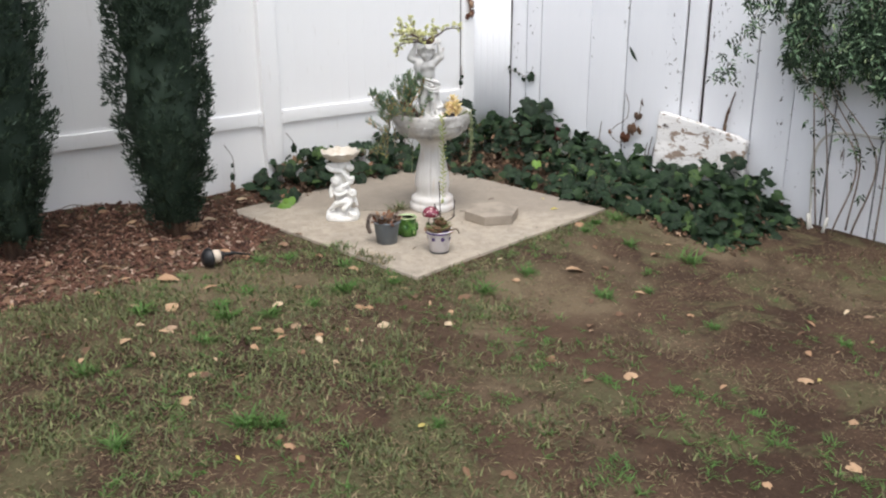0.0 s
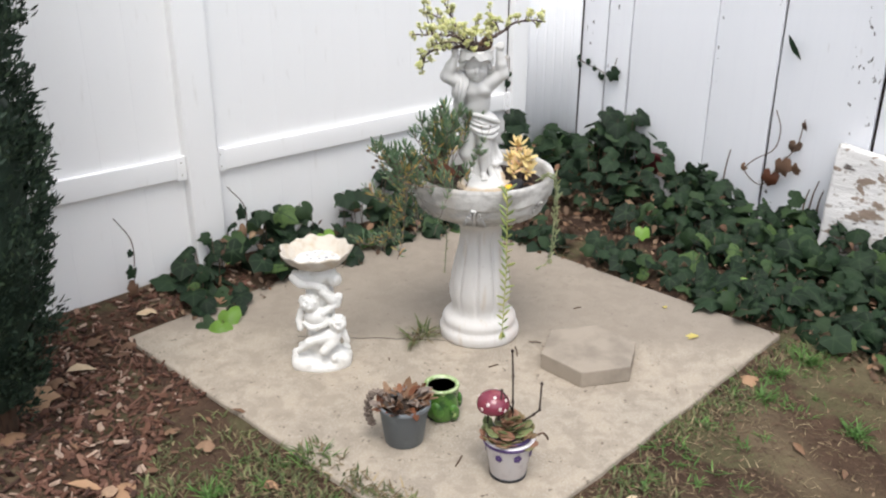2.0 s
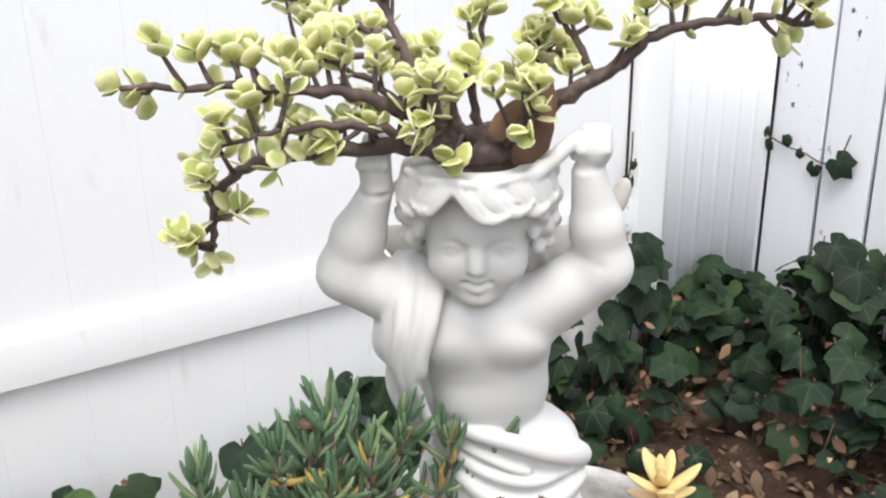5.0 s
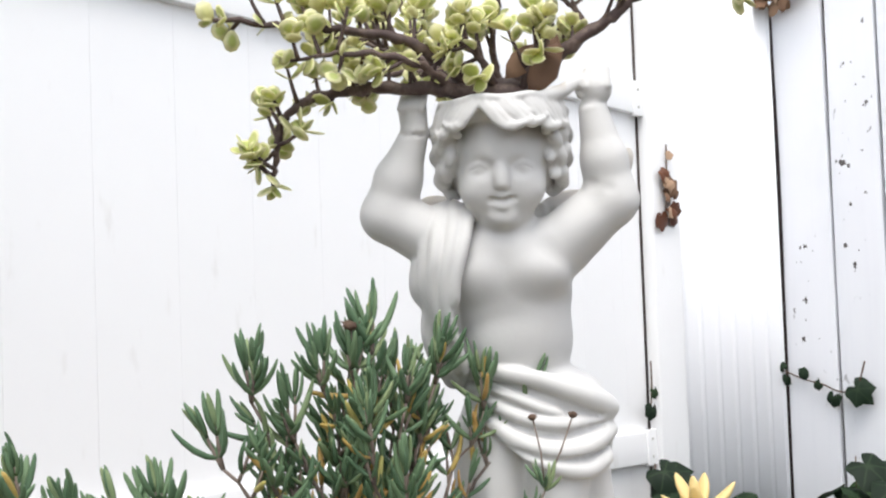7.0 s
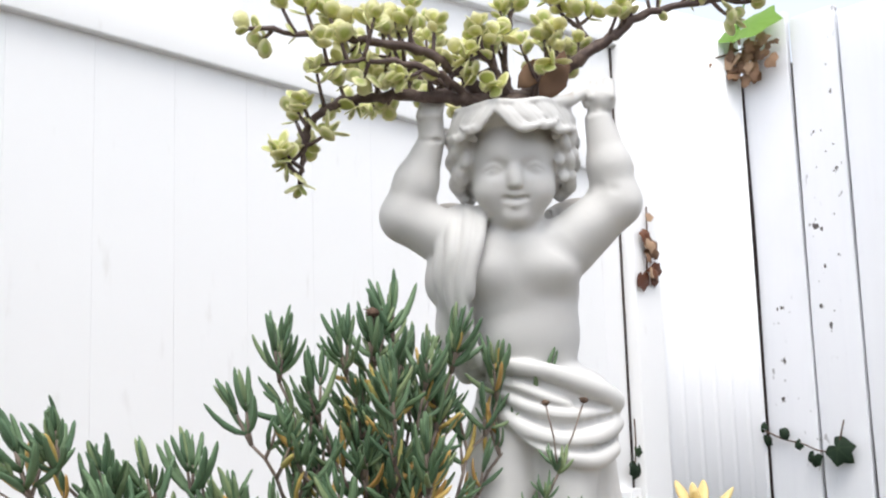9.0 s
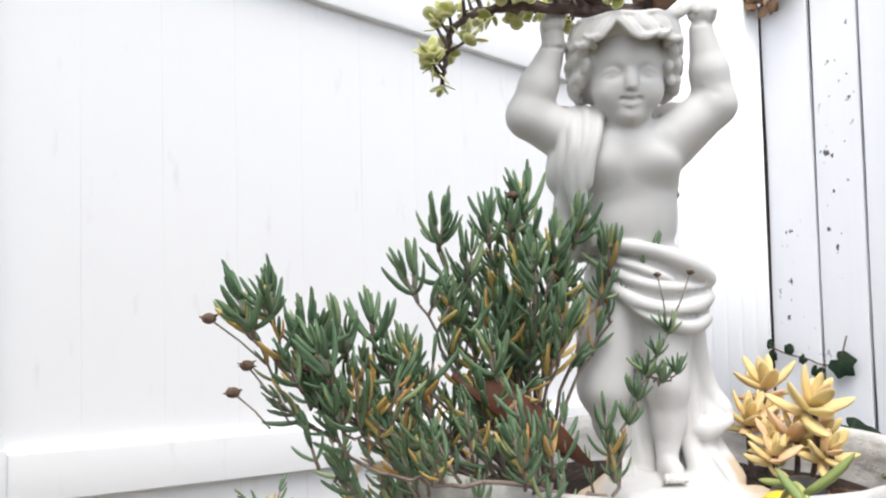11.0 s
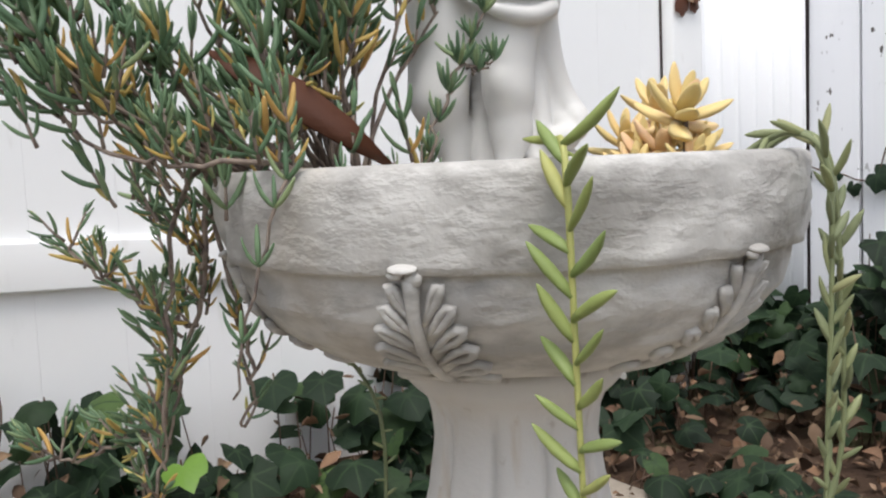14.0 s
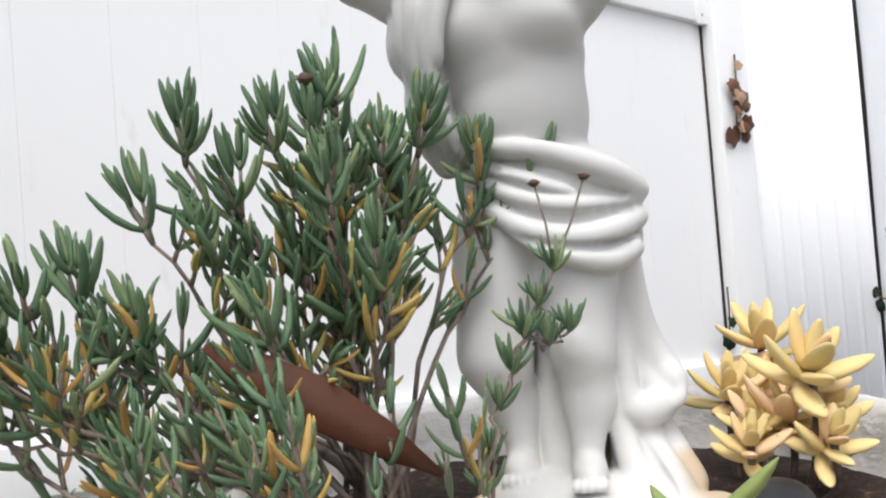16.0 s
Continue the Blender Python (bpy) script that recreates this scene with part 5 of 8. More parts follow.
def finger_bush():
    """The big finger-leaved succulent that fills one side of the bowl and spills over its rim."""
    rnd = random.Random(8)
    root = spot(-0.126, 0.008, SOIL_Z)
    plant = thing("finger_succulent", Matrix.Translation(root), "bushy green finger-leaved succulent with golden older leaves", "plant")
    back = plant.matrix_basis.inverted()
    shapes = [finger_leaf(1.1, 0.086, 0.40, 7, 6), finger_leaf(1.1, 0.080, 0.55, 7, 6), finger_leaf(1.1, 0.091, 0.28, 7, 6)]
    leaves = Foliage(plant, "leaf", shapes, FINGER, 300)
    gold = Foliage(plant, "golden_leaf", shapes, FINGERGOLD, 120)

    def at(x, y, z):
        """A place in the bush, scaled out from the camera's eye to fit its view."""
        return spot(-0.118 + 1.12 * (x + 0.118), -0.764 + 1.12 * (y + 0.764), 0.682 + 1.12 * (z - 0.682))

    def limb(line, r0, r1):
        pts = curve_points(line, 6)
        n = len(pts) - 1
        for i in range(1, n):
            pts[i] = pts[i] + 0.003 * Vector((rnd.uniform(-1, 1), rnd.uniform(-1, 1), rnd.uniform(-1, 1)))
        woody = bmesh.new()
        tube(woody, [back @ p for p in pts], [r0 + (r1 - r0) * i / n for i in range(n + 1)], 6)
        part("woody_stem", woody, GREYSTEM, plant)
        return pts

    # crown beside the cherub: branches that fan up and lean out over the rim, each ending in a tuft
    tips = [(-0.293, -0.219, 0.754), (-0.306, -0.226, 0.746), (-0.271, -0.206, 0.730), (-0.250, -0.194, 0.727), (-0.232, -0.183, 0.733), (-0.220, -0.176, 0.705), (-0.207, -0.169, 0.712), (-0.203, -0.167, 0.766),
            (-0.188, -0.158, 0.804), (-0.166, -0.145, 0.777), (-0.150, -0.130, 0.806), (-0.120, -0.118, 0.828), (-0.132, -0.122, 0.812), (-0.082, -0.096, 0.805), (-0.051, -0.078, 0.784), (-0.024, -0.064, 0.779),
            (-0.100, -0.110, 0.795), (-0.176, -0.150, 0.745), (-0.142, -0.105, 0.770), (-0.112, -0.085, 0.800)]
    inner = []
    for _ in range(19):
        a, b = rnd.choice(tips), rnd.choice(tips)
        if abs(a[0] - b[0]) > 0.09:
            b = a
        k, f = rnd.random(), rnd.uniform(0.42, 0.88)
        x, y, z = (a[i] + (b[i] - a[i]) * k for i in range(3))
        if -0.245 < x < -0.185:
            continue
        inner.append((-0.130 + (x + 0.130) * (0.55 + 0.45 * f), -0.095 + (y + 0.095) * (0.55 + 0.45 * f) + rnd.uniform(-0.045, 0.030), 0.590 + (z - 0.590) * f))
    for k, (x, y, z) in enumerate(tips + inner):
        out = max(0.0, min(1.0, (-0.17 - x) / 0.08))
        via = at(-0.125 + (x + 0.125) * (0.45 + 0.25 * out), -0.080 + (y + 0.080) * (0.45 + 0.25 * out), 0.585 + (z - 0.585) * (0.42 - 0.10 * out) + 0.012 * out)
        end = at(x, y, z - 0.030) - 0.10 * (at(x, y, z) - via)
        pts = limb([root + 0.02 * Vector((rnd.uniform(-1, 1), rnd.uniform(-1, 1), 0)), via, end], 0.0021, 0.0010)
        run = 0.0
        for i in range(1, len(pts)):
            run += (pts[i] - pts[i - 1]).length
            if i < 0.40 * len(pts) or run < 0.0150:
                continue
            run = 0.0
            way = (pts[i] - pts[i - 1]).normalized()
            low = pts[i].z < 0.66
            if low and rnd.random() < 0.2:
                continue
            for _ in range(1 + (rnd.random() < 0.25)):
                side = Vector((rnd.uniform(-1, 1), rnd.uniform(-1, 1), rnd.uniform(-0.2, 0.5)))
                sprig(leaves, gold, plant, pts[i], way * 0.55 + Vector((0, 0, 0.45)) + 0.75 * side, rnd.uniform(0.014, 0.026), rnd, (at(-0.2, -0.4, 0.65) - pts[i]).length, rnd.uniform(0.017, 0.023), back, 0.42 if low else 0.16)
        way = (pts[-1] - pts[-3]).normalized()
        for q in range(2):
            side = Vector((rnd.uniform(-1, 1), rnd.uniform(-1, 1), 0))
            sprig(leaves, gold, plant, pts[-1], way * 0.5 + Vector((0, 0, 0.8)) + (0.15 + 0.25 * q) * side, rnd.uniform(0.016, 0.026), rnd, (at(-0.2, -0.4, 0.65) - pts[-1]).length, rnd.uniform(0.020, 0.025), back, 0.02)
    # side tufts: over the rim towards the viewer, and low at the crown's foot
    tufts = [((-0.190, -0.180, 0.622), 0.045, 0.030, 0.044, 8), ((-0.250, -0.195, 0.650), 0.034, 0.026, 0.030, 10), 
             ((-0.165, -0.170, 0.612), 0.050, 0.030, 0.030, 8), ((-0.110, -0.165, 0.600), 0.045, 0.022, 0.028, 7), ((-0.125, -0.205, 0.614), 0.060, 0.018, 0.020, 9), ((-0.070, -0.110, 0.598), 0.020, 0.030, 0.020, 5), ((-0.190, -0.100, 0.612), 0.03, 0.05, 0.03, 12)]
    for (cx, cy, cz), rx, ry, rz, n in tufts:
        for _ in range(n):
            qx, qy, qz = (max(-1, min(1, rnd.gauss(0, 0.5))) for _ in range(3))
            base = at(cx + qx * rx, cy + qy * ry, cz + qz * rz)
            out = (0.5 * qx - 0.12) * RIGHT + 0.5 * qy * AHEAD + Vector((0, 0, 0.9)) + 0.22 * Vector((rnd.uniform(-1, 1), rnd.uniform(-1, 1), 0))
            sprig(leaves, gold, plant, base, out, rnd.uniform(0.020, 0.040), rnd, (at(-0.2, -0.4, 0.65) - base).length, rnd.uniform(0.014, 0.020), back, 0.15)
    # branches that spill over the rim and hang; one reaches out sideways
    spills = [([(-0.125, -0.075, 0.585), (-0.175, -0.080, 0.622), (-0.216, -0.080, 0.606), (-0.224, -0.080, 0.530), (-0.246, -0.080, 0.470), (-0.262, -0.080, 0.405)], 6, 2, 0.0040),
              ([(-0.125, -0.075, 0.585), (-0.175, -0.070, 0.622), (-0.218, -0.078, 0.592), (-0.196, -0.085, 0.500), (-0.194, -0.080, 0.455), (-0.206, -0.075, 0.425)], 9, 1, 0.0028),
              ([(-0.140, -0.090, 0.590), (-0.178, -0.110, 0.622), (-0.220, -0.122, 0.592), (-0.232, -0.130, 0.500), (-0.238, -0.132, 0.430), (-0.252, -0.130, 0.375)], 12, 1, 0.0024)]
    spills += [([(-0.232, -0.080, 0.500), (-0.265, -0.080, 0.512), (-0.297, -0.080, 0.533), (-0.330, -0.080, 0.562)], 2, 2, 0.0022),
              ([(-0.220, -0.080, 0.540), (-0.244, -0.080, 0.562), (-0.268, -0.085, 0.590)], 2, 2, 0.0020),
              ([(-0.258, -0.080, 0.415), (-0.290, -0.080, 0.418), (-0.330, -0.080, 0.402), (-0.362, -0.080, 0.405)], 1, 1, 0.0020),
              ([(-0.250, -0.080, 0.455), (-0.272, -0.070, 0.440), (-0.290, -0.060, 0.400), (-0.285, -0.060, 0.365)], 2, 1, 0.0020),
              ([(-0.080, -0.190, 0.598), (-0.100, -0.205, 0.603), (-0.170, -0.202, 0.611), (-0.225, -0.200, 0.619), (-0.282, -0.190, 0.655)], 12, 1, 0.0022)]
    for line, first, many, thick in spills:
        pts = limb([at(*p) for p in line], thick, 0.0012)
        for i in range(first, len(pts)):
            for _ in range(many):
                if rnd.random() < 0.34:
                    continue
                out = Vector((rnd.uniform(-1, 1), rnd.uniform(-1, 1), rnd.uniform(0.3, 1.5))) - 0.35 * RIGHT
                base = pts[i] + 0.005 * Vector((rnd.uniform(-1, 1), rnd.uniform(-1, 1), 0))
                sprig(leaves, gold, plant, base, out, rnd.uniform(0.016, 0.032), rnd, (at(-0.2, -0.4, 0.6) - base).length, rnd.uniform(0.013, 0.019), back, 0.20)
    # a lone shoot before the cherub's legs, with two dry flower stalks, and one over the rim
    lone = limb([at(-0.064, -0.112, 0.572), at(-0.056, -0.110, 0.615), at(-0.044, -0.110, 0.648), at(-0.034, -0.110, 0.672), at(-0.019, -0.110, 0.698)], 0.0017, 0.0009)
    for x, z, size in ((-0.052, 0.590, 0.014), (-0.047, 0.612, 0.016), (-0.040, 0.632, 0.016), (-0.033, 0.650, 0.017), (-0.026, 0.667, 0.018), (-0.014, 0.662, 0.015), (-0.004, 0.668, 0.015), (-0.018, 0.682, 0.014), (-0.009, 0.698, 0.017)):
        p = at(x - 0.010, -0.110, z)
        near = min(lone, key=lambda q: (q - p).length)
        if (near - p).length > 0.008:
            limb([near, (near + p) / 2 + Vector((0, 0, -0.003)), p], 0.0011, 0.0008)
        for i in range(11):
            a = 2.4 * i
            out = math.cos(a) * RIGHT + math.sin(a) * AHEAD + Vector((0, 0, rnd.uniform(0.35, 1.3)))
            leaves.add(aim(p + Vector((0, 0, 0.0012 * (i % 5))), out, (0, 0, 1), size * rnd.uniform(0.75, 1.1)), 0.0)
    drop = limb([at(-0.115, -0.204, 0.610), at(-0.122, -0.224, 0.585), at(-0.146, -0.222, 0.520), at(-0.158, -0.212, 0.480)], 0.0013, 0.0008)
    for i in (3, 6, 9, 13):
        for a in (0.2, 1.5, 2.9):
            leaves.add(aim(drop[i], math.cos(a) * RIGHT - 0.3 * AHEAD + Vector((0, 0, 0.6 + 0.6 * math.sin(a))), (0, 0, 1), 0.020 * rnd.uniform(0.8, 1.1)), 0.0)
    for a, b in (((-0.019, -0.110, 0.700), (-0.0250, -0.110, 0.742)), ((-0.019, -0.110, 0.700), (-0.0005, -0.110, 0.743)), ((-0.292, -0.220, 0.690), (-0.323, -0.237, 0.720)),
                 ((-0.240, -0.185, 0.660), (-0.246, -0.190, 0.698)), ((-0.280, -0.205, 0.650), (-0.303, -0.225, 0.690)), ((-0.290, -0.220, 0.650), (-0.311, -0.229, 0.674)), ((-0.262, -0.200, 0.650), (-0.268, -0.206, 0.686)), ((-0.134, -0.125, 0.770), (-0.131, -0.128, 0.802))):
        stalk = bmesh.new()
        head = bmesh.new()
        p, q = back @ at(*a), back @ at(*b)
        tube(stalk, [p, (p + q) / 2 + Vector((0.002, 0, 0)), q], 0.0007, 5)
        s = part("flower_stalk", stalk, GREYSTEM, plant)
        big = 0.0052 if b[0] < -0.1 else 0.0030
        blob(head, q, (big, big, big * 0.75), u=9, v=6)
        for i in range(8):
            t = 2 * math.pi * i / 8
            tube(head, [q, q + Vector((big * 1.3 * math.cos(t), big * 1.3 * math.sin(t), big * rnd.uniform(-0.2, 0.7)))], [big * 0.3, big * 0.1], 4)
        part("dry_flower_head", head, BARK, s)
    leaves.done()
    gold.done()


finger_bush()


def rosette_plant():
    """The golden stonecrop: rosettes of pointed plump leaves on short stems."""
    rnd = random.Random(3)
    root = spot(0.120, 0.080, SOIL_Z)
    plant = thing("golden_stonecrop", Matrix.Translation(root), "golden-yellow stonecrop with plump pointed rosettes", "plant")
    back = plant.matrix_basis.inverted()
    shape = finger_leaf(1, 0.205, 0.26, 9, 6, 0.5, 0.24)
    leaves = Foliage(plant, "leaf", [shape, finger_leaf(1, 0.195, 0.14, 9, 6, 0.5, 0.24)], ROSETTE)
    heads = [(0.127, 0.152, 0.644, 0.044), (0.138, 0.045, 0.634, 0.047), (0.128, 0.066, 0.606, 0.038), (0.152, 0.066, 0.602, 0.036), (0.096, 0.104, 0.616, 0.040), (0.106, 0.064, 0.600, 0.034), (0.142, 0.022, 0.594, 0.034), (0.120, 0.122, 0.612, 0.036), (0.098, 0.036, 0.592, 0.030)]
    for x, y, z, size in heads:
        top = spot(x, y, z)
        stalk = bmesh.new()
        tube(stalk, [back @ p for p in curve_points([spot(x * 0.8 + 0.02, y * 0.7 + 0.02, SOIL_Z - 0.004), (spot(x, y, (z + SOIL_Z) / 2 - 0.01)), top], 3)], 0.0026, 6)
        part("stem", stalk, REDBARK, plant)
        lean = (7 * (x - 0.120) + rnd.uniform(-0.3, 0.3)) * RIGHT + (4 * (y - 0.08) + rnd.uniform(-0.6, 0.1)) * AHEAD + Vector((0, 0, 1))
        lean.normalize()
        for ring, (n, lift, sz) in enumerate(((2, 1.7, 0.50), (3, 0.95, 0.74), (4, 0.38, 0.90), (3, -0.15, 0.86))):
            for i in range(n):
                a = 2 * math.pi * (i + 0.5 * (ring % 2)) / n + rnd.uniform(-0.3, 0.3)
                side = lean.orthogonal().normalized()
                side.rotate(Matrix.Rotation(a, 3, lean).to_quaternion())
                out = (side + lean * lift).normalized()
                leaves.add(aim(top - lean * 0.0055 * ring, out, lean - out * 0.2, size * sz * rnd.uniform(0.85, 1.1)))
    leaves.done()


rosette_plant()


def trailing(points, name, label, material, gap, size, seed, drop=0.0, twist=1.2, wide=1.0):
    """A hanging stem with alternate plump pointed leaves."""
    rnd = random.Random(seed)
    pts = curve_points([spot(*p) for p in points], 8)
    plant = thing(name, Matrix.Translation(pts[0]), label, "plant")
    back = plant.matrix_basis.inverted()
    bm = bmesh.new()
    n = len(pts) - 1
    tube(bm, [back @ p for p in pts], [0.0024 - 0.0010 * i / n for i in range(n + 1)], 7)
    part("stem", bm, material, plant)
    leaves = Foliage(plant, "leaf", [finger_leaf(1, 0.115, 0.22, 8, 6, 0.7, 0.12), finger_leaf(1, 0.108, 0.08, 8, 6, 0.7, 0.12), finger_leaf(1, 0.125, -0.12, 8, 6, 0.7, 0.16)], material)
    run, turn, side = 0.0, 0.0, 1
    length = 0.0
    for i in range(1, len(pts)):
        step = (pts[i] - pts[i - 1]).length
        way = (pts[i] - pts[i - 1]).normalized()
        k = 0
        run += step
        while run >= gap:
            run -= gap
            side = -side
            p = pts[i] - way * run
            out = wide * side * (RIGHT * math.cos(turn) - AHEAD * math.sin(turn)) + way * rnd.uniform(-1.2, -0.5) * (1 - drop) + way * rnd.uniform(-0.2, 2.2) * drop - AHEAD * 0.25
            turn += rnd.uniform(-twist, twist) * 0.4
            leaves.add(aim(p, out, -way * 0.6 - AHEAD * 0.5, size * rnd.uniform(0.8, 1.15) * (1 - 0.35 * i / len(pts)) * (0.4 + 0.6 * min(1, 4 * i / len(pts))), rnd.uniform(-0.3, 0.3)))
    for s in (-0.35, 0.0, 0.35):
        leaves.add(aim(pts[-1], way + s * RIGHT, -AHEAD, size * 0.7))
    leaves.done()


trailing([(0.040, -0.148, 0.586), (0.043, -0.178, 0.606), (0.046, -0.198, 0.580), (0.048, -0.200, 0.48), (0.050, -0.197, 0.36), (0.047, -0.195, 0.24), (0.045, -0.193, 0.15)],
         "trailing_stonecrop", "light green trailing stonecrop hanging over the bowl's rim", TRAIL, 0.0118, 0.041, 1, 0.0, 0.9)
trailing([(0.150, -0.060, 0.586), (0.184, -0.072, 0.606), (0.206, -0.084, 0.588), (0.208, -0.088, 0.52), (0.205, -0.088, 0.42), (0.202, -0.090, 0.345)],
         "trailing_stonecrop", "dull green trailing stonecrop hanging in a thick strand", TRAILDULL, 0.0105, 0.029, 2, 0.0, 4.0, 0.55)
trailing([(0.165, -0.040, 0.586), (0.196, -0.052, 0.606), (0.214, -0.064, 0.586), (0.218, -0.072, 0.50), (0.217, -0.074, 0.40), (0.194, -0.082, 0.330), (0.174, -0.088, 0.318)],
         "trailing_stonecrop", "dull green trailing stonecrop hanging in a thick strand", TRAILDULL, 0.0115, 0.029, 3, 0.0, 4.0, 0.55)
trailing([(-0.150, 0.130, 0.592), (-0.188, 0.160, 0.606), (-0.210, 0.172, 0.55), (-0.180, 0.130, 0.46), (-0.115, 0.05, 0.40), (-0.112, 0.05, 0.30), (-0.115, 0.05, 0.25)],
         "trailing_stonecrop", "thin dark trailing stem with sparse small leaves", TRAILDULL, 0.014, 0.014, 4, 0.2)


def bird_ornament():
    """A black bird figure lying in the soil, a plain shape with a yellow and red beak."""
    bird = thing("bird_ornament", Matrix.Translation(spot(0.066, -0.052, SOIL_Z - 0.004)) @ pose(0, 0, 0, 0, 0, STATUE_TURN + 36) @ Matrix.Scale(1.1, 4), "black bird ornament with a yellow and red beak", "ornament")
    bm = bmesh.new()
    blob(bm, (0.038, 0.006, 0.008), (0.030, 0.021, 0.018), (0, -12, 10), 20, 14)
    blob(bm, (0.070, 0.012, 0.002), (0.030, 0.014, 0.010), (0, 12, 12), 16, 10)
    blob(bm, (0.012, 0.0, 0.008), (0.015, 0.014, 0.014), (0, 0, 0), 16, 12)
    part("body", bm, BLACK, bird)
    bm = bmesh.new()
    tube(bm, [(0.010, -0.002, 0.010), (-0.002, -0.004, 0.012), (-0.012, -0.006, 0.013), (-0.019, -0.007, 0.010)], [0.0120, 0.0112, 0.0085, 0.003], 14)
    part("beak", bm, BEAK, bird)
    bm = bmesh.new()
    tube(bm, [(-0.013, -0.006, 0.014), (-0.020, -0.008, 0.013), (-0.025, -0.009, 0.006)], [0.0070, 0.0055, 0.001], 10)
    part("beak_tip", bm, BLACK, bird)
    bm = bmesh.new()
    blob(bm, (0, 0, 0), (0.024, 0.010, 0.006), (0, 0, 10), 14, 8)
    ob = part("plastic_leaf", bm, LIME)
    ob.matrix_basis = Matrix.Translation(spot(0.036, -0.112, SOIL_Z + 0.012)) @ pose(0, 0, 0, 0, 0, STATUE_TURN)
    tagged(ob, "glossy bright green fleshy leaf lying on soil", "leaf")


bird_ornament()


def lying_leaf(name, at, way, up, size, material, label, width=0.22, group="", curl=0.3):
    shape = flat_leaf([(0, 0.01), (0.18, width * 0.7), (0.45, width), (0.72, width * 0.75), (1, 0.01)], curl, 0.25)
    me = leaf_mesh(name, shape, material)
    ob = part(name, me, material)
    ob.matrix_basis = aim(at, way, up, size)
    md = ob.modifiers.new("thickness", "SOLIDIFY")
    md.thickness = 0.012
    return tagged(ob, label, "leaf", group)


for x, y, z, up, size in ((0.020, -0.022, 0.972, 0.9, 0.042), (0.004, -0.014, 0.985, 0.6, 0.034), (0.028, -0.006, 0.985, 1.2, 0.036)):
    lying_leaf("dry_leaf", spot(x - 0.027, y, z), RIGHT * 0.6 + Vector((0, 0, up)), -AHEAD + RIGHT * 0.3, size, DRY, "curled brown dead leaf at the foot of the jade stems", 0.25, "dead leaves in the planter", 0.6)
lying_leaf("dry_leaf", spot(-0.184, -0.094, 0.676), RIGHT * 0.12 + AHEAD * 0.015 - Vector((0, 0, 0.068)), -AHEAD + Vector((0, 0, 0.55)), 0.140, RUST, "rust-brown dry leaf caught in the succulent", 0.095)
rnd_leaf = random.Random(77)
for k in range(6):
    a = rnd_leaf.uniform(0, 6.28)
    p = spot(0.125 + 0.035 * math.cos(a), -0.055 + 0.045 * math.sin(a), SOIL_Z + 0.010)
    lying_leaf("dry_leaf", p, (math.cos(a * 3), math.sin(a * 3), 0.2), (0.2, 0.1, 1), rnd_leaf.uniform(0.025, 0.05), DRY, "curled brown dry leaf on potting soil", 0.25, "dry leaves in the bowl")

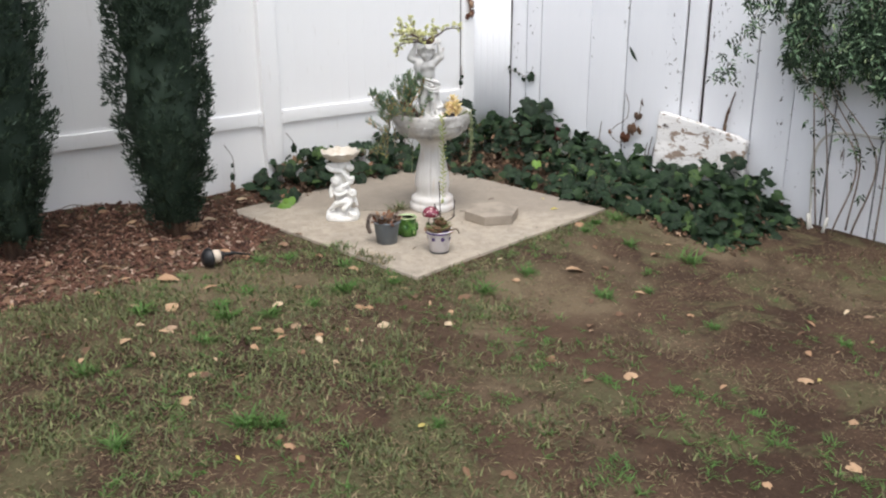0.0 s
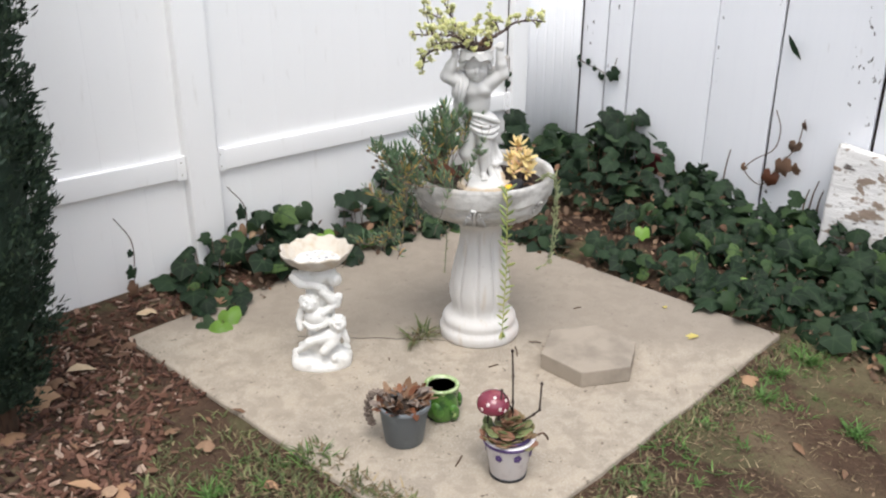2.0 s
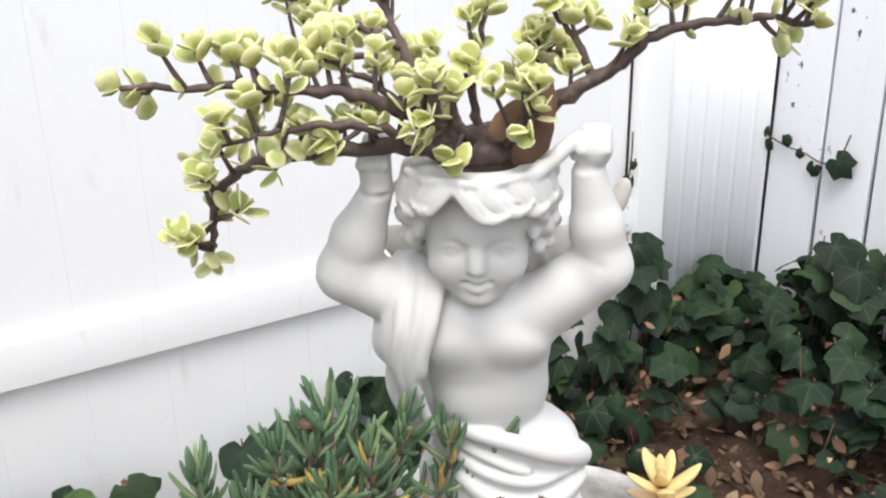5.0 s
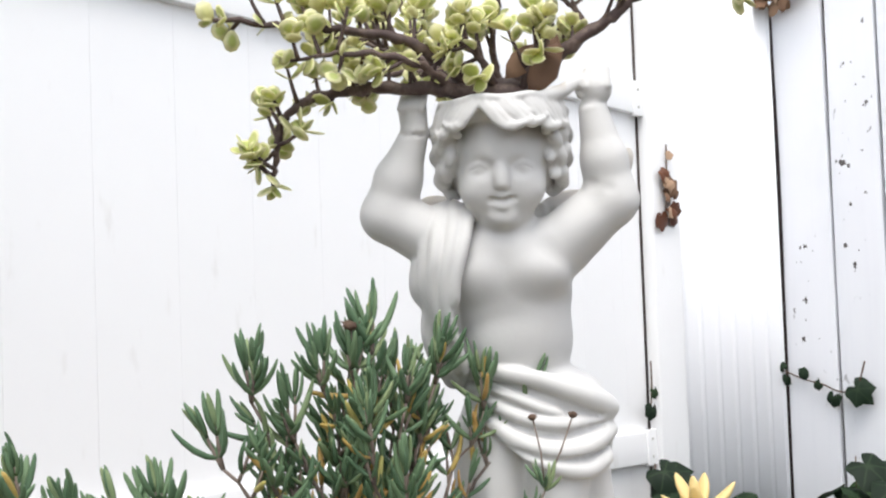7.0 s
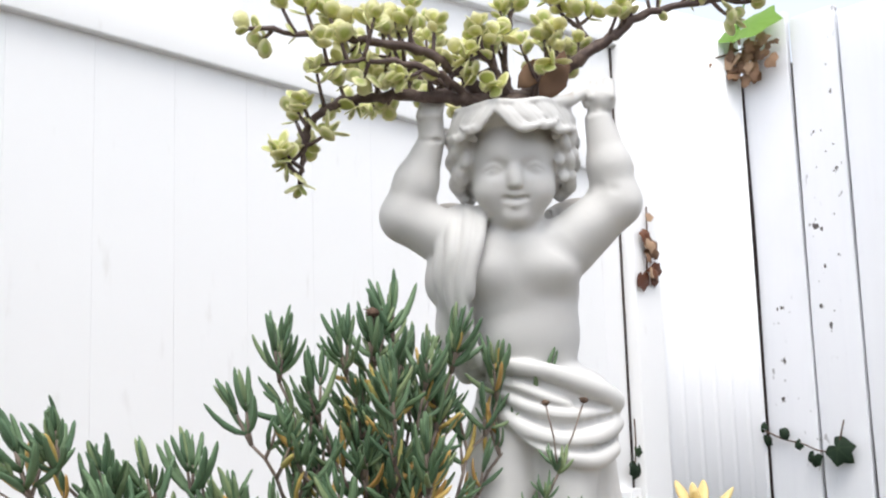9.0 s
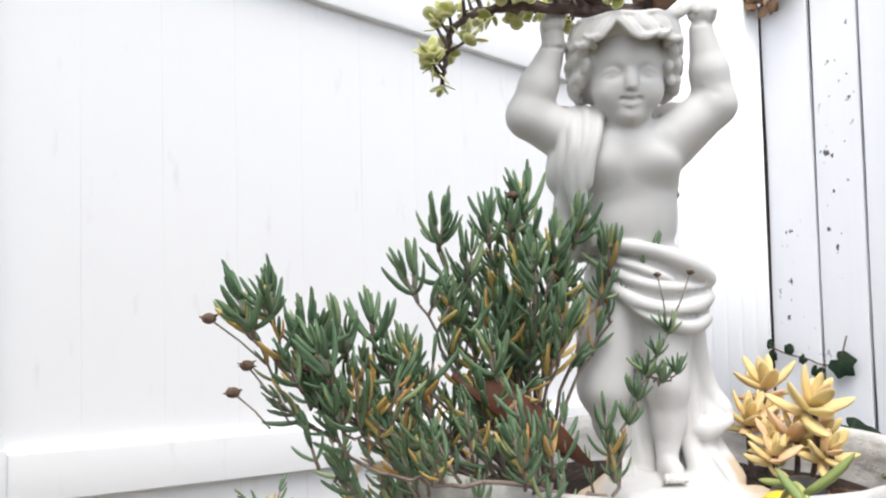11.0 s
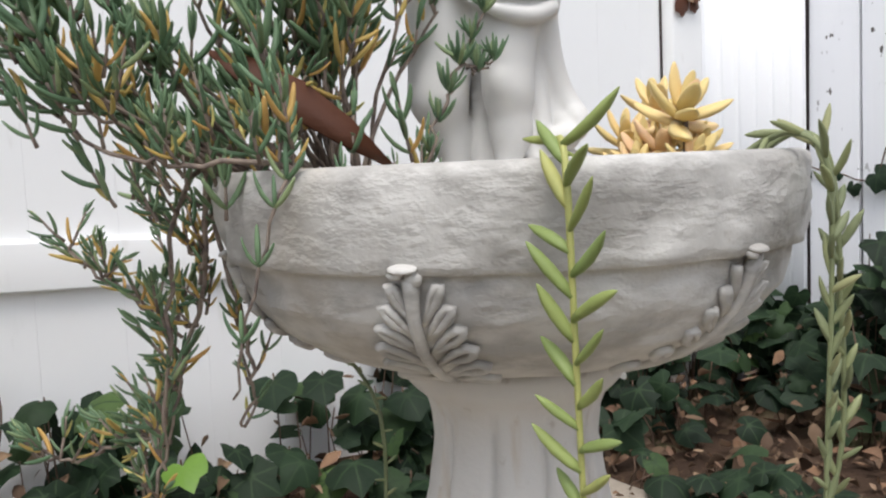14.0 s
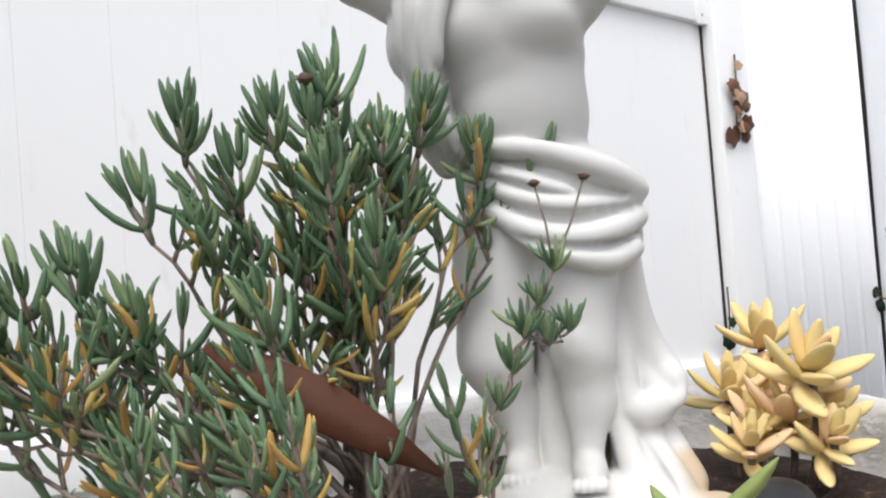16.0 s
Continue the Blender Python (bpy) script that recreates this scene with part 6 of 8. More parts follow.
# ---- things on the slab ----
def shell_bath():
    """The small birdbath: a scalloped basin borne by a heap of plump carved figures, kept as one plain shape."""
    turn = Matrix.Translation((0.150, 0.975, 0.031)) @ pose(0, 0, 0, 0, 0, -44)
    bath = thing("small_birdbath", turn, "small weathered white birdbath with scalloped shell basin", "birdbath")
    c = Clay((-0.115, -0.100, -0.006), (0.115, 0.100, 0.350), 0.0021)
    rnd = random.Random(19)
    c.ball((0.0, 0.0, 0.006), (0.090, 0.066, 0.036), 0.012).ball((-0.05, -0.02, 0.014), (0.042, 0.040, 0.036), 0.008).ball((0.05, -0.01, 0.016), (0.042, 0.042, 0.040), 0.008)
    c.limb((0, 0.008, 0.0), (0.004, 0.008, 0.345), 0.046, 0.040, 0.012)
    # lower seated figure: head, body, legs over the rock
    c.ball((0.056, -0.036, 0.152), 0.0265, 0.004).ball((0.030, -0.034, 0.112), (0.036, 0.028, 0.030), 0.006)
    c.limb((0.010, -0.044, 0.110), (-0.030, -0.052, 0.098), 0.0170, 0.0150, 0.005).limb((-0.030, -0.052, 0.098), (-0.062, -0.046, 0.068), 0.0145, 0.0105, 0.005)
    c.limb((0.040, -0.050, 0.098), (0.012, -0.060, 0.070), 0.0160, 0.0130, 0.005).limb((0.072, -0.030, 0.120), (0.082, -0.030, 0.090), 0.0110, 0.0090, 0.004)
    # upper figure: head, skirted body, hanging arm
    c.ball((-0.026, -0.040, 0.224), 0.0280, 0.004).ball((-0.008, -0.036, 0.178), (0.036, 0.026, 0.030), 0.006)
    c.fold([(-0.040, -0.044, 0.160), (-0.016, -0.056, 0.150), (0.018, -0.054, 0.158), (0.030, -0.044, 0.170)], 0.009, 0.007, 0.004)
    c.limb((-0.050, -0.030, 0.196), (-0.060, -0.034, 0.166), 0.0115, 0.0100, 0.004).limb((-0.060, -0.034, 0.166), (-0.056, -0.038, 0.142), 0.0100, 0.0110, 0.004)
    c.limb((0.016, -0.046, 0.196), (0.044, -0.042, 0.214), 0.0125, 0.0105, 0.004)
    # third figure behind, its thigh and cloth swept under the basin
    c.limb((0.040, -0.036, 0.236), (0.020, -0.044, 0.262), 0.0180, 0.0150, 0.006).limb((0.054, -0.026, 0.214), (0.062, -0.026, 0.240), 0.0130, 0.0120, 0.005)
    c.fold([(-0.072, -0.026, 0.304), (-0.046, -0.036, 0.286), (-0.010, -0.042, 0.286), (0.022, -0.038, 0.268)], 0.0110, 0.0120, 0.005)
    c.fold([(-0.066, -0.022, 0.318), (-0.030, -0.034, 0.304), (0.010, -0.036, 0.300)], 0.0080, 0.0100, 0.004)
    c.ball((0.052, -0.026, 0.296), 0.0215, 0.005).ball((0.0, -0.006, 0.312), (0.056, 0.044, 0.030), 0.008)
    for hx, hy, hz, hr in ((0.056, -0.036, 0.152, 0.0265), (-0.026, -0.040, 0.224, 0.0280)):
        for i in range(22):
            a, e = rnd.uniform(0, 6.28), rnd.uniform(0.1, 1.3)
            c.ball((hx + hr * math.cos(a) * math.cos(e), hy + hr * math.sin(a) * math.cos(e), hz + hr * math.sin(e)), 0.0058, 0.0018)
        for q in (-1, 1):
            c.ball((hx + q * 0.009, hy - hr * 0.98, hz + 0.002), (0.0045, 0.0040, 0.0030), 0.002, carve=True)
        c.ball((hx, hy - hr, hz - 0.004), 0.0040, 0.003)
        c.ball((hx, hy - hr * 0.92, hz - 0.0125), (0.0070, 0.0040, 0.0020), 0.002, carve=True)
    for i in range(34):
        a, z = rnd.uniform(0, 6.28), rnd.uniform(0.02, 0.06)
        c.ball((0.078 * math.cos(a), 0.004 + 0.060 * math.sin(a), z * 0.7), (rnd.uniform(0.010, 0.020), rnd.uniform(0.010, 0.016), rnd.uniform(0.008, 0.018)), 0.004)
    for line in ([(-0.030, -0.070, 0.082), (0.004, -0.074, 0.086), (0.020, -0.066, 0.090)], [(-0.044, -0.060, 0.136), (-0.010, -0.066, 0.134), (0.024, -0.062, 0.136)], [(0.030, -0.062, 0.128), (0.034, -0.064, 0.160), (0.028, -0.058, 0.190)],
                 [(-0.050, -0.060, 0.200), (-0.020, -0.068, 0.194), (0.008, -0.062, 0.204)], [(-0.040, -0.054, 0.262), (0.000, -0.060, 0.258), (0.024, -0.062, 0.240)], [(0.022, -0.052, 0.290), (0.034, -0.052, 0.264), (0.058, -0.046, 0.262)],
                 [(-0.020, -0.074, 0.060), (0.000, -0.078, 0.040), (-0.006, -0.074, 0.016)], [(0.040, -0.066, 0.070), (0.052, -0.062, 0.044), (0.044, -0.064, 0.020)]):
        c.fold(line, 0.0045, 0.0030, 0.004, 4, carve=True)
    verts, faces = c.skin()
    part("pedestal", mesh_object("pedestal", smoothed(verts, faces, 1), faces.tolist(), PLASTER), PLASTER, bath, "pedestal of heaped carved figures")
    profile = [(0.030, 0.330), (0.052, 0.333), (0.078, 0.346), (0.096, 0.364), (0.104, 0.380), (0.1055, 0.385), (0.103, 0.386), (0.098, 0.380), (0.086, 0.362), (0.076, 0.352), (0.071, 0.3490), (0.066, 0.3482), (0.04, 0.3475), (0.01, 0.3475)]

    def scallop(a, r, z):
        w = min(1, max(0, (r - 0.06) / 0.04))
        return w * (0.0034 * math.sin(11 * a) + 0.0016 * math.sin(7 * a + 1) + 0.005 * noise.noise((math.cos(a) * 2, math.sin(a) * 2, 0))) + 0.0012 * noise.noise((r * math.cos(a) * 60, r * math.sin(a) * 60, z * 60))

    bm = lathe(profile, 132, scallop)
    for v in bm.verts:
        r = math.hypot(v.co.x, v.co.y)
        a = math.atan2(v.co.y, v.co.x)
        v.co.z += min(1, max(0, (r - 0.075) / 0.03)) * (0.0040 * math.sin(11 * a + 0.6) - (0.010 if 2.3 < a < 2.62 else 0))
    part("basin", bm, SHELL, bath, "cream stained scalloped shell basin")
    crust = lathe([(0.0705, 0.3482), (0.069, 0.3502), (0.060, 0.3508), (0.03, 0.3512), (0.006, 0.3512)], 64, lambda a, q, z: 0.003 * noise.noise((math.cos(a) * 3, math.sin(a) * 3, 4)))
    for v in crust.verts:
        v.co.z += 0.0012 * noise.noise(v.co * 120)
    part("basin_crust", crust, CRUST, bath, "white speckled crust on the basin's floor")


shell_bath()


def hexagon_paver():
    bm = bmesh.new()
    ring = [(0.157 * math.cos(radians(a)), 0.157 * math.sin(radians(a))) for a in range(0, 360, 60)]
    low = [bm.verts.new((x, y, 0)) for x, y in ring]
    high = [bm.verts.new((x, y, 0.053)) for x, y in ring]
    bm.faces.new(low[::-1])
    bm.faces.new(high)
    for i in range(6):
        bm.faces.new((low[i], low[(i + 1) % 6], high[(i + 1) % 6], high[i]))
    bmesh.ops.bevel(bm, geom=bm.edges[:], offset=0.005, segments=3, affect="EDGES", profile=0.6)
    ob = part("hexagonal_paver", bm, PAVER, smooth=False)
    ob.matrix_basis = pose(0.730, 0.380, 0.030, 0, 0, 147.5)
    tagged(ob, "weathered tan hexagonal concrete stepping stone lying on slab", "paver")


hexagon_paver()


def pot_body(r_top, r_foot, height, lip=0.004, wall=0.006):
    return lathe([(r_foot * 0.92, 0), (r_foot, 0.003), (r_foot + (r_top - r_foot) * 0.86, height * 0.86), (r_top - 0.001, height * 0.88), (r_top + lip, height * 0.90), (r_top + lip, height * 0.98),
                  (r_top + lip - 0.002, height), (r_top - wall + 0.002, height), (r_top - wall, height * 0.97), (r_top - wall - 0.004, height * 0.8), (r_foot * 0.5, height * 0.78)], 40)


def blue_pot():
    rnd = random.Random(31)
    pot = thing("flower_pot", pose(0.045, 0.495, 0.030), "grey-blue flower pot holding shrivelled brown plants", "flower pot")
    part("pot", pot_body(0.068, 0.052, 0.120), BLUEPOT, pot)
    part("soil", lathe([(0.058, 0.09), (0.057, 0.103), (0.03, 0.108), (0.005, 0.110)], 24), SOIL, pot)
    for i in range(105):
        a, q = rnd.uniform(0, 6.28), math.sqrt(rnd.random())
        r = 0.060 * q
        p = Vector((r * math.cos(a), r * math.sin(a), 0.112 + 0.030 * (1 - q * q) * rnd.random()))
        me = leaf_mesh("withered_leaf", flat_leaf([(0, 0.02), (0.4, 0.28), (0.8, 0.2), (1, 0.02)], rnd.uniform(-0.6, 0.8), rnd.uniform(-0.5, 0.8)), (DRY, RUST, DRY, GREYSTEM)[i % 4])
        ob = part("withered_leaf", me, DRY, pot)
        ob.matrix_basis = aim(p, (math.cos(a + rnd.uniform(-1, 1)), math.sin(a), rnd.uniform(0.1, 1.4)), (rnd.uniform(-1, 1), 0, 1), rnd.uniform(0.020, 0.042))
    tail = bmesh.new()
    side = -RIGHT
    line = curve_points([Vector((0, 0, 0.115)) + side * 0.035, Vector((0, 0, 0.148)) + side * 0.066, Vector((0, 0, 0.135)) + side * 0.088, Vector((0, 0, 0.085)) + side * 0.096, Vector((0, 0, 0.050)) + side * 0.086], 6)
    tube(tail, line, 0.003, 6)
    stem = part("drooping_stem", tail, GREYSTEM, pot)
    for i, p in enumerate(line):
        for k in range(4):
            a = 2.4 * (4 * i + k)
            me = leaf_mesh("scale_leaf", finger_leaf(1, 0.26, 0.1, 5, 6), GREYSTEM) if i == 0 and k < 2 else me
            ob = part("scale_leaf", me, TRAILDULL, stem)
            ob.matrix_basis = aim(p, (math.cos(a), math.sin(a), 0.5), (0, 0, 1), 0.015)


blue_pot()


def green_pot():
    pot = thing("glazed_planter", pose(0.200, 0.505, 0.030, 0, 0, 30), "small green glazed leaf-shaped planter, empty", "planter")
    part("bowl", lathe([(0.040, 0), (0.046, 0.004), (0.050, 0.03), (0.050, 0.06), (0.047, 0.092), (0.049, 0.098), (0.046, 0.101), (0.041, 0.098), (0.041, 0.06), (0.038, 0.03), (0.01, 0.026)], 36,
                       lambda a, r, z: 0.003 * math.sin(3 * a + 60 * z) if 0.005 < z < 0.09 and r > 0.045 else 0), GLAZE, pot)
    part("rim", lathe([(0.0395, 0.0965), (0.0410, 0.1025), (0.0450, 0.1045), (0.0495, 0.1025), (0.0505, 0.0965)], 36), GLAZERIM, pot, "pale glazed rim")
    for k in range(6):
        a = 2 * math.pi * k / 6
        bm = bmesh.new()
        blob(bm, (0.050 * math.cos(a), 0.050 * math.sin(a), 0.030 + 0.012 * (k % 2)), (0.010, 0.018, 0.028), (18, 0, math.degrees(a)))
        part("raised_leaf", bm, GLAZE, pot)


green_pot()


def white_pot():
    rnd = random.Random(13)
    pot = thing("painted_pot", pose(0.130, 0.200, 0.030, 0, 0, -20), "white clay pot painted with purple flowers, holding a red-green succulent", "flower pot")
    part("pot", pot_body(0.062, 0.045, 0.115, 0.005), WHITEPOT, pot)
    part("saucer_rim", lathe([(0.046, -0.0005), (0.048, 0.001), (0.048, 0.006), (0.046, 0.008)], 32), BLACK, pot)
    band = lathe([(0.0672, 0.1035), (0.0676, 0.105), (0.0676, 0.111), (0.0672, 0.1125)], 40)
    part("purple_band", band, PURPLE, pot, "purple painted rim band")
    for a, z, s in ((215, 0.078, 0.010), (262, 0.080, 0.011), (310, 0.076, 0.010), (150, 0.078, 0.010), (30, 0.078, 0.010), (90, 0.078, 0.010)):
        bm = bmesh.new()
        r = 0.0455 + (0.062 - 0.045) * z / 0.115 + 0.0015
        x, y = r * math.cos(radians(a)), r * math.sin(radians(a))
        for k in range(5):
            t = 2 * math.pi * k / 5
            blob(bm, (x - s * 0.55 * math.cos(t) * math.sin(radians(a)), y + s * 0.55 * math.cos(t) * math.cos(radians(a)), z + s * 0.55 * math.sin(t)), (0.0012, s * 0.5, s * 0.5), (0, 0, a), 8, 6)
        part("painted_flower", bm, PURPLE, pot)
    part("soil", lathe([(0.054, 0.09), (0.053, 0.104), (0.03, 0.108), (0.005, 0.109)], 24), SOIL, pot)
    shape = pad_leaf(9)
    me = leaf_mesh("succulent_leaf", shape, ROSEPLANT)
    for i in range(84):
        a, q = rnd.uniform(0, 6.28), rnd.random()
        p = Vector((0.05 * q * math.cos(a), 0.05 * q * math.sin(a), 0.108 + 0.058 * (1 - q) * rnd.random()))
        ob = part("succulent_leaf", me, ROSEPLANT, pot)
        ob.matrix_basis = aim(p, (math.cos(a), math.sin(a), rnd.uniform(-0.1, 1.2)), (0, 0, 1), rnd.uniform(0.026, 0.046))
    bm = bmesh.new()
    tube(bm, curve_points([(0.04, -0.03, 0.11), (0.075, -0.035, 0.118), (0.092, -0.03, 0.10), (0.098, -0.028, 0.088)], 4), 0.003, 5)
    part("drooping_stem", bm, BARK, pot)
    return pot


white_pot()


def mushroom_pick():
    """The red spotted glazed cap on a wire, with dark wire stakes, standing in the painted pot."""
    pick = thing("mushroom_pick", pose(0.130, 0.200, 0.140), "dark red spotted mushroom garden pick on rusty wire", "garden pick")
    at = Vector((0.0, 0.0, 0.0)) - RIGHT * 0.040 + AHEAD * 0.02
    stake = bmesh.new()
    tube(stake, [at + Vector((0, 0, -0.03)) - RIGHT * 0.014, at + Vector((0, 0, 0.05)) - RIGHT * 0.012, at + Vector((0, 0, 0.078))], 0.0022, 6)
    part("stake", stake, WIRE_AND_GAP, pick)
    cap = bmesh.new()
    blob(cap, at + Vector((0, 0, 0.085)), (0.042, 0.042, 0.034), (0, 0, 0), 28, 18)
    for v in cap.verts:
        if v.co.z < at.z + 0.074:
            v.co.z = at.z + 0.074 + (v.co.z - at.z - 0.074) * 0.25
    cap = part("cap", cap, REDCAP, pick, "dark red glazed cap")
    for a, e in ((200, 30), (245, 12), (285, 35), (230, 60), (320, 15), (120, 30), (30, 40), (265, -2), (180, 5)):
        n = Vector((math.cos(radians(a)) * math.cos(radians(e)), math.sin(radians(a)) * math.cos(radians(e)), math.sin(radians(e))))
        p = at + Vector((0, 0, 0.085)) + Vector((n.x * 0.0425, n.y * 0.0425, n.z * 0.0345))
        bm = bmesh.new()
        blob(bm, p, (0.0012, 0.0048, 0.0048), (0, -e, a), 9, 6)
        part("spot", bm, DOT, cap)
    for line in ([at + Vector((0, 0, 0.06)) + RIGHT * 0.01 - AHEAD * 0.03, at + Vector((0, 0, 0.135)) + RIGHT * 0.018 - AHEAD * 0.02, at + Vector((0, 0, 0.05)) + RIGHT * 0.055],
                 [Vector((0, 0, -0.03)) + RIGHT * 0.010, Vector((0, 0, 0.10)) + RIGHT * 0.006, Vector((0, 0, 0.175)) + RIGHT * 0.004, Vector((0, 0, 0.245)) + RIGHT * 0.0],
                 [Vector((0, 0, -0.02)) + RIGHT * 0.02, Vector((0, 0, 0.045)) + RIGHT * 0.035, Vector((0, 0, 0.062)) + RIGHT * 0.060, Vector((0, 0, 0.075)) + RIGHT * 0.074, Vector((0, 0, 0.150)) + RIGHT * 0.076]):
        bm = bmesh.new()
        tube(bm, line, 0.0026, 6)
        for k in range(len(line)):
            blob(bm, line[k], (0.0042, 0.0042, 0.0050), (0, 0, 0), 8, 6)
        part("wire", bm, WIRE_AND_GAP, pick)


mushroom_pick()


def path_light():
    lamp = thing("path_light", pose(-0.835, 0.740, ground_z(-0.835, 0.74) + 0.045, 0, 90, -6), "black plastic garden path light knocked over on mulch", "garden light")
    part("cap", lathe([(0.012, -0.046), (0.026, -0.042), (0.044, -0.026), (0.049, -0.010), (0.047, -0.004), (0.040, -0.002)], 28), BLACK, lamp)
    part("lens", lathe([(0.026, -0.002), (0.030, 0.0), (0.032, 0.024), (0.029, 0.036), (0.022, 0.041)], 28), LENS, lamp, "yellowed clear lens")
    part("collar", lathe([(0.020, 0.041), (0.024, 0.045), (0.020, 0.054), (0.010, 0.062)], 24), BLACK, lamp)
    bm = bmesh.new()
    tube(bm, [(0, 0, 0.060), (0.004, 0.004, 0.11), (0.034, 0.010, 0.20)], [0.009, 0.008, 0.005], 10)
    part("spike", bm, BLACK, lamp)


path_light()


def leaning_board():
    bm = bmesh.new()
    box(bm, (-0.03, -0.325, 0.0), (0.03, 0.300, 0.42), 0.012)
    bmesh.ops.subdivide_edges(bm, edges=[e for e in bm.edges if e.calc_length() > 0.2], cuts=18, use_grid_fill=True)
    for v in bm.verts:
        if v.co.z > 0.1:
            v.co.z += (v.co.z / 0.42) * (0.045 * (v.co.y - 0.0) / 0.3 - 0.012 * (v.co.y < -0.25))
        v.co += Vector((0.010 * noise.noise(v.co * 7), 0.006 * noise.noise(v.co * 9 + Vector((4, 0, 0))), 0.008 * noise.noise(v.co * 8 + Vector((0, 5, 0)))))
    ob = part("leaning_board", bm, BOARD)
    ob.matrix_basis = pose(2.262, 0.0, -0.035, 0, 7, 0)
    tagged(ob, "thick white board with peeling paint leaning on fence", "board")


leaning_board()


def weed():
    rnd = random.Random(2)
    plant = thing("weed", pose(0.470, 0.870, 0.0302), "small straggly weed growing from the slab's crack", "weed")
    blades = [(v, f, q) for v, f, q in [flat_leaf([(0, 0.02), (0.4, 0.05), (0.8, 0.03), (1, 0.005)], 0.3, 0.5)]]
    me = leaf_mesh("blade", blades[0], GRASS)
    me2 = leaf_mesh("dry_blade", blades[0], STRAW)
    for i in range(60):
        a = rnd.uniform(0, 6.28)
        dry = i % 4 == 0
        ob = part("blade", me2 if dry else me, GRASS, plant)
        ob.matrix_basis = aim((rnd.uniform(-0.04, 0.04), rnd.uniform(-0.03, 0.03), 0), (math.cos(a), math.sin(a), rnd.uniform(0.3, 1.6)), (0, 0, 1), rnd.uniform(0.03, 0.085))


weed()

# ---- ivy along both fences ----
def ivy_height(x, y):
    """How high the ivy stands at a place, or 0 where there is none."""
    front = 1.36 + 0.10 * max(0, -y) + 0.05 * noise.noise((0, y * 3, 0)) - 0.10 * max(0, y - 0.9)
    h = 0.0
    if -0.72 < y < 1.75 and x < 2.37 and x > front:
        rise = min(1, (x - front) / 0.75) ** 1.25
        top = float(np.interp(y, (-0.62, -0.5, -0.3, 0.2, 0.5, 0.95, 1.3, 1.6), (0.14, 0.30, 0.31, 0.21, 0.20, 0.25, 0.36, 0.24)))
        end = min(1, (y + 0.72) / 0.2)
        h = (0.08 + (top - 0.08) * rise) * end
    back = 1.50 + 0.05 * noise.noise((x * 3, 0, 5)) - 0.15 * max(0, x - 0.9) + 0.05 * max(0, 0.45 - x)
    if 0.06 < x < 2.0 and back < y < 1.74:
        h = max(h, (0.07 + 0.17 * min(1, (y - back) / 0.22)) * min(1, (x + 0.02) / 0.35))
    return h


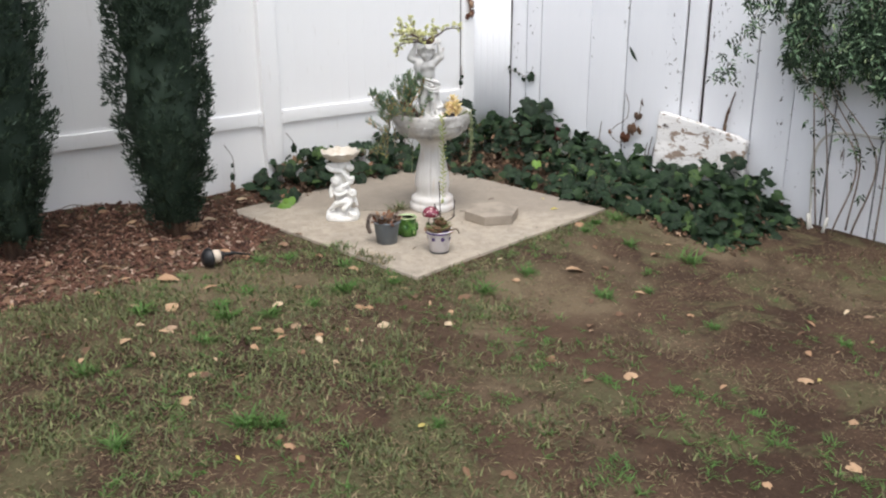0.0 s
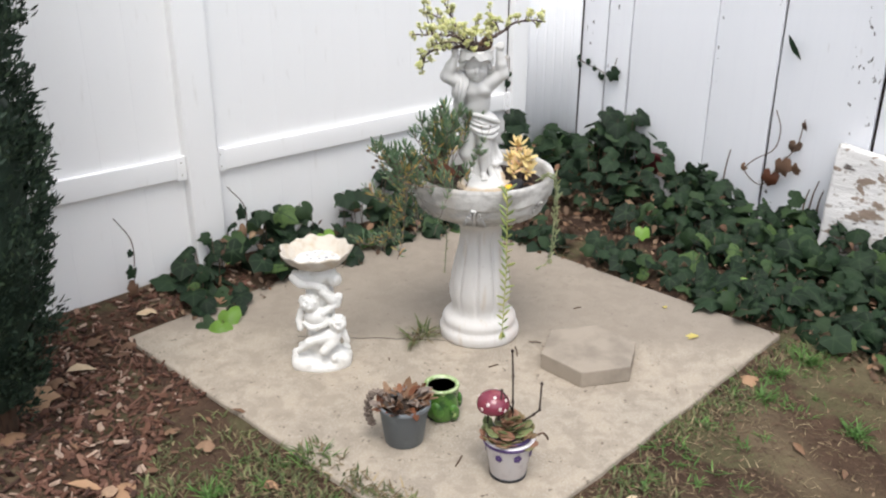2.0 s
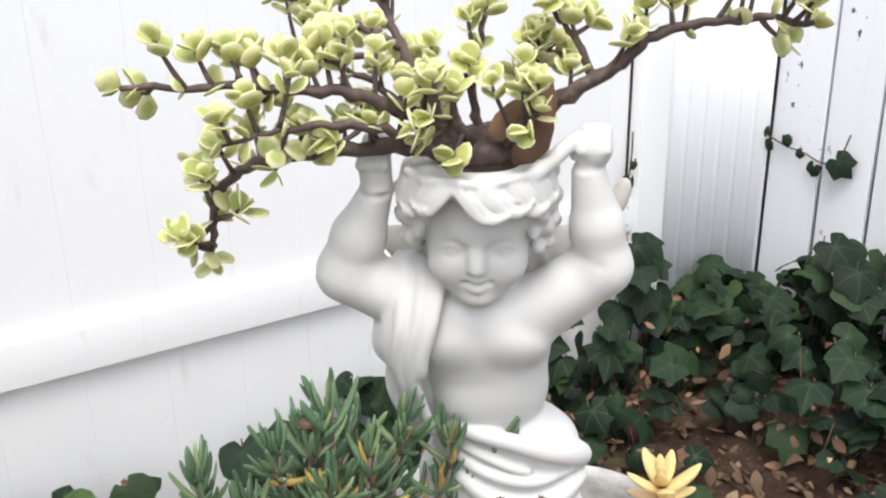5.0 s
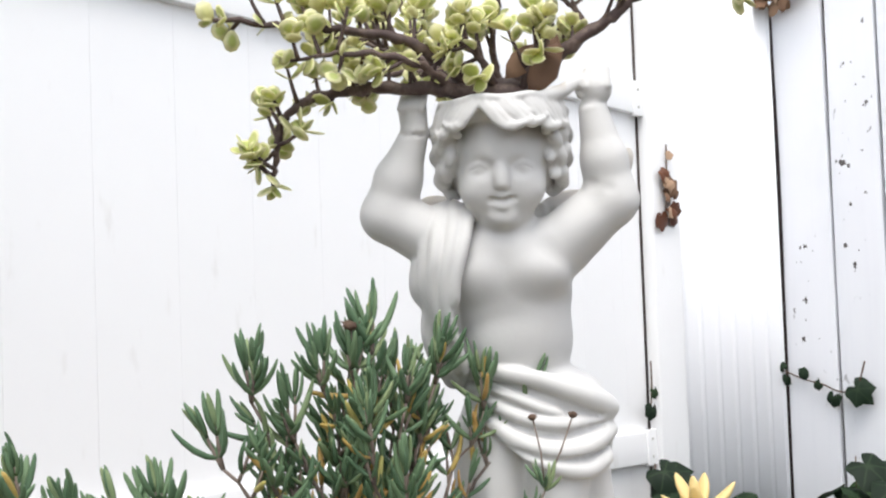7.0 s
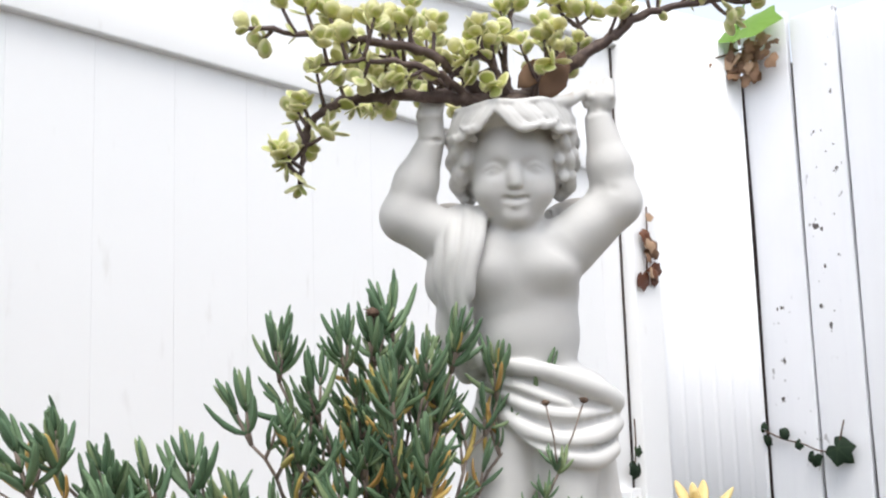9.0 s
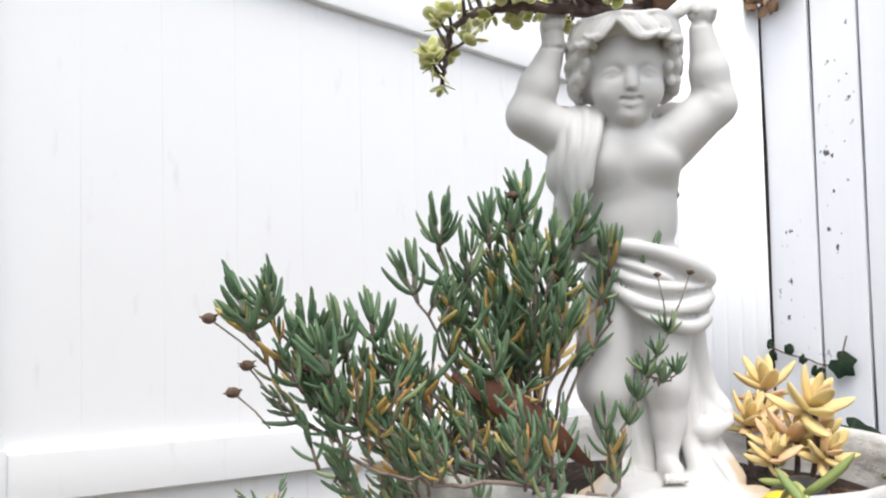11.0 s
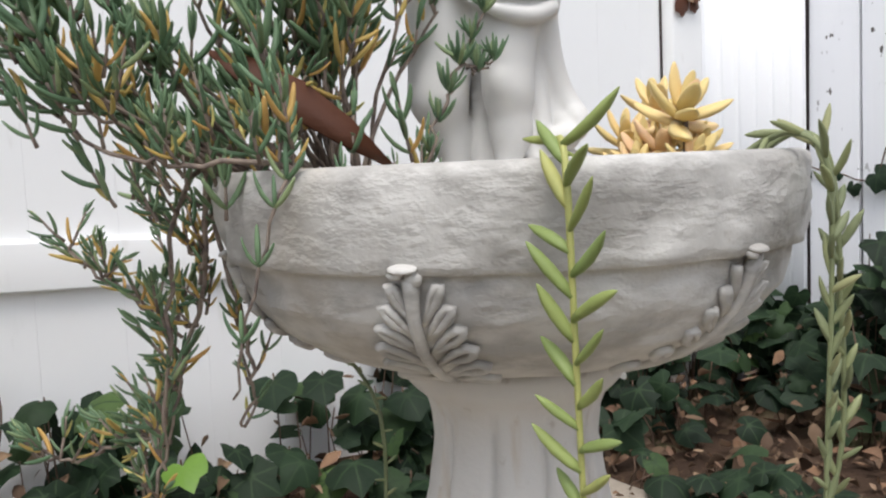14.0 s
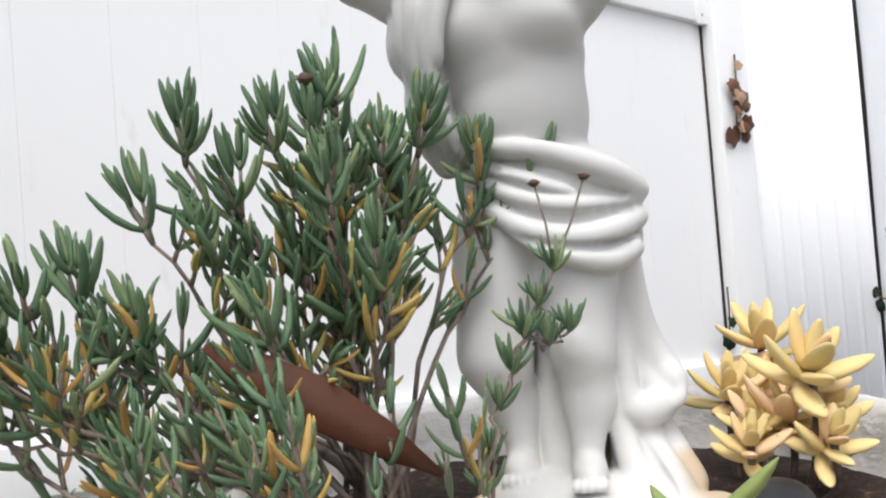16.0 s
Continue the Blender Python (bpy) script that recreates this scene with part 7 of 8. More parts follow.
def ivy_bed():
    rnd = random.Random(41)
    plant = thing("ivy", pose(1.9, 1.2, 0), "dense dark green ivy growing along the foot of fences", "ivy")
    shapes = [ivy_leaf(k) for k in range(9)]
    leaves = Foliage(plant, "leaf", shapes, IVY)
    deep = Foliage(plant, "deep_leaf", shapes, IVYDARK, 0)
    curled = [flat_leaf([(0, 0.03), (0.2, 0.22), (0.5, 0.34), (0.8, 0.20), (1, 0.02)], k, q) for k, q in ((0.9, 0.5), (-0.7, 0.6), (0.4, -0.6), (1.3, 0.2), (-0.3, 0.9))]
    dry = Foliage(plant, "dry_leaf", curled, DRY, 120)
    crumbs = Foliage(plant, "brown_leaf", curled, CRUMB, 60)
    stalks = []
    back = plant.matrix_basis.inverted()
    tries = 0
    while len(leaves.rows) + len(deep.rows) < 1650 and tries < 40000:
        tries += 1
        x, y = rnd.uniform(0.05, 2.37), rnd.uniform(-0.72, 1.75)
        h = ivy_height(x, y)
        if h <= 0:
            continue
        g = ground_z(x, y)
        u = rnd.random()
        if noise.noise((x * 4.5, y * 4.5, 7)) > 0.12 and rnd.random() < 0.88:
            continue
        if rnd.random() < 0.9 * math.exp(-((x - 1.70) ** 2 + (y - 1.22) ** 2) / 0.10) + 0.85 * math.exp(-((x - 1.58) ** 2 + (y - 0.80) ** 2) / 0.09):
            continue
        z = g + h * (0.25 + 0.80 * u) * rnd.uniform(0.75, 1.12)
        a = rnd.uniform(0, 6.28)
        tip = Vector((-0.4 + math.cos(a), -0.4 + math.sin(a), rnd.uniform(-0.95, 0.25)))
        up = Vector((-0.42 + rnd.uniform(-0.9, 0.9), -0.42 + rnd.uniform(-0.9, 0.9), 1.0))
        size = rnd.uniform(0.045, 0.100)
        p = Vector((min(x, 2.335), min(y, 1.715), z))
        near = (p - Vector((0.9, 0.9, 0.3))).length
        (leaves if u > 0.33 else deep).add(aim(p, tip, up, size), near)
        if len(stalks) < 500 and near < 1.15:
            stalks.append((p, Vector((x + rnd.uniform(-0.05, 0.05), min(1.73, y + rnd.uniform(-0.03, 0.05)), g))))
    for _ in range(5200):
        x, y = rnd.uniform(0.0, 2.36), rnd.uniform(-0.8, 1.74)
        if ivy_height(x, y) <= 0 and ivy_height(x + 0.06, y + 0.02) <= 0:
            continue
        g = ground_z(x, y)
        z = g + (0.012 if rnd.random() < 0.6 else rnd.uniform(0.03, 0.8) * max(0.03, ivy_height(x, y)))
        a = rnd.uniform(0, 6.28)
        (dry if rnd.random() < 0.30 else crumbs).add(aim((x, y, z), (math.cos(a), math.sin(a), rnd.uniform(-0.5, 0.6)), (rnd.uniform(-1, 1), rnd.uniform(-1, 1), 1), rnd.uniform(0.012, 0.040)), (Vector((x, y, z)) - Vector((0.9, 0.9, 0.1))).length)
    leaves.done()
    deep.done()
    dry.done()
    crumbs.done()
    bm = bmesh.new()
    for top, foot in stalks:
        tube(bm, [back @ foot, back @ ((top + foot) / 2 + Vector((rnd.uniform(-0.02, 0.02), rnd.uniform(-0.02, 0.02), 0.01))), back @ top], 0.0014, 4)
    tagged(part("stalk_mass", bm, BARK, plant), kind="stuff")
    # single leaves that stand out: tall ones by the corner and before the vinyl, and fresh pale ones
    singles = tuple((1.90 + 0.05 * math.sin(k * 2.4), 1.67 - 0.03 * math.cos(k * 1.7), 0.19 + 0.020 * k, 0.075 + 0.012 * (k % 3), 0) for k in range(11)) + tuple((2.22 + 0.05 * math.sin(k * 2.1), 1.30 + 0.07 * math.cos(k * 2.9), 0.26 + 0.013 * k, 0.080 + 0.012 * (k % 3), 0) for k in range(12))
    singles += ((0.83, 1.67, 0.25, 0.085, 0), (0.92, 1.66, 0.24, 0.080, 0), (0.62, 1.68, 0.25, 0.075, 0), (0.46, 1.69, 0.27, 0.065, 0), (0.30, 1.70, 0.17, 0.075, 1), (0.62, 1.55, 0.17, 0.070, 1),
                                (0.065, 1.395, 0.055, 0.08, 1), (0.11, 1.44, 0.07, 0.08, 1), (1.43, 0.32, 0.09, 0.07, 1), (1.50, 0.28, 0.10, 0.07, 1), (1.55, 0.72, 0.16, 0.06, 1), (1.05, 1.60, 0.20, 0.085, 0),
                                (0.16, 1.47, 0.06, 0.07, 0), (0.02, 1.46, 0.05, 0.07, 0), (0.22, 1.52, 0.07, 0.08, 0), (0.10, 1.55, 0.08, 0.07, 0))
    for x, y, z, size, kind in singles:
        ob = part("leaf", leaf_mesh("leaf", ivy_leaf(rnd.randrange(99)), LIME if kind else IVYDARK), IVY, plant, "fresh bright green leaf" if kind else "")
        ob.matrix_basis = back @ aim((x, y, z), (rnd.uniform(-0.8, 0.2), rnd.uniform(-1, -0.2), -0.35), (-0.5, -0.6, 0.8), size)
        bm = bmesh.new()
        tube(bm, [back @ Vector((x + 0.02, min(1.73, y + 0.03), ground_z(x, y))), back @ Vector((x + 0.01, y + 0.01, z * 0.6)), back @ Vector((x, y, z))], 0.0016, 5)
        part("leaf_stalk", bm, BARK, plant)


ivy_bed()


def wall_ivy(name, label, line, leaves, r=0.0022, bark=None):
    """A strand that clings to a fence: (place, way, size, material) for each leaf."""
    pts = curve_points(line, 5)
    strand = thing(name, Matrix.Translation(pts[0]), label, "ivy")
    back = strand.matrix_basis.inverted()
    bm = bmesh.new()
    tube(bm, [back @ p for p in pts], r, 6)
    part("stem", bm, bark or BARK, strand)
    for k, (p, way, up, size, material) in enumerate(leaves):
        ob = part("leaf", leaf_mesh("leaf", ivy_leaf(k + 50), material), material, strand)
        ob.matrix_basis = back @ aim(p, way, up, size)
    return strand


def fence_strands():
    rnd = random.Random(6)
    x = WX - 0.012
    wall_ivy("ivy_strand", "thin ivy strand with one large leaf clinging to boards", [(x, 1.655, 0.565), (x, 1.60, 0.545), (x, 1.545, 0.535), (x, 1.50, 0.520), (x, 1.455, 0.530), (x, 1.43, 0.60)],
             [((x - 0.006, 1.465, 0.545), (-0.1, -0.6, -0.5), (-1, -0.2, 0.2), 0.072, IVYDARK), ((x - 0.006, 1.51, 0.515), (0, 0.3, -1), (-1, 0, 0.2), 0.040, IVYDARK),
              ((x - 0.006, 1.545, 0.540), (0, 0.8, -0.5), (-1, 0, 0.2), 0.030, IVYDARK), ((x - 0.006, 1.585, 0.555), (0, 0.5, 0.3), (-1, 0, 0.2), 0.030, IVYDARK),
              ((x - 0.006, 1.60, 0.548), (0, -0.5, 0.6), (-1, 0, 0.2), 0.026, IVYDARK), ((x - 0.006, 1.650, 0.565), (0, 0.6, 0.6), (-1, 0, 0.2), 0.030, IVYDARK), ((x - 0.006, 1.642, 0.552), (0, 0.3, -0.8), (-1, 0, 0.2), 0.030, IVYDARK)])
    dead = []
    for k in range(44):
        y, z = 1.63 + rnd.gauss(0, 0.055), 1.600 + rnd.gauss(0, 0.030)
        dead.append(((x - 0.012 - rnd.random() * 0.03, y, z), (rnd.uniform(-0.4, 0.2), rnd.uniform(-1, 1), rnd.uniform(-1, 0.2)), (-1, rnd.uniform(-0.6, 0.6), rnd.uniform(-0.3, 0.6)), rnd.uniform(0.022, 0.044), DRY))
    for y, z in ((1.80, 1.565), (1.775, 1.578), (1.75, 1.585), (1.715, 1.590)):
        dead.append(((x - 0.02 - 1.2 * (y - 1.66), y - 0.02, z), (-0.2, 0.4, -0.8), (-1, 0, 0.3), 0.035, DRY))
    wall_ivy("dead_ivy", "clump of shrivelled brown ivy leaves hanging on the fence", [(x - 0.17, 1.76, 1.575), (x - 0.07, 1.69, 1.600), (x - 0.01, 1.63, 1.625), (x - 0.01, 1.56, 1.63)], dead)
    fresh = thing("vine_leaf", pose(x - 0.03, 1.57, 1.655), "large bright green lobed vine leaf by fence top", "leaf")
    for k, (way, size, dy) in enumerate((((-0.15, -0.9, -0.05), 0.145, 0.06), ((-0.1, 0.8, -0.05), 0.09, 0.04))):
        ob = part("leaf_blade", leaf_mesh("leaf_blade", ivy_leaf(300 + k), LIME), LIME, fresh)
        ob.matrix_basis = aim((0, dy, 0.02), way, (-0.8, 0.1, 0.7), size)
    bm = bmesh.new()
    tube(bm, [(0.03, 0.05, 0.10), (0.0, 0.055, 0.04), (0, 0.06, 0.015)], 0.003, 6)
    part("stalk", bm, LIME, fresh)
    brown = []
    for k in range(15):
        z = 1.06 + rnd.gauss(0, 0.045)
        brown.append(((2.005 + rnd.gauss(0, 0.010), 1.728 - rnd.random() * 0.012, z), (rnd.uniform(-1, 1), -0.2, rnd.uniform(-1, 0.6)), (rnd.uniform(-0.4, 0.4), -1, 0.2), rnd.uniform(0.024, 0.042), DRY if k % 4 else RUST))
    brown += [((1.975, 1.725, 0.99), (0.1, 0, -1), (0, -1, 0.1), 0.052, RUST), ((2.02, 1.725, 0.985), (0.3, 0, -1), (0, -1, 0.1), 0.036, RUST)]
    wall_ivy("dead_ivy", "shrivelled brown leaves stuck to the fence post", [(2.012, 1.731, 1.16), (2.006, 1.730, 1.06), (1.998, 1.731, 0.98)], brown)
    wall_ivy("ivy_strand", "bare stem with two small leaves on white vinyl", [(1.94, 1.750, 0.62), (1.938, 1.748, 0.56), (1.930, 1.748, 0.50)],
             [((1.937, 1.742, 0.555), (0.2, -0.1, -1), (0, -1, 0.2), 0.030, IVYDARK), ((1.932, 1.742, 0.515), (-0.2, -0.1, -1), (0, -1, 0.2), 0.042, IVYDARK)])
    low_leaves = [((x - 0.030, 0.540, 0.305), (-0.2, -0.3, -1), (-1, 0.3, 0.3), 0.085, DRY), ((x - 0.030, 0.575, 0.235), (-0.1, 0.2, -1), (-1, -0.2, 0.2), 0.075, RUST), ((x - 0.020, 0.500, 0.285), (0, -0.5, -1), (-1, 0.6, 0.1), 0.060, DRY),
                  ((x - 0.015, 0.483, 0.470), (0, -0.2, -1), (-1, 0.8, 0.2), 0.040, BARK), ((x - 0.015, 0.494, 0.380), (0, 0.2, -1), (-1, -0.5, 0.2), 0.055, BARK), ((x - 0.03, 0.70, 0.235), (0, 0.6, -0.6), (-1, 0.2, 0.2), 0.035, DRY)]
    wall_ivy("dead_ivy", "withered ivy stems with curled brown leaves low on the boards", [(x - 0.02, 0.60, 0.50), (x - 0.015, 0.572, 0.42), (x - 0.02, 0.585, 0.33), (x - 0.03, 0.66, 0.27), (x - 0.03, 0.70, 0.21), (x - 0.02, 0.62, 0.16), (x - 0.02, 0.55, 0.27), (x - 0.02, 0.49, 0.36), (x - 0.012, 0.475, 0.48)], low_leaves, 0.0024)
    for y0, z0, y1, z1 in ((0.800, 0.12, 0.783, 0.285), (0.395, 0.10, 0.371, 0.235), (0.36, 0.10, 0.345, 0.20), (0.42, 0.08, 0.405, 0.19)):
        bm = bmesh.new()
        tube(bm, curve_points([(x - 0.02, y0, z0), (x - 0.015, (y0 + y1) / 2 + 0.006, (z0 + z1) / 2), (x - 0.02, y1, z1)], 4), [0.0040 - 0.0002 * i for i in range(9)], 6)
        tagged(part("dead_twig", bm, BARK), "short dark dead twig standing against the boards", "twig", "dead twigs by the fence")
    bm = leaf_mesh("hanging_leaf", flat_leaf([(0, 0.02), (0.3, 0.10), (0.6, 0.12), (1, 0.01)], 0.5, 0.1), IVYDARK)
    ob = part("hanging_leaf", bm, IVYDARK)
    ob.matrix_basis = aim((x - 0.008, 0.600, 0.815), (-0.05, -0.55, -0.85), (-1, 0.2, 0.1), 0.115)
    tagged(ob, "narrow dark green leaf poking out between boards", "leaf")
    # dry stalks before the vinyl fence
    for x0, lean, leafs in ((0.345, 0.04, ((0.30, 0.062), (0.22, 0.05))), (-0.10, 0.03, ((0.20, 0.05), (0.14, 0.05), (0.26, 0.03)))):
        wall_ivy("dry_stalk", "thin dead stalk with curled dark leaves against the vinyl fence", [(x0, 1.70, 0.04), (x0 + lean, 1.71, 0.16), (x0 + lean * 1.4, 1.72, 0.28), (x0 - 0.005, 1.73, 0.375)],
                 [((x0 + lean, 1.70, z), (-0.6, -0.4, -0.6), (0.5, -1, 0.3), s, DRY if k % 2 else IVYDARK) for k, (z, s) in enumerate(leafs)], 0.0018)
    # ivy seedlings beside the trees
    wall_ivy("ivy_strand", "small ivy sprouts at the foot of the vinyl fence", [(-1.25, 1.66, 0.05), (-1.20, 1.68, 0.16), (-1.08, 1.69, 0.22), (-0.98, 1.69, 0.20)],
             [((-1.25 + 0.045 * k, 1.65 + 0.02 * (k % 2), 0.10 + 0.12 * rnd.random()), (rnd.uniform(-1, 1), -0.6, -0.2), (0.2, -0.8, 0.6), 0.055, IVYDARK) for k in range(8)])
    bm = bmesh.new()
    tube(bm, curve_points([(WX - 0.03, -0.150, 0.26), (WX - 0.02, -0.135, 0.40), (WX - 0.02, -0.160, 0.50), (WX - 0.016, -0.185, 0.60)], 5), [0.012, 0.011, 0.010, 0.010, 0.009, 0.009, 0.009, 0.008, 0.008, 0.007, 0.007, 0.006, 0.006, 0.005, 0.004, 0.003], 7)
    for v in bm.verts:
        v.co += 0.010 * Vector((0, noise.noise(v.co * 60), noise.noise(v.co * 50)))
    tagged(part("dead_branch", bm, BARK), "dark rotten branch stub leaning on the fence", "branch")


fence_strands()


def red_sheet():
    """A torn strip of red plastic that sticks up out of the ivy."""
    bm = bmesh.new()
    grid = []
    for i in range(13):
        t = i / 12
        top = 0.205 + 0.014 * noise.noise((t * 4, 2, 0)) - 0.02 * abs(t - 0.6)
        grid.append([bm.verts.new((2.315 + 0.010 * math.sin(7 * t) + 0.004 * k, 1.255 - 0.155 * t, top - 0.022 * k)) for k in range(6)])
    for a, b in zip(grid, grid[1:]):
        for k in range(5):
            bm.faces.new((a[k], b[k], b[k + 1], a[k + 1]))
    ob = part("plastic_strip", bm, REDCLOTH)
    ob.modifiers.new("thickness", "SOLIDIFY").thickness = 0.002
    tagged(ob, "torn dark red plastic strip standing in the ivy", "plastic strip")


red_sheet()


def climbing_vine():
    """A loose climber on the wooden fence, densest at the top."""
    rnd = random.Random(17)
    plant = thing("climbing_vine", pose(WX - 0.06, -0.9, -0.1), "loose grey-green climbing vine hanging over the wooden fence", "vine")
    back = plant.matrix_basis.inverted()
    shape = flat_leaf([(0, 0.02), (0.25, 0.17), (0.6, 0.14), (1, 0.01)], 0.3, 0.4)
    leaves = Foliage(plant, "leaf", [shape], IVYDARK)
    pale = Foliage(plant, "pale_leaf", [shape], FINGER, 60)
    lines = []
    for k in range(26):
        y0 = rnd.uniform(-1.9, -0.75)
        y1 = y0 + rnd.uniform(-0.1, 0.55)
        top = rnd.uniform(0.95, 1.55)
        x = WX - rnd.uniform(0.03, 0.14)
        lines.append([(x, y0, -0.12), (x - 0.03, y0 + 0.10 * rnd.uniform(-1, 1), 0.35), (x - 0.02, (y0 + y1) / 2, 0.75), (x, y1, top), (x - 0.08, y1 + rnd.uniform(-0.1, 0.28), top - rnd.uniform(0.1, 0.5))])
    for line in lines:
        pts = curve_points(line, 7)
        bm = bmesh.new()
        n = len(pts) - 1
        tube(bm, [back @ p for p in pts], [0.006 - 0.0045 * i / n for i in range(n + 1)], 5)
        part("stem", bm, GREYSTEM, plant)
        for i in range(4, len(pts)):
            full = 6 if pts[i].z > 0.72 else (1 if rnd.random() < 0.5 else 0)
            for _ in range(full):
                a = rnd.uniform(0, 6.28)
                mid = pts[i] + 0.05 * Vector((rnd.uniform(-1, 0.3), rnd.uniform(-1, 1), rnd.uniform(-1, 1)))
                way = Vector((rnd.uniform(-1, 0.2), math.cos(a), rnd.uniform(-1, 0.3))).normalized()
                for q in range(5):
                    out = way * 0.5 + Vector((0, -way.z, way.y)) * (1 if q % 2 else -1) * (q < 4)
                    (leaves if rnd.random() < 0.75 else pale).add(aim(mid + way * 0.012 * q, out, (-1, 0, 0.6), rnd.uniform(0.022, 0.042)), mid.y * -1)
    leaves.done()
    pale.done()
    pipe = bmesh.new()
    tube(pipe, curve_points([(WX - 0.05, -1.9, 0.46), (WX - 0.05, -1.2, 0.45), (WX - 0.05, -0.86, 0.445), (WX - 0.055, -0.76, 0.38), (WX - 0.06, -0.735, 0.25), (WX - 0.06, -0.75, 0.05), (WX - 0.08, -0.78, -0.12), (WX - 0.10, -0.84, -0.15)], 6), 0.008, 8)
    tagged(part("garden_hose", pipe, PIPE), "pale looped garden hose hanging against the fence", "hose")
    for y, lean in ((-0.79, 0.02), (-0.87, -0.015)):
        bm = bmesh.new()
        g = ground_z(WX - 0.13, y)
        tube(bm, [(WX - 0.13, y, g - 0.02), (WX - 0.12, y + lean, g + 0.09)], 0.011, 8)
        tagged(part("stake", bm, PIPE), "short weathered pale plastic stake in soil", "stake", "white stakes")


climbing_vine()


# ---- columnar cypresses ----
def cypress(x, y, height, radius, seed):
    rnd = random.Random(seed)
    g = ground_z(x, y)
    tree = thing("cypress_tree", pose(x, y, g), "tall narrow dark green cypress rising from bark mulch", "tree", "cypress trees")
    bm = bmesh.new()
    tube(bm, [(0, 0, -0.05), (0.005, 0, 0.3), (0, 0.01, 1.0), (0, 0, height * 0.9)], [0.045, 0.038, 0.028, 0.006], 10)
    for a in (0.3, 2.2, 4.1):
        tube(bm, [(0.03 * math.cos(a), 0.03 * math.sin(a), -0.02), (0.05 * math.cos(a), 0.05 * math.sin(a), 0.12), (0.08 * math.cos(a), 0.08 * math.sin(a), 0.35)], [0.02, 0.014, 0.008], 7)
    part("trunk", bm, BARK, tree)
    inner = []
    for k in range(40):
        z = 0.10 + k / 39 * (height - 0.3)
        inner.append((0.74 * radius * (0.42 + 0.58 * min(1, z / 0.60)) * (1 - max(0, (z - height * 0.6) / (height * 0.4)) ** 2 * 0.95), z))
    part("inner_twig", lathe(inner, 30, lambda a, r, z: 0.40 * r * noise.noise((math.cos(a) * 2.4, math.sin(a) * 2.4 + seed, z * 7))), CYPRESS, tree)
    shape = flat_leaf([(0, 0.05), (0.3, 0.17), (0.65, 0.15), (1, 0.02)], 0.5, -0.1)
    rows = []
    for k in range(1900):
        z = 0.08 + rnd.random() ** 0.9 * (height - 0.1)
        base = radius * (0.40 + 0.60 * min(1, z / 0.55)) * (1 - max(0, (z - height * 0.6) / (height * 0.4)) ** 2 * 0.95)
        a = rnd.uniform(0, 2 * math.pi)
        lump = 1 + 0.30 * noise.noise((math.cos(a) * 1.7 + seed, math.sin(a) * 1.7, z * 3.2)) + 0.14 * noise.noise((math.cos(a) * 4, math.sin(a) * 4 + seed, z * 9))
        r = base * lump * (1 - 0.22 * rnd.random() ** 1.6)
        p = Vector((r * math.cos(a), r * math.sin(a), z))
        way = Vector((math.cos(a), math.sin(a), rnd.uniform(0.5, 1.6))).normalized()
        size = rnd.uniform(0.6, 1.25)
        for q in range(24):
            t = rnd.random()
            spread = 0.020 * size * (1.1 - 0.7 * t)
            m = p + way * (0.055 * size * (t - 0.4)) + spread * Vector((rnd.gauss(0, 0.7), rnd.gauss(0, 0.7), rnd.gauss(0, 0.7)))
            out = way + 0.75 * Vector((rnd.uniform(-1, 1), rnd.uniform(-1, 1), rnd.uniform(-0.6, 1)))
            rows.append((*shape, aim(m, out, (math.cos(a), math.sin(a), rnd.uniform(-0.3, 0.5)), rnd.uniform(0.012, 0.027), rnd.uniform(-0.8, 0.8))))
    tagged(part("crown", joined("crown", rows, CYPRESS), CYPRESS, tree), kind="stuff")
    return tree


cypress(-0.72, 1.250, 2.35, 0.215, 3)
cypress(-1.49, 1.350, 2.45, 0.235, 9)

# ---- bark mulch, grass, fallen leaves ----
def mulch_at(x, y):
    edge = 0.76 + 0.05 * noise.noise((x * 2.5, 0, 9)) + 0.30 * max(0, min(1, (x + 0.62) / 0.3))
    return -2.9 < x < 0.32 and edge < y < 1.75 and not (x > -0.19 and y < 1.56)


def mulch():
    rnd = random.Random(55)
    rows = []
    verts = np.array([(-0.5, -0.5, 0), (0.5, -0.42, 0.05), (0.46, 0.5, 0), (-0.42, 0.40, 0.06), (-0.44, -0.4, 1), (0.40, -0.45, 0.85), (0.5, 0.38, 1), (-0.5, 0.45, 0.9)])
    faces = [(3, 2, 1, 0), (4, 5, 6, 7), (0, 1, 5, 4), (1, 2, 6, 5), (2, 3, 7, 6), (3, 0, 4, 7)]
    rim = np.zeros(8)
    while len(rows) < 11500:
        x, y = rnd.uniform(-2.9, 0.32), rnd.uniform(0.6, 1.75)
        if not mulch_at(x, y):
            continue
        m = pose(x, y, ground_z(x, y) + rnd.uniform(-0.003, 0.014), rnd.gauss(0, 26), rnd.gauss(0, 26), rnd.uniform(0, 360)) @ Matrix.Diagonal((0.007 + 0.045 * rnd.random() ** 2.2, 0.0035 + 0.016 * rnd.random() ** 2.0, rnd.uniform(0.002, 0.008), 1))
        rows.append((verts, faces, rim, m))
    me = joined("bark_mulch", rows, CHIPS)
    me.polygons.foreach_set("use_smooth", np.zeros(len(me.polygons), dtype=bool))
    tagged(part("bark_mulch", me, CHIPS), "reddish-brown bark chip mulch around the trees", "mulch", kind="stuff")


mulch()


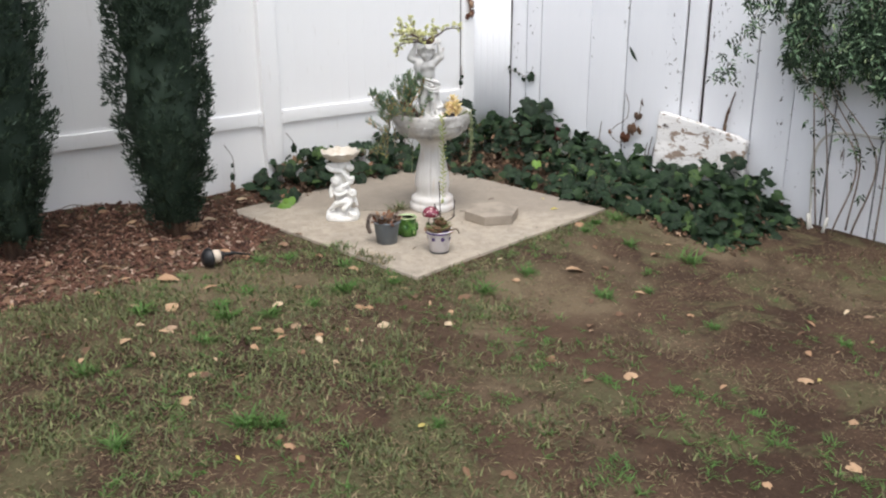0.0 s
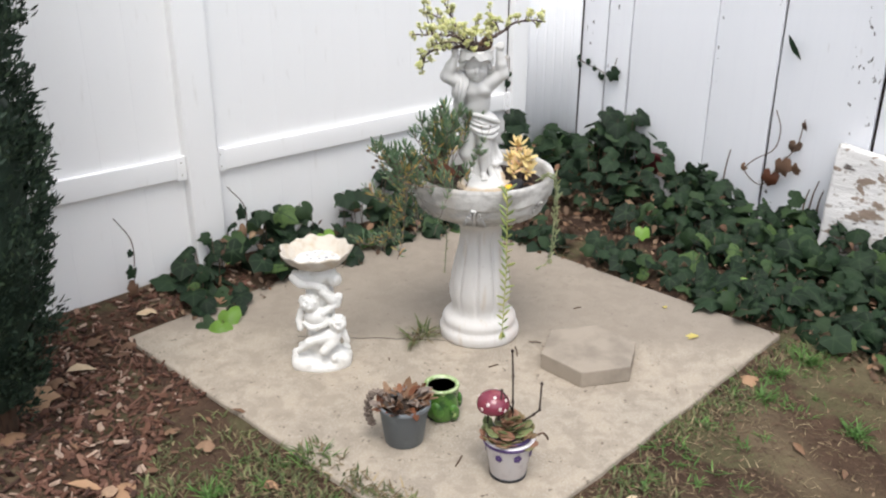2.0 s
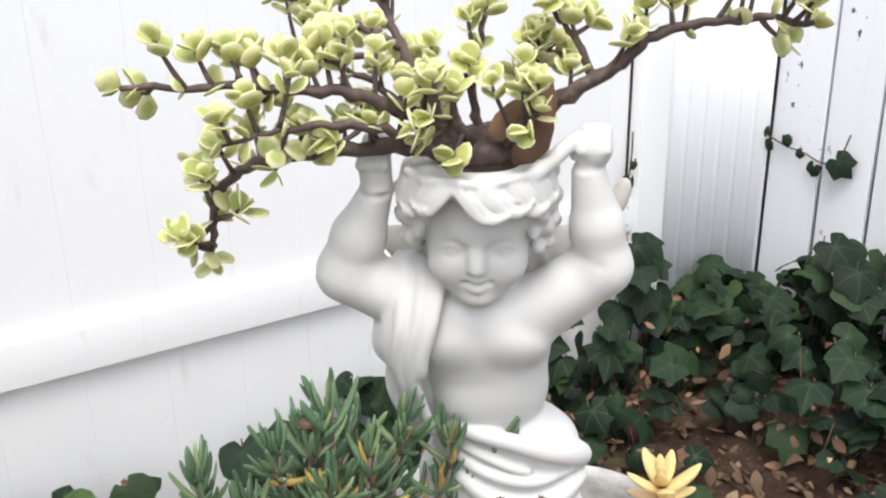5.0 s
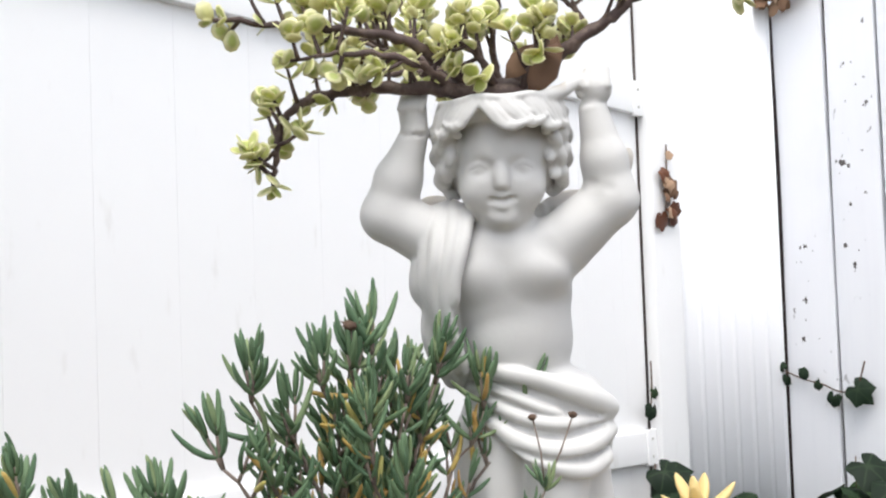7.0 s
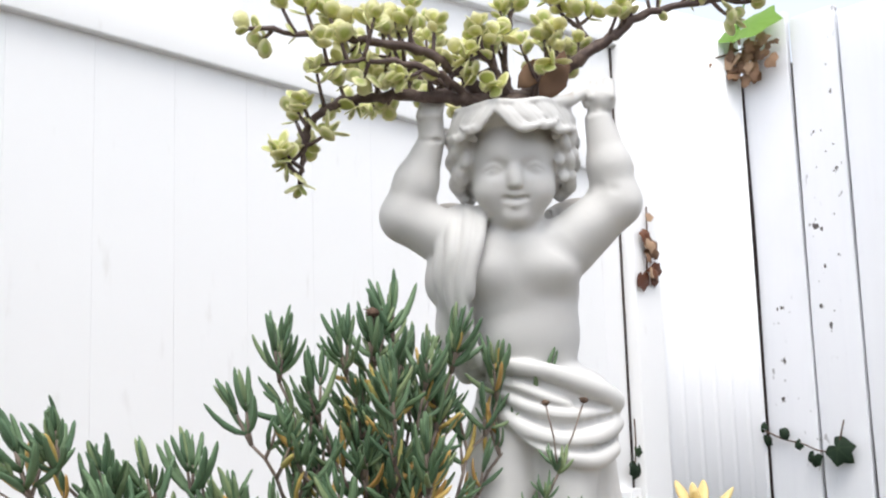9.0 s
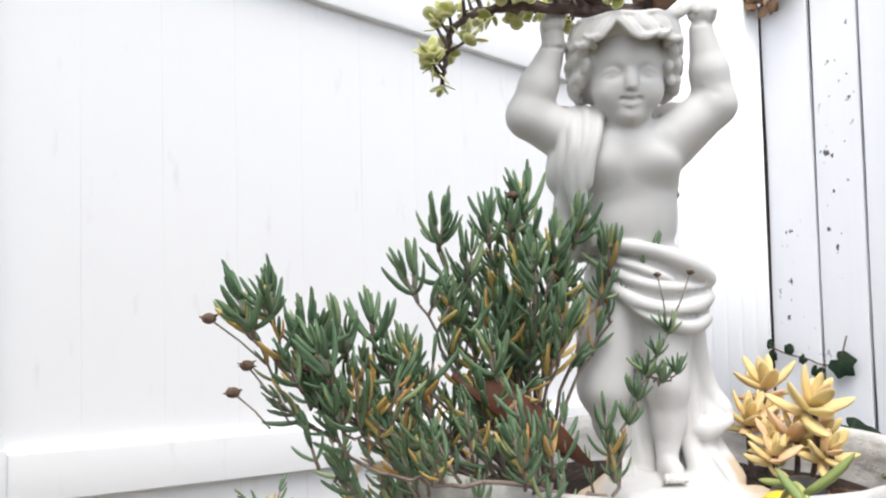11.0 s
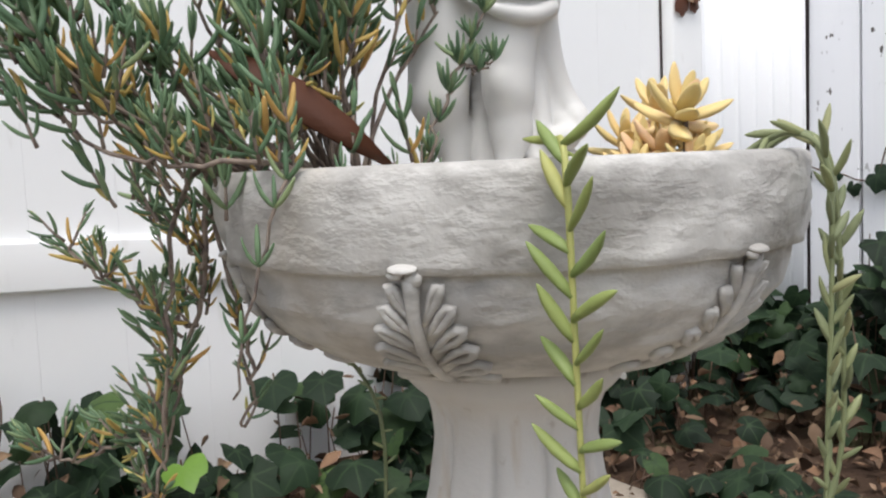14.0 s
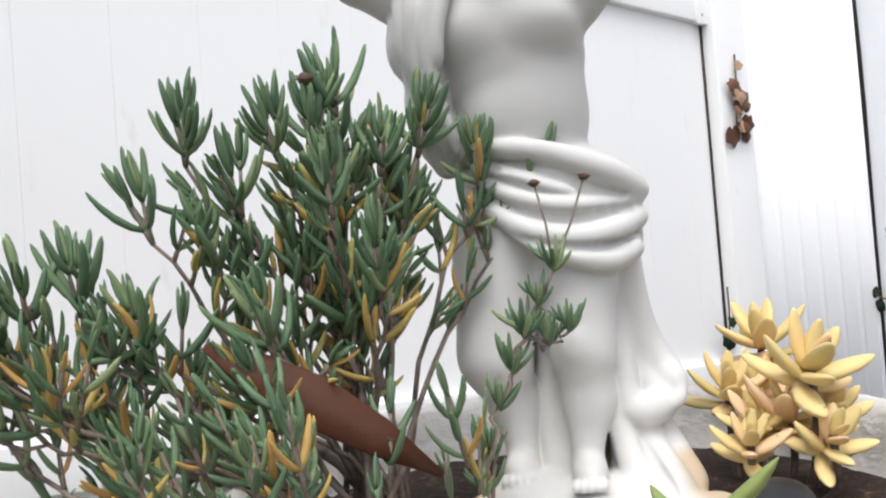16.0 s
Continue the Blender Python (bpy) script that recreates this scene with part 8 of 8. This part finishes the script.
def blades(name, places, material, label, seed, length=(0.02, 0.05), width=0.0022, lie=0.6, category="grass", least=0.1):
    """Grass blades at rows of (x, y, z), as one mesh."""
    rng = np.random.default_rng(seed)
    p = np.array(places)
    n = len(p)
    a, size = rng.uniform(0, 2 * np.pi, n), rng.uniform(*length, n)
    tilt = rng.uniform(least, lie, n) * np.pi / 2
    side = np.stack([-np.sin(a), np.cos(a), np.zeros(n)], 1) * (width * rng.uniform(0.7, 1.4, n))[:, None]
    way = np.stack([np.cos(a) * np.sin(tilt), np.sin(a) * np.sin(tilt), np.cos(tilt)], 1)
    bend = np.stack([np.cos(a), np.sin(a), -0.5 * np.ones(n)], 1)
    mid, tip = p + way * (0.55 * size)[:, None], p + way * size[:, None] + bend * (0.22 * size)[:, None]
    tip[:, 2] = np.maximum(tip[:, 2], p[:, 2] + 0.002)
    verts = np.stack([p - side, p + side, mid + 0.8 * side, mid - 0.8 * side, tip], 1).reshape(-1, 3)
    i = np.arange(n) * 5
    faces = np.stack([i, i + 1, i + 2, i + 3], 1).tolist() + np.stack([i + 3, i + 2, i + 4], 1).tolist()
    me = mesh_object(name, verts, faces, material, smooth=False, rim=np.zeros(5 * n))
    return tagged(part(name, me, material), label, category, kind="stuff")


def lawn():
    rnd = random.Random(70)
    green, dry = [], []
    tries = 0
    while tries < 330000:
        tries += 1
        x, y = rnd.uniform(-3.4, 2.3), rnd.uniform(-3.2, 1.0)
        if (x > -0.205 and y > 0.02 and x < 1.335) or mulch_at(x, y) or (x > 1.34 and y > -0.05):
            if not (-0.22 < x < -0.12 + 0.06 * noise.noise((0, y * 8, 1)) and 0.25 < y < 0.66):
                continue
        patch = 0.5 + 0.5 * noise.noise((x * 1.3, y * 1.3, 2)) + 0.35 * noise.noise((x * 5, y * 5, 4))
        lip = max(0, 1 - abs(y - 0.0) / 0.22) * (-0.2 < x < 1.4) + max(0, 1 - abs(x + 0.25) / 0.30) * (-0.1 < y < 0.75)
        left = max(0, min(1, (-0.1 - x) / 0.9)) * max(0, min(1, (y + 1.6) / 1.2))
        clump = noise.noise((x * 3.4, y * 3.4, 6)) + 0.6 * noise.noise((x * 9, y * 9, 3))
        want = -0.10 + 0.95 * lip + 0.60 * left + 0.75 * (patch - 0.35) + 0.75 * clump
        bare = max(0, min(1, (x + 0.25) / 0.5)) * max(0, min(1, (-0.16 - y) / 0.12))
        want *= 1 - 0.86 * bare
        if rnd.random() > want:
            continue
        z = ground_z(x, y) - 0.003
        if x > -0.205 and y > 0.03 and x < 1.335:
            z = 0.028
        (green if rnd.random() < 0.48 + 0.5 * (patch - 0.6) + 0.25 * left else dry).append((x, y, z))
    blades("lawn_grass", green, GRASS, "thin patchy green lawn grass on bare soil", 1, (0.014, 0.044), 0.0030, 0.95)
    blades("dry_grass", dry, STRAW, "dry straw-coloured grass among the soil", 2, (0.012, 0.042), 0.0022, 1.0, least=0.45)
    scrap, crumbs = [], []
    for _ in range(120000):
        x, y = rnd.uniform(-3.2, 2.3), rnd.uniform(-3.0, 0.75)
        if (x > -0.205 and y > 0.02 and (x < 1.34 or y > 0.25)) or mulch_at(x, y):
            continue
        if rnd.random() < 0.30 + 0.20 * (x > 0.0) + 0.85 * noise.noise((x * 3.1, y * 3.1, 12)):
            (scrap if rnd.random() < 0.45 else crumbs).append((x, y, ground_z(x, y) + rnd.uniform(0.0, 0.004)))
    blades("thatch", scrap, STRAW, "dead grass stems lying flat on soil", 3, (0.010, 0.040), 0.0013, 1.0, "thatch", 0.9)
    blades("leaf_litter", crumbs, CRUMB, "fine brown plant crumbs strewn over bare soil", 4, (0.006, 0.020), 0.0026, 1.0, "litter", 0.85)


lawn()


def tufts():
    rnd = random.Random(80)
    small = flat_leaf([(0, 0.03), (0.35, 0.055), (0.75, 0.04), (1, 0.005)], 0.5, 0.45)
    rows = []
    while len(rows) < 12000:
        x, y = rnd.uniform(-3.2, 1.9), rnd.uniform(-2.8, 0.8)
        near = (abs(y + 0.05) < 0.15 and -0.2 < x < 1.35) or (-0.5 < x < -0.2 and y < 0.75)
        if (x > -0.205 and y > 0.02) or mulch_at(x, y) or rnd.random() > (0.75 if near else 0.55 * (0.35 + 0.65 * (x < -0.1)) * (noise.noise((x * 2.1, y * 2.1, 8)) > -0.05)):
            continue
        for i in range(rnd.randrange(6, 16)):
            a = rnd.uniform(0, 6.28)
            rows.append((*small, aim((x + rnd.gauss(0, 0.010), y + rnd.gauss(0, 0.010), ground_z(x, y) - 0.002), (math.cos(a), math.sin(a), rnd.uniform(0.2, 1.6)), (0, 0, 1), rnd.uniform(0.015, 0.042))))
    tagged(part("grass_clumps", joined("grass_clumps", rows, LUSH), LUSH), "short green grass clumps scattered over worn soil", "grass", kind="stuff")
    shape = flat_leaf([(0, 0.022), (0.35, 0.040), (0.75, 0.028), (1, 0.004)], 0.5, 0.45)
    meshes = []
    for k in range(4):
        rows = []
        for i in range(70):
            a, lean = rnd.uniform(0, 6.28), rnd.uniform(0.25, 2.4)
            p = Vector((rnd.gauss(0, 0.018), rnd.gauss(0, 0.018), 0))
            rows.append((*shape, aim(p, (math.cos(a), math.sin(a), lean), (0, 0, 1), rnd.uniform(0.035, 0.085))))
        meshes.append(joined("grass_tuft", rows, LUSH))
    for k, (x, y, s) in enumerate(((-0.53, 0.17, 1.1), (0.35, -0.65, 0.9), (-0.07, -0.28, 1.0), (1.12, -0.64, 1.1), (-1.12, 0.20, 1.0), (-0.97, 0.10, 0.9), (1.0, -0.36, 0.8), (-0.17, 0.60, 0.9), (0.25, -0.28, 0.9),
                                   (-0.60, 0.70, 0.8), (-0.45, 0.66, 0.7), (-1.52, -0.55, 1.0), (-1.46, -0.60, 0.8), (0.58, -0.74, 0.6), (-1.08, 0.28, 0.8), (1.25, -0.10, 0.8), (1.10, -0.06, 0.7), (0.95, -0.10, 0.7),
                                   (-0.30, 0.08, 0.7), (-1.35, 0.45, 0.9), (-0.75, 0.10, 0.7), (-1.30, 0.05, 0.8), (-0.90, 0.36, 0.7), (-1.75, 0.1, 0.8), (-1.9, -0.4, 0.9), (-2.05, -0.75, 0.9), (-0.30, 0.40, 0.8), (0.45, -1.15, 0.6), (-1.05, -0.95, 0.6), (0.75, -1.6, 0.6))):
        ob = part("grass_tuft", meshes[k % 4], LUSH)
        ob.matrix_basis = pose(x, y, ground_z(x, y) - 0.004, 0, 0, rnd.uniform(0, 360)) @ Matrix.Scale(s, 4)
        tagged(ob, "lush bright green grass tuft in the worn lawn", "grass tuft", "grass tufts")


tufts()


def fallen_leaves():
    rnd = random.Random(90)
    places = [(-1.08, -0.94, 2), (-0.59, 0.79, 1), (-0.96, 0.49, 1), (0.42, -0.37, 1), (-1.56, 0.57, 0), (-1.66, -0.72, 2), (-1.52, -0.85, 0), (-1.10, -1.30, 0), (0.32, -1.66, 2), (-1.66, 0.27, 0), (-1.06, -0.23, 0)]
    places += [(-0.70, 0.90, 1), (-1.21, 0.43, 1), (-1.06, 0.01, 1), (-0.32, 0.57, 1), (-0.33, 0.36, 1), (-0.70, 0.29, 0), (-0.04, -0.84, 0), (-1.13, 0.72, 1), (0.23, -0.79, 0), (0.78, -0.30, 0), (0.98, -0.50, 1),
              (-0.18, -0.25, 0), (1.39, -0.84, 0), (-1.03, -0.08, 1), (-0.82, 1.51, 1), (-1.3, 1.05, 0), (-0.45, 1.45, 1), (-0.1, 1.64, 1), (0.12, 1.63, 0), (-0.4, 1.66, 0), (-0.62, 1.35, 1), (-1.05, 1.35, 0), (-1.2, 1.55, 1)]
    shapes = [flat_leaf([(0, 0.02), (0.15, 0.16), (0.40, 0.30), (0.70, 0.22), (1, 0.01)], 0.35, 0.3), ivy_leaf(201), flat_leaf([(0, 0.02), (0.2, 0.10), (0.5, 0.17), (0.8, 0.10), (1, 0.01)], 0.6, 0.2)]
    mats = (DRY, TAN, YELLOWLEAF)
    meshes = {(i, j): leaf_mesh("fallen_leaf", shapes[i], mats[j]) for i in range(3) for j in range(3)}
    labels = ("curled brown fallen leaf lying on the ground", "pale tan fallen leaf lying on the ground", "small yellow fallen leaf lying on the ground")
    extra = [(rnd.uniform(-2.2, 0.3), rnd.uniform(0.8, 1.72), 0) for _ in range(95)] + [(rnd.uniform(-2.6, 1.6), rnd.uniform(-2.2, 0.6), rnd.choice((0, 1, 1))) for _ in range(70)] + [(rnd.uniform(-2.0, -0.3), rnd.uniform(-0.4, 0.8), rnd.choice((0, 1, 1))) for _ in range(40)]
    for k, (x, y, kind) in enumerate(places + extra):
        if x > -0.19 and y > 0.04 and y < 1.56:
            continue
        a = rnd.uniform(0, 6.28)
        ob = part("fallen_leaf", meshes[(k % 3, kind)], mats[kind])
        ob.matrix_basis = aim((x, y, ground_z(x, y) + (0.018 if y > 0.75 else 0.010)), (math.cos(a), math.sin(a), rnd.uniform(-0.1, 0.25)), (rnd.uniform(-0.4, 0.4), rnd.uniform(-0.4, 0.4), 1),
                              rnd.uniform(0.06, 0.10) if k < len(places) and kind == 1 else rnd.uniform(0.03, 0.06))
        tagged(ob, labels[kind], "leaf", "fallen leaves")
    for x, y, a, s in ((1.118, 0.214, 2.4, 0.055), (1.22, 0.40, 1.0, 0.03)):
        ob = part("fallen_leaf", meshes[(0, 2)], YELLOWLEAF)
        ob.matrix_basis = aim((x, y, 0.034), (math.cos(a), math.sin(a), 0.05), (0, 0, 1), s)
        tagged(ob, "yellow fallen leaf lying on the concrete slab", "leaf", "fallen leaves")
    for x, y, a, s in ((0.05, 0.31, 0.4, 0.05), (0.72, 0.56, 2.2, 0.04), (0.60, 0.56, 0.8, 0.06), (1.02, 0.62, 2.8, 0.03), (0.30, 0.83, 1.0, 0.015), (0.52, 0.57, 2.9, 0.035)):
        bm = bmesh.new()
        q = Vector((math.cos(a), math.sin(a), 0))
        tube(bm, [Vector((x, y, 0.0335)), Vector((x, y, 0.0345)) + q * s * 0.5 + Vector((0.003, 0, 0)), Vector((x, y, 0.0335)) + q * s], 0.002, 5)
        tagged(part("dry_twig", bm, BARK), "short dry twig lying on the concrete slab", "twig", "dry twigs")


fallen_leaves()
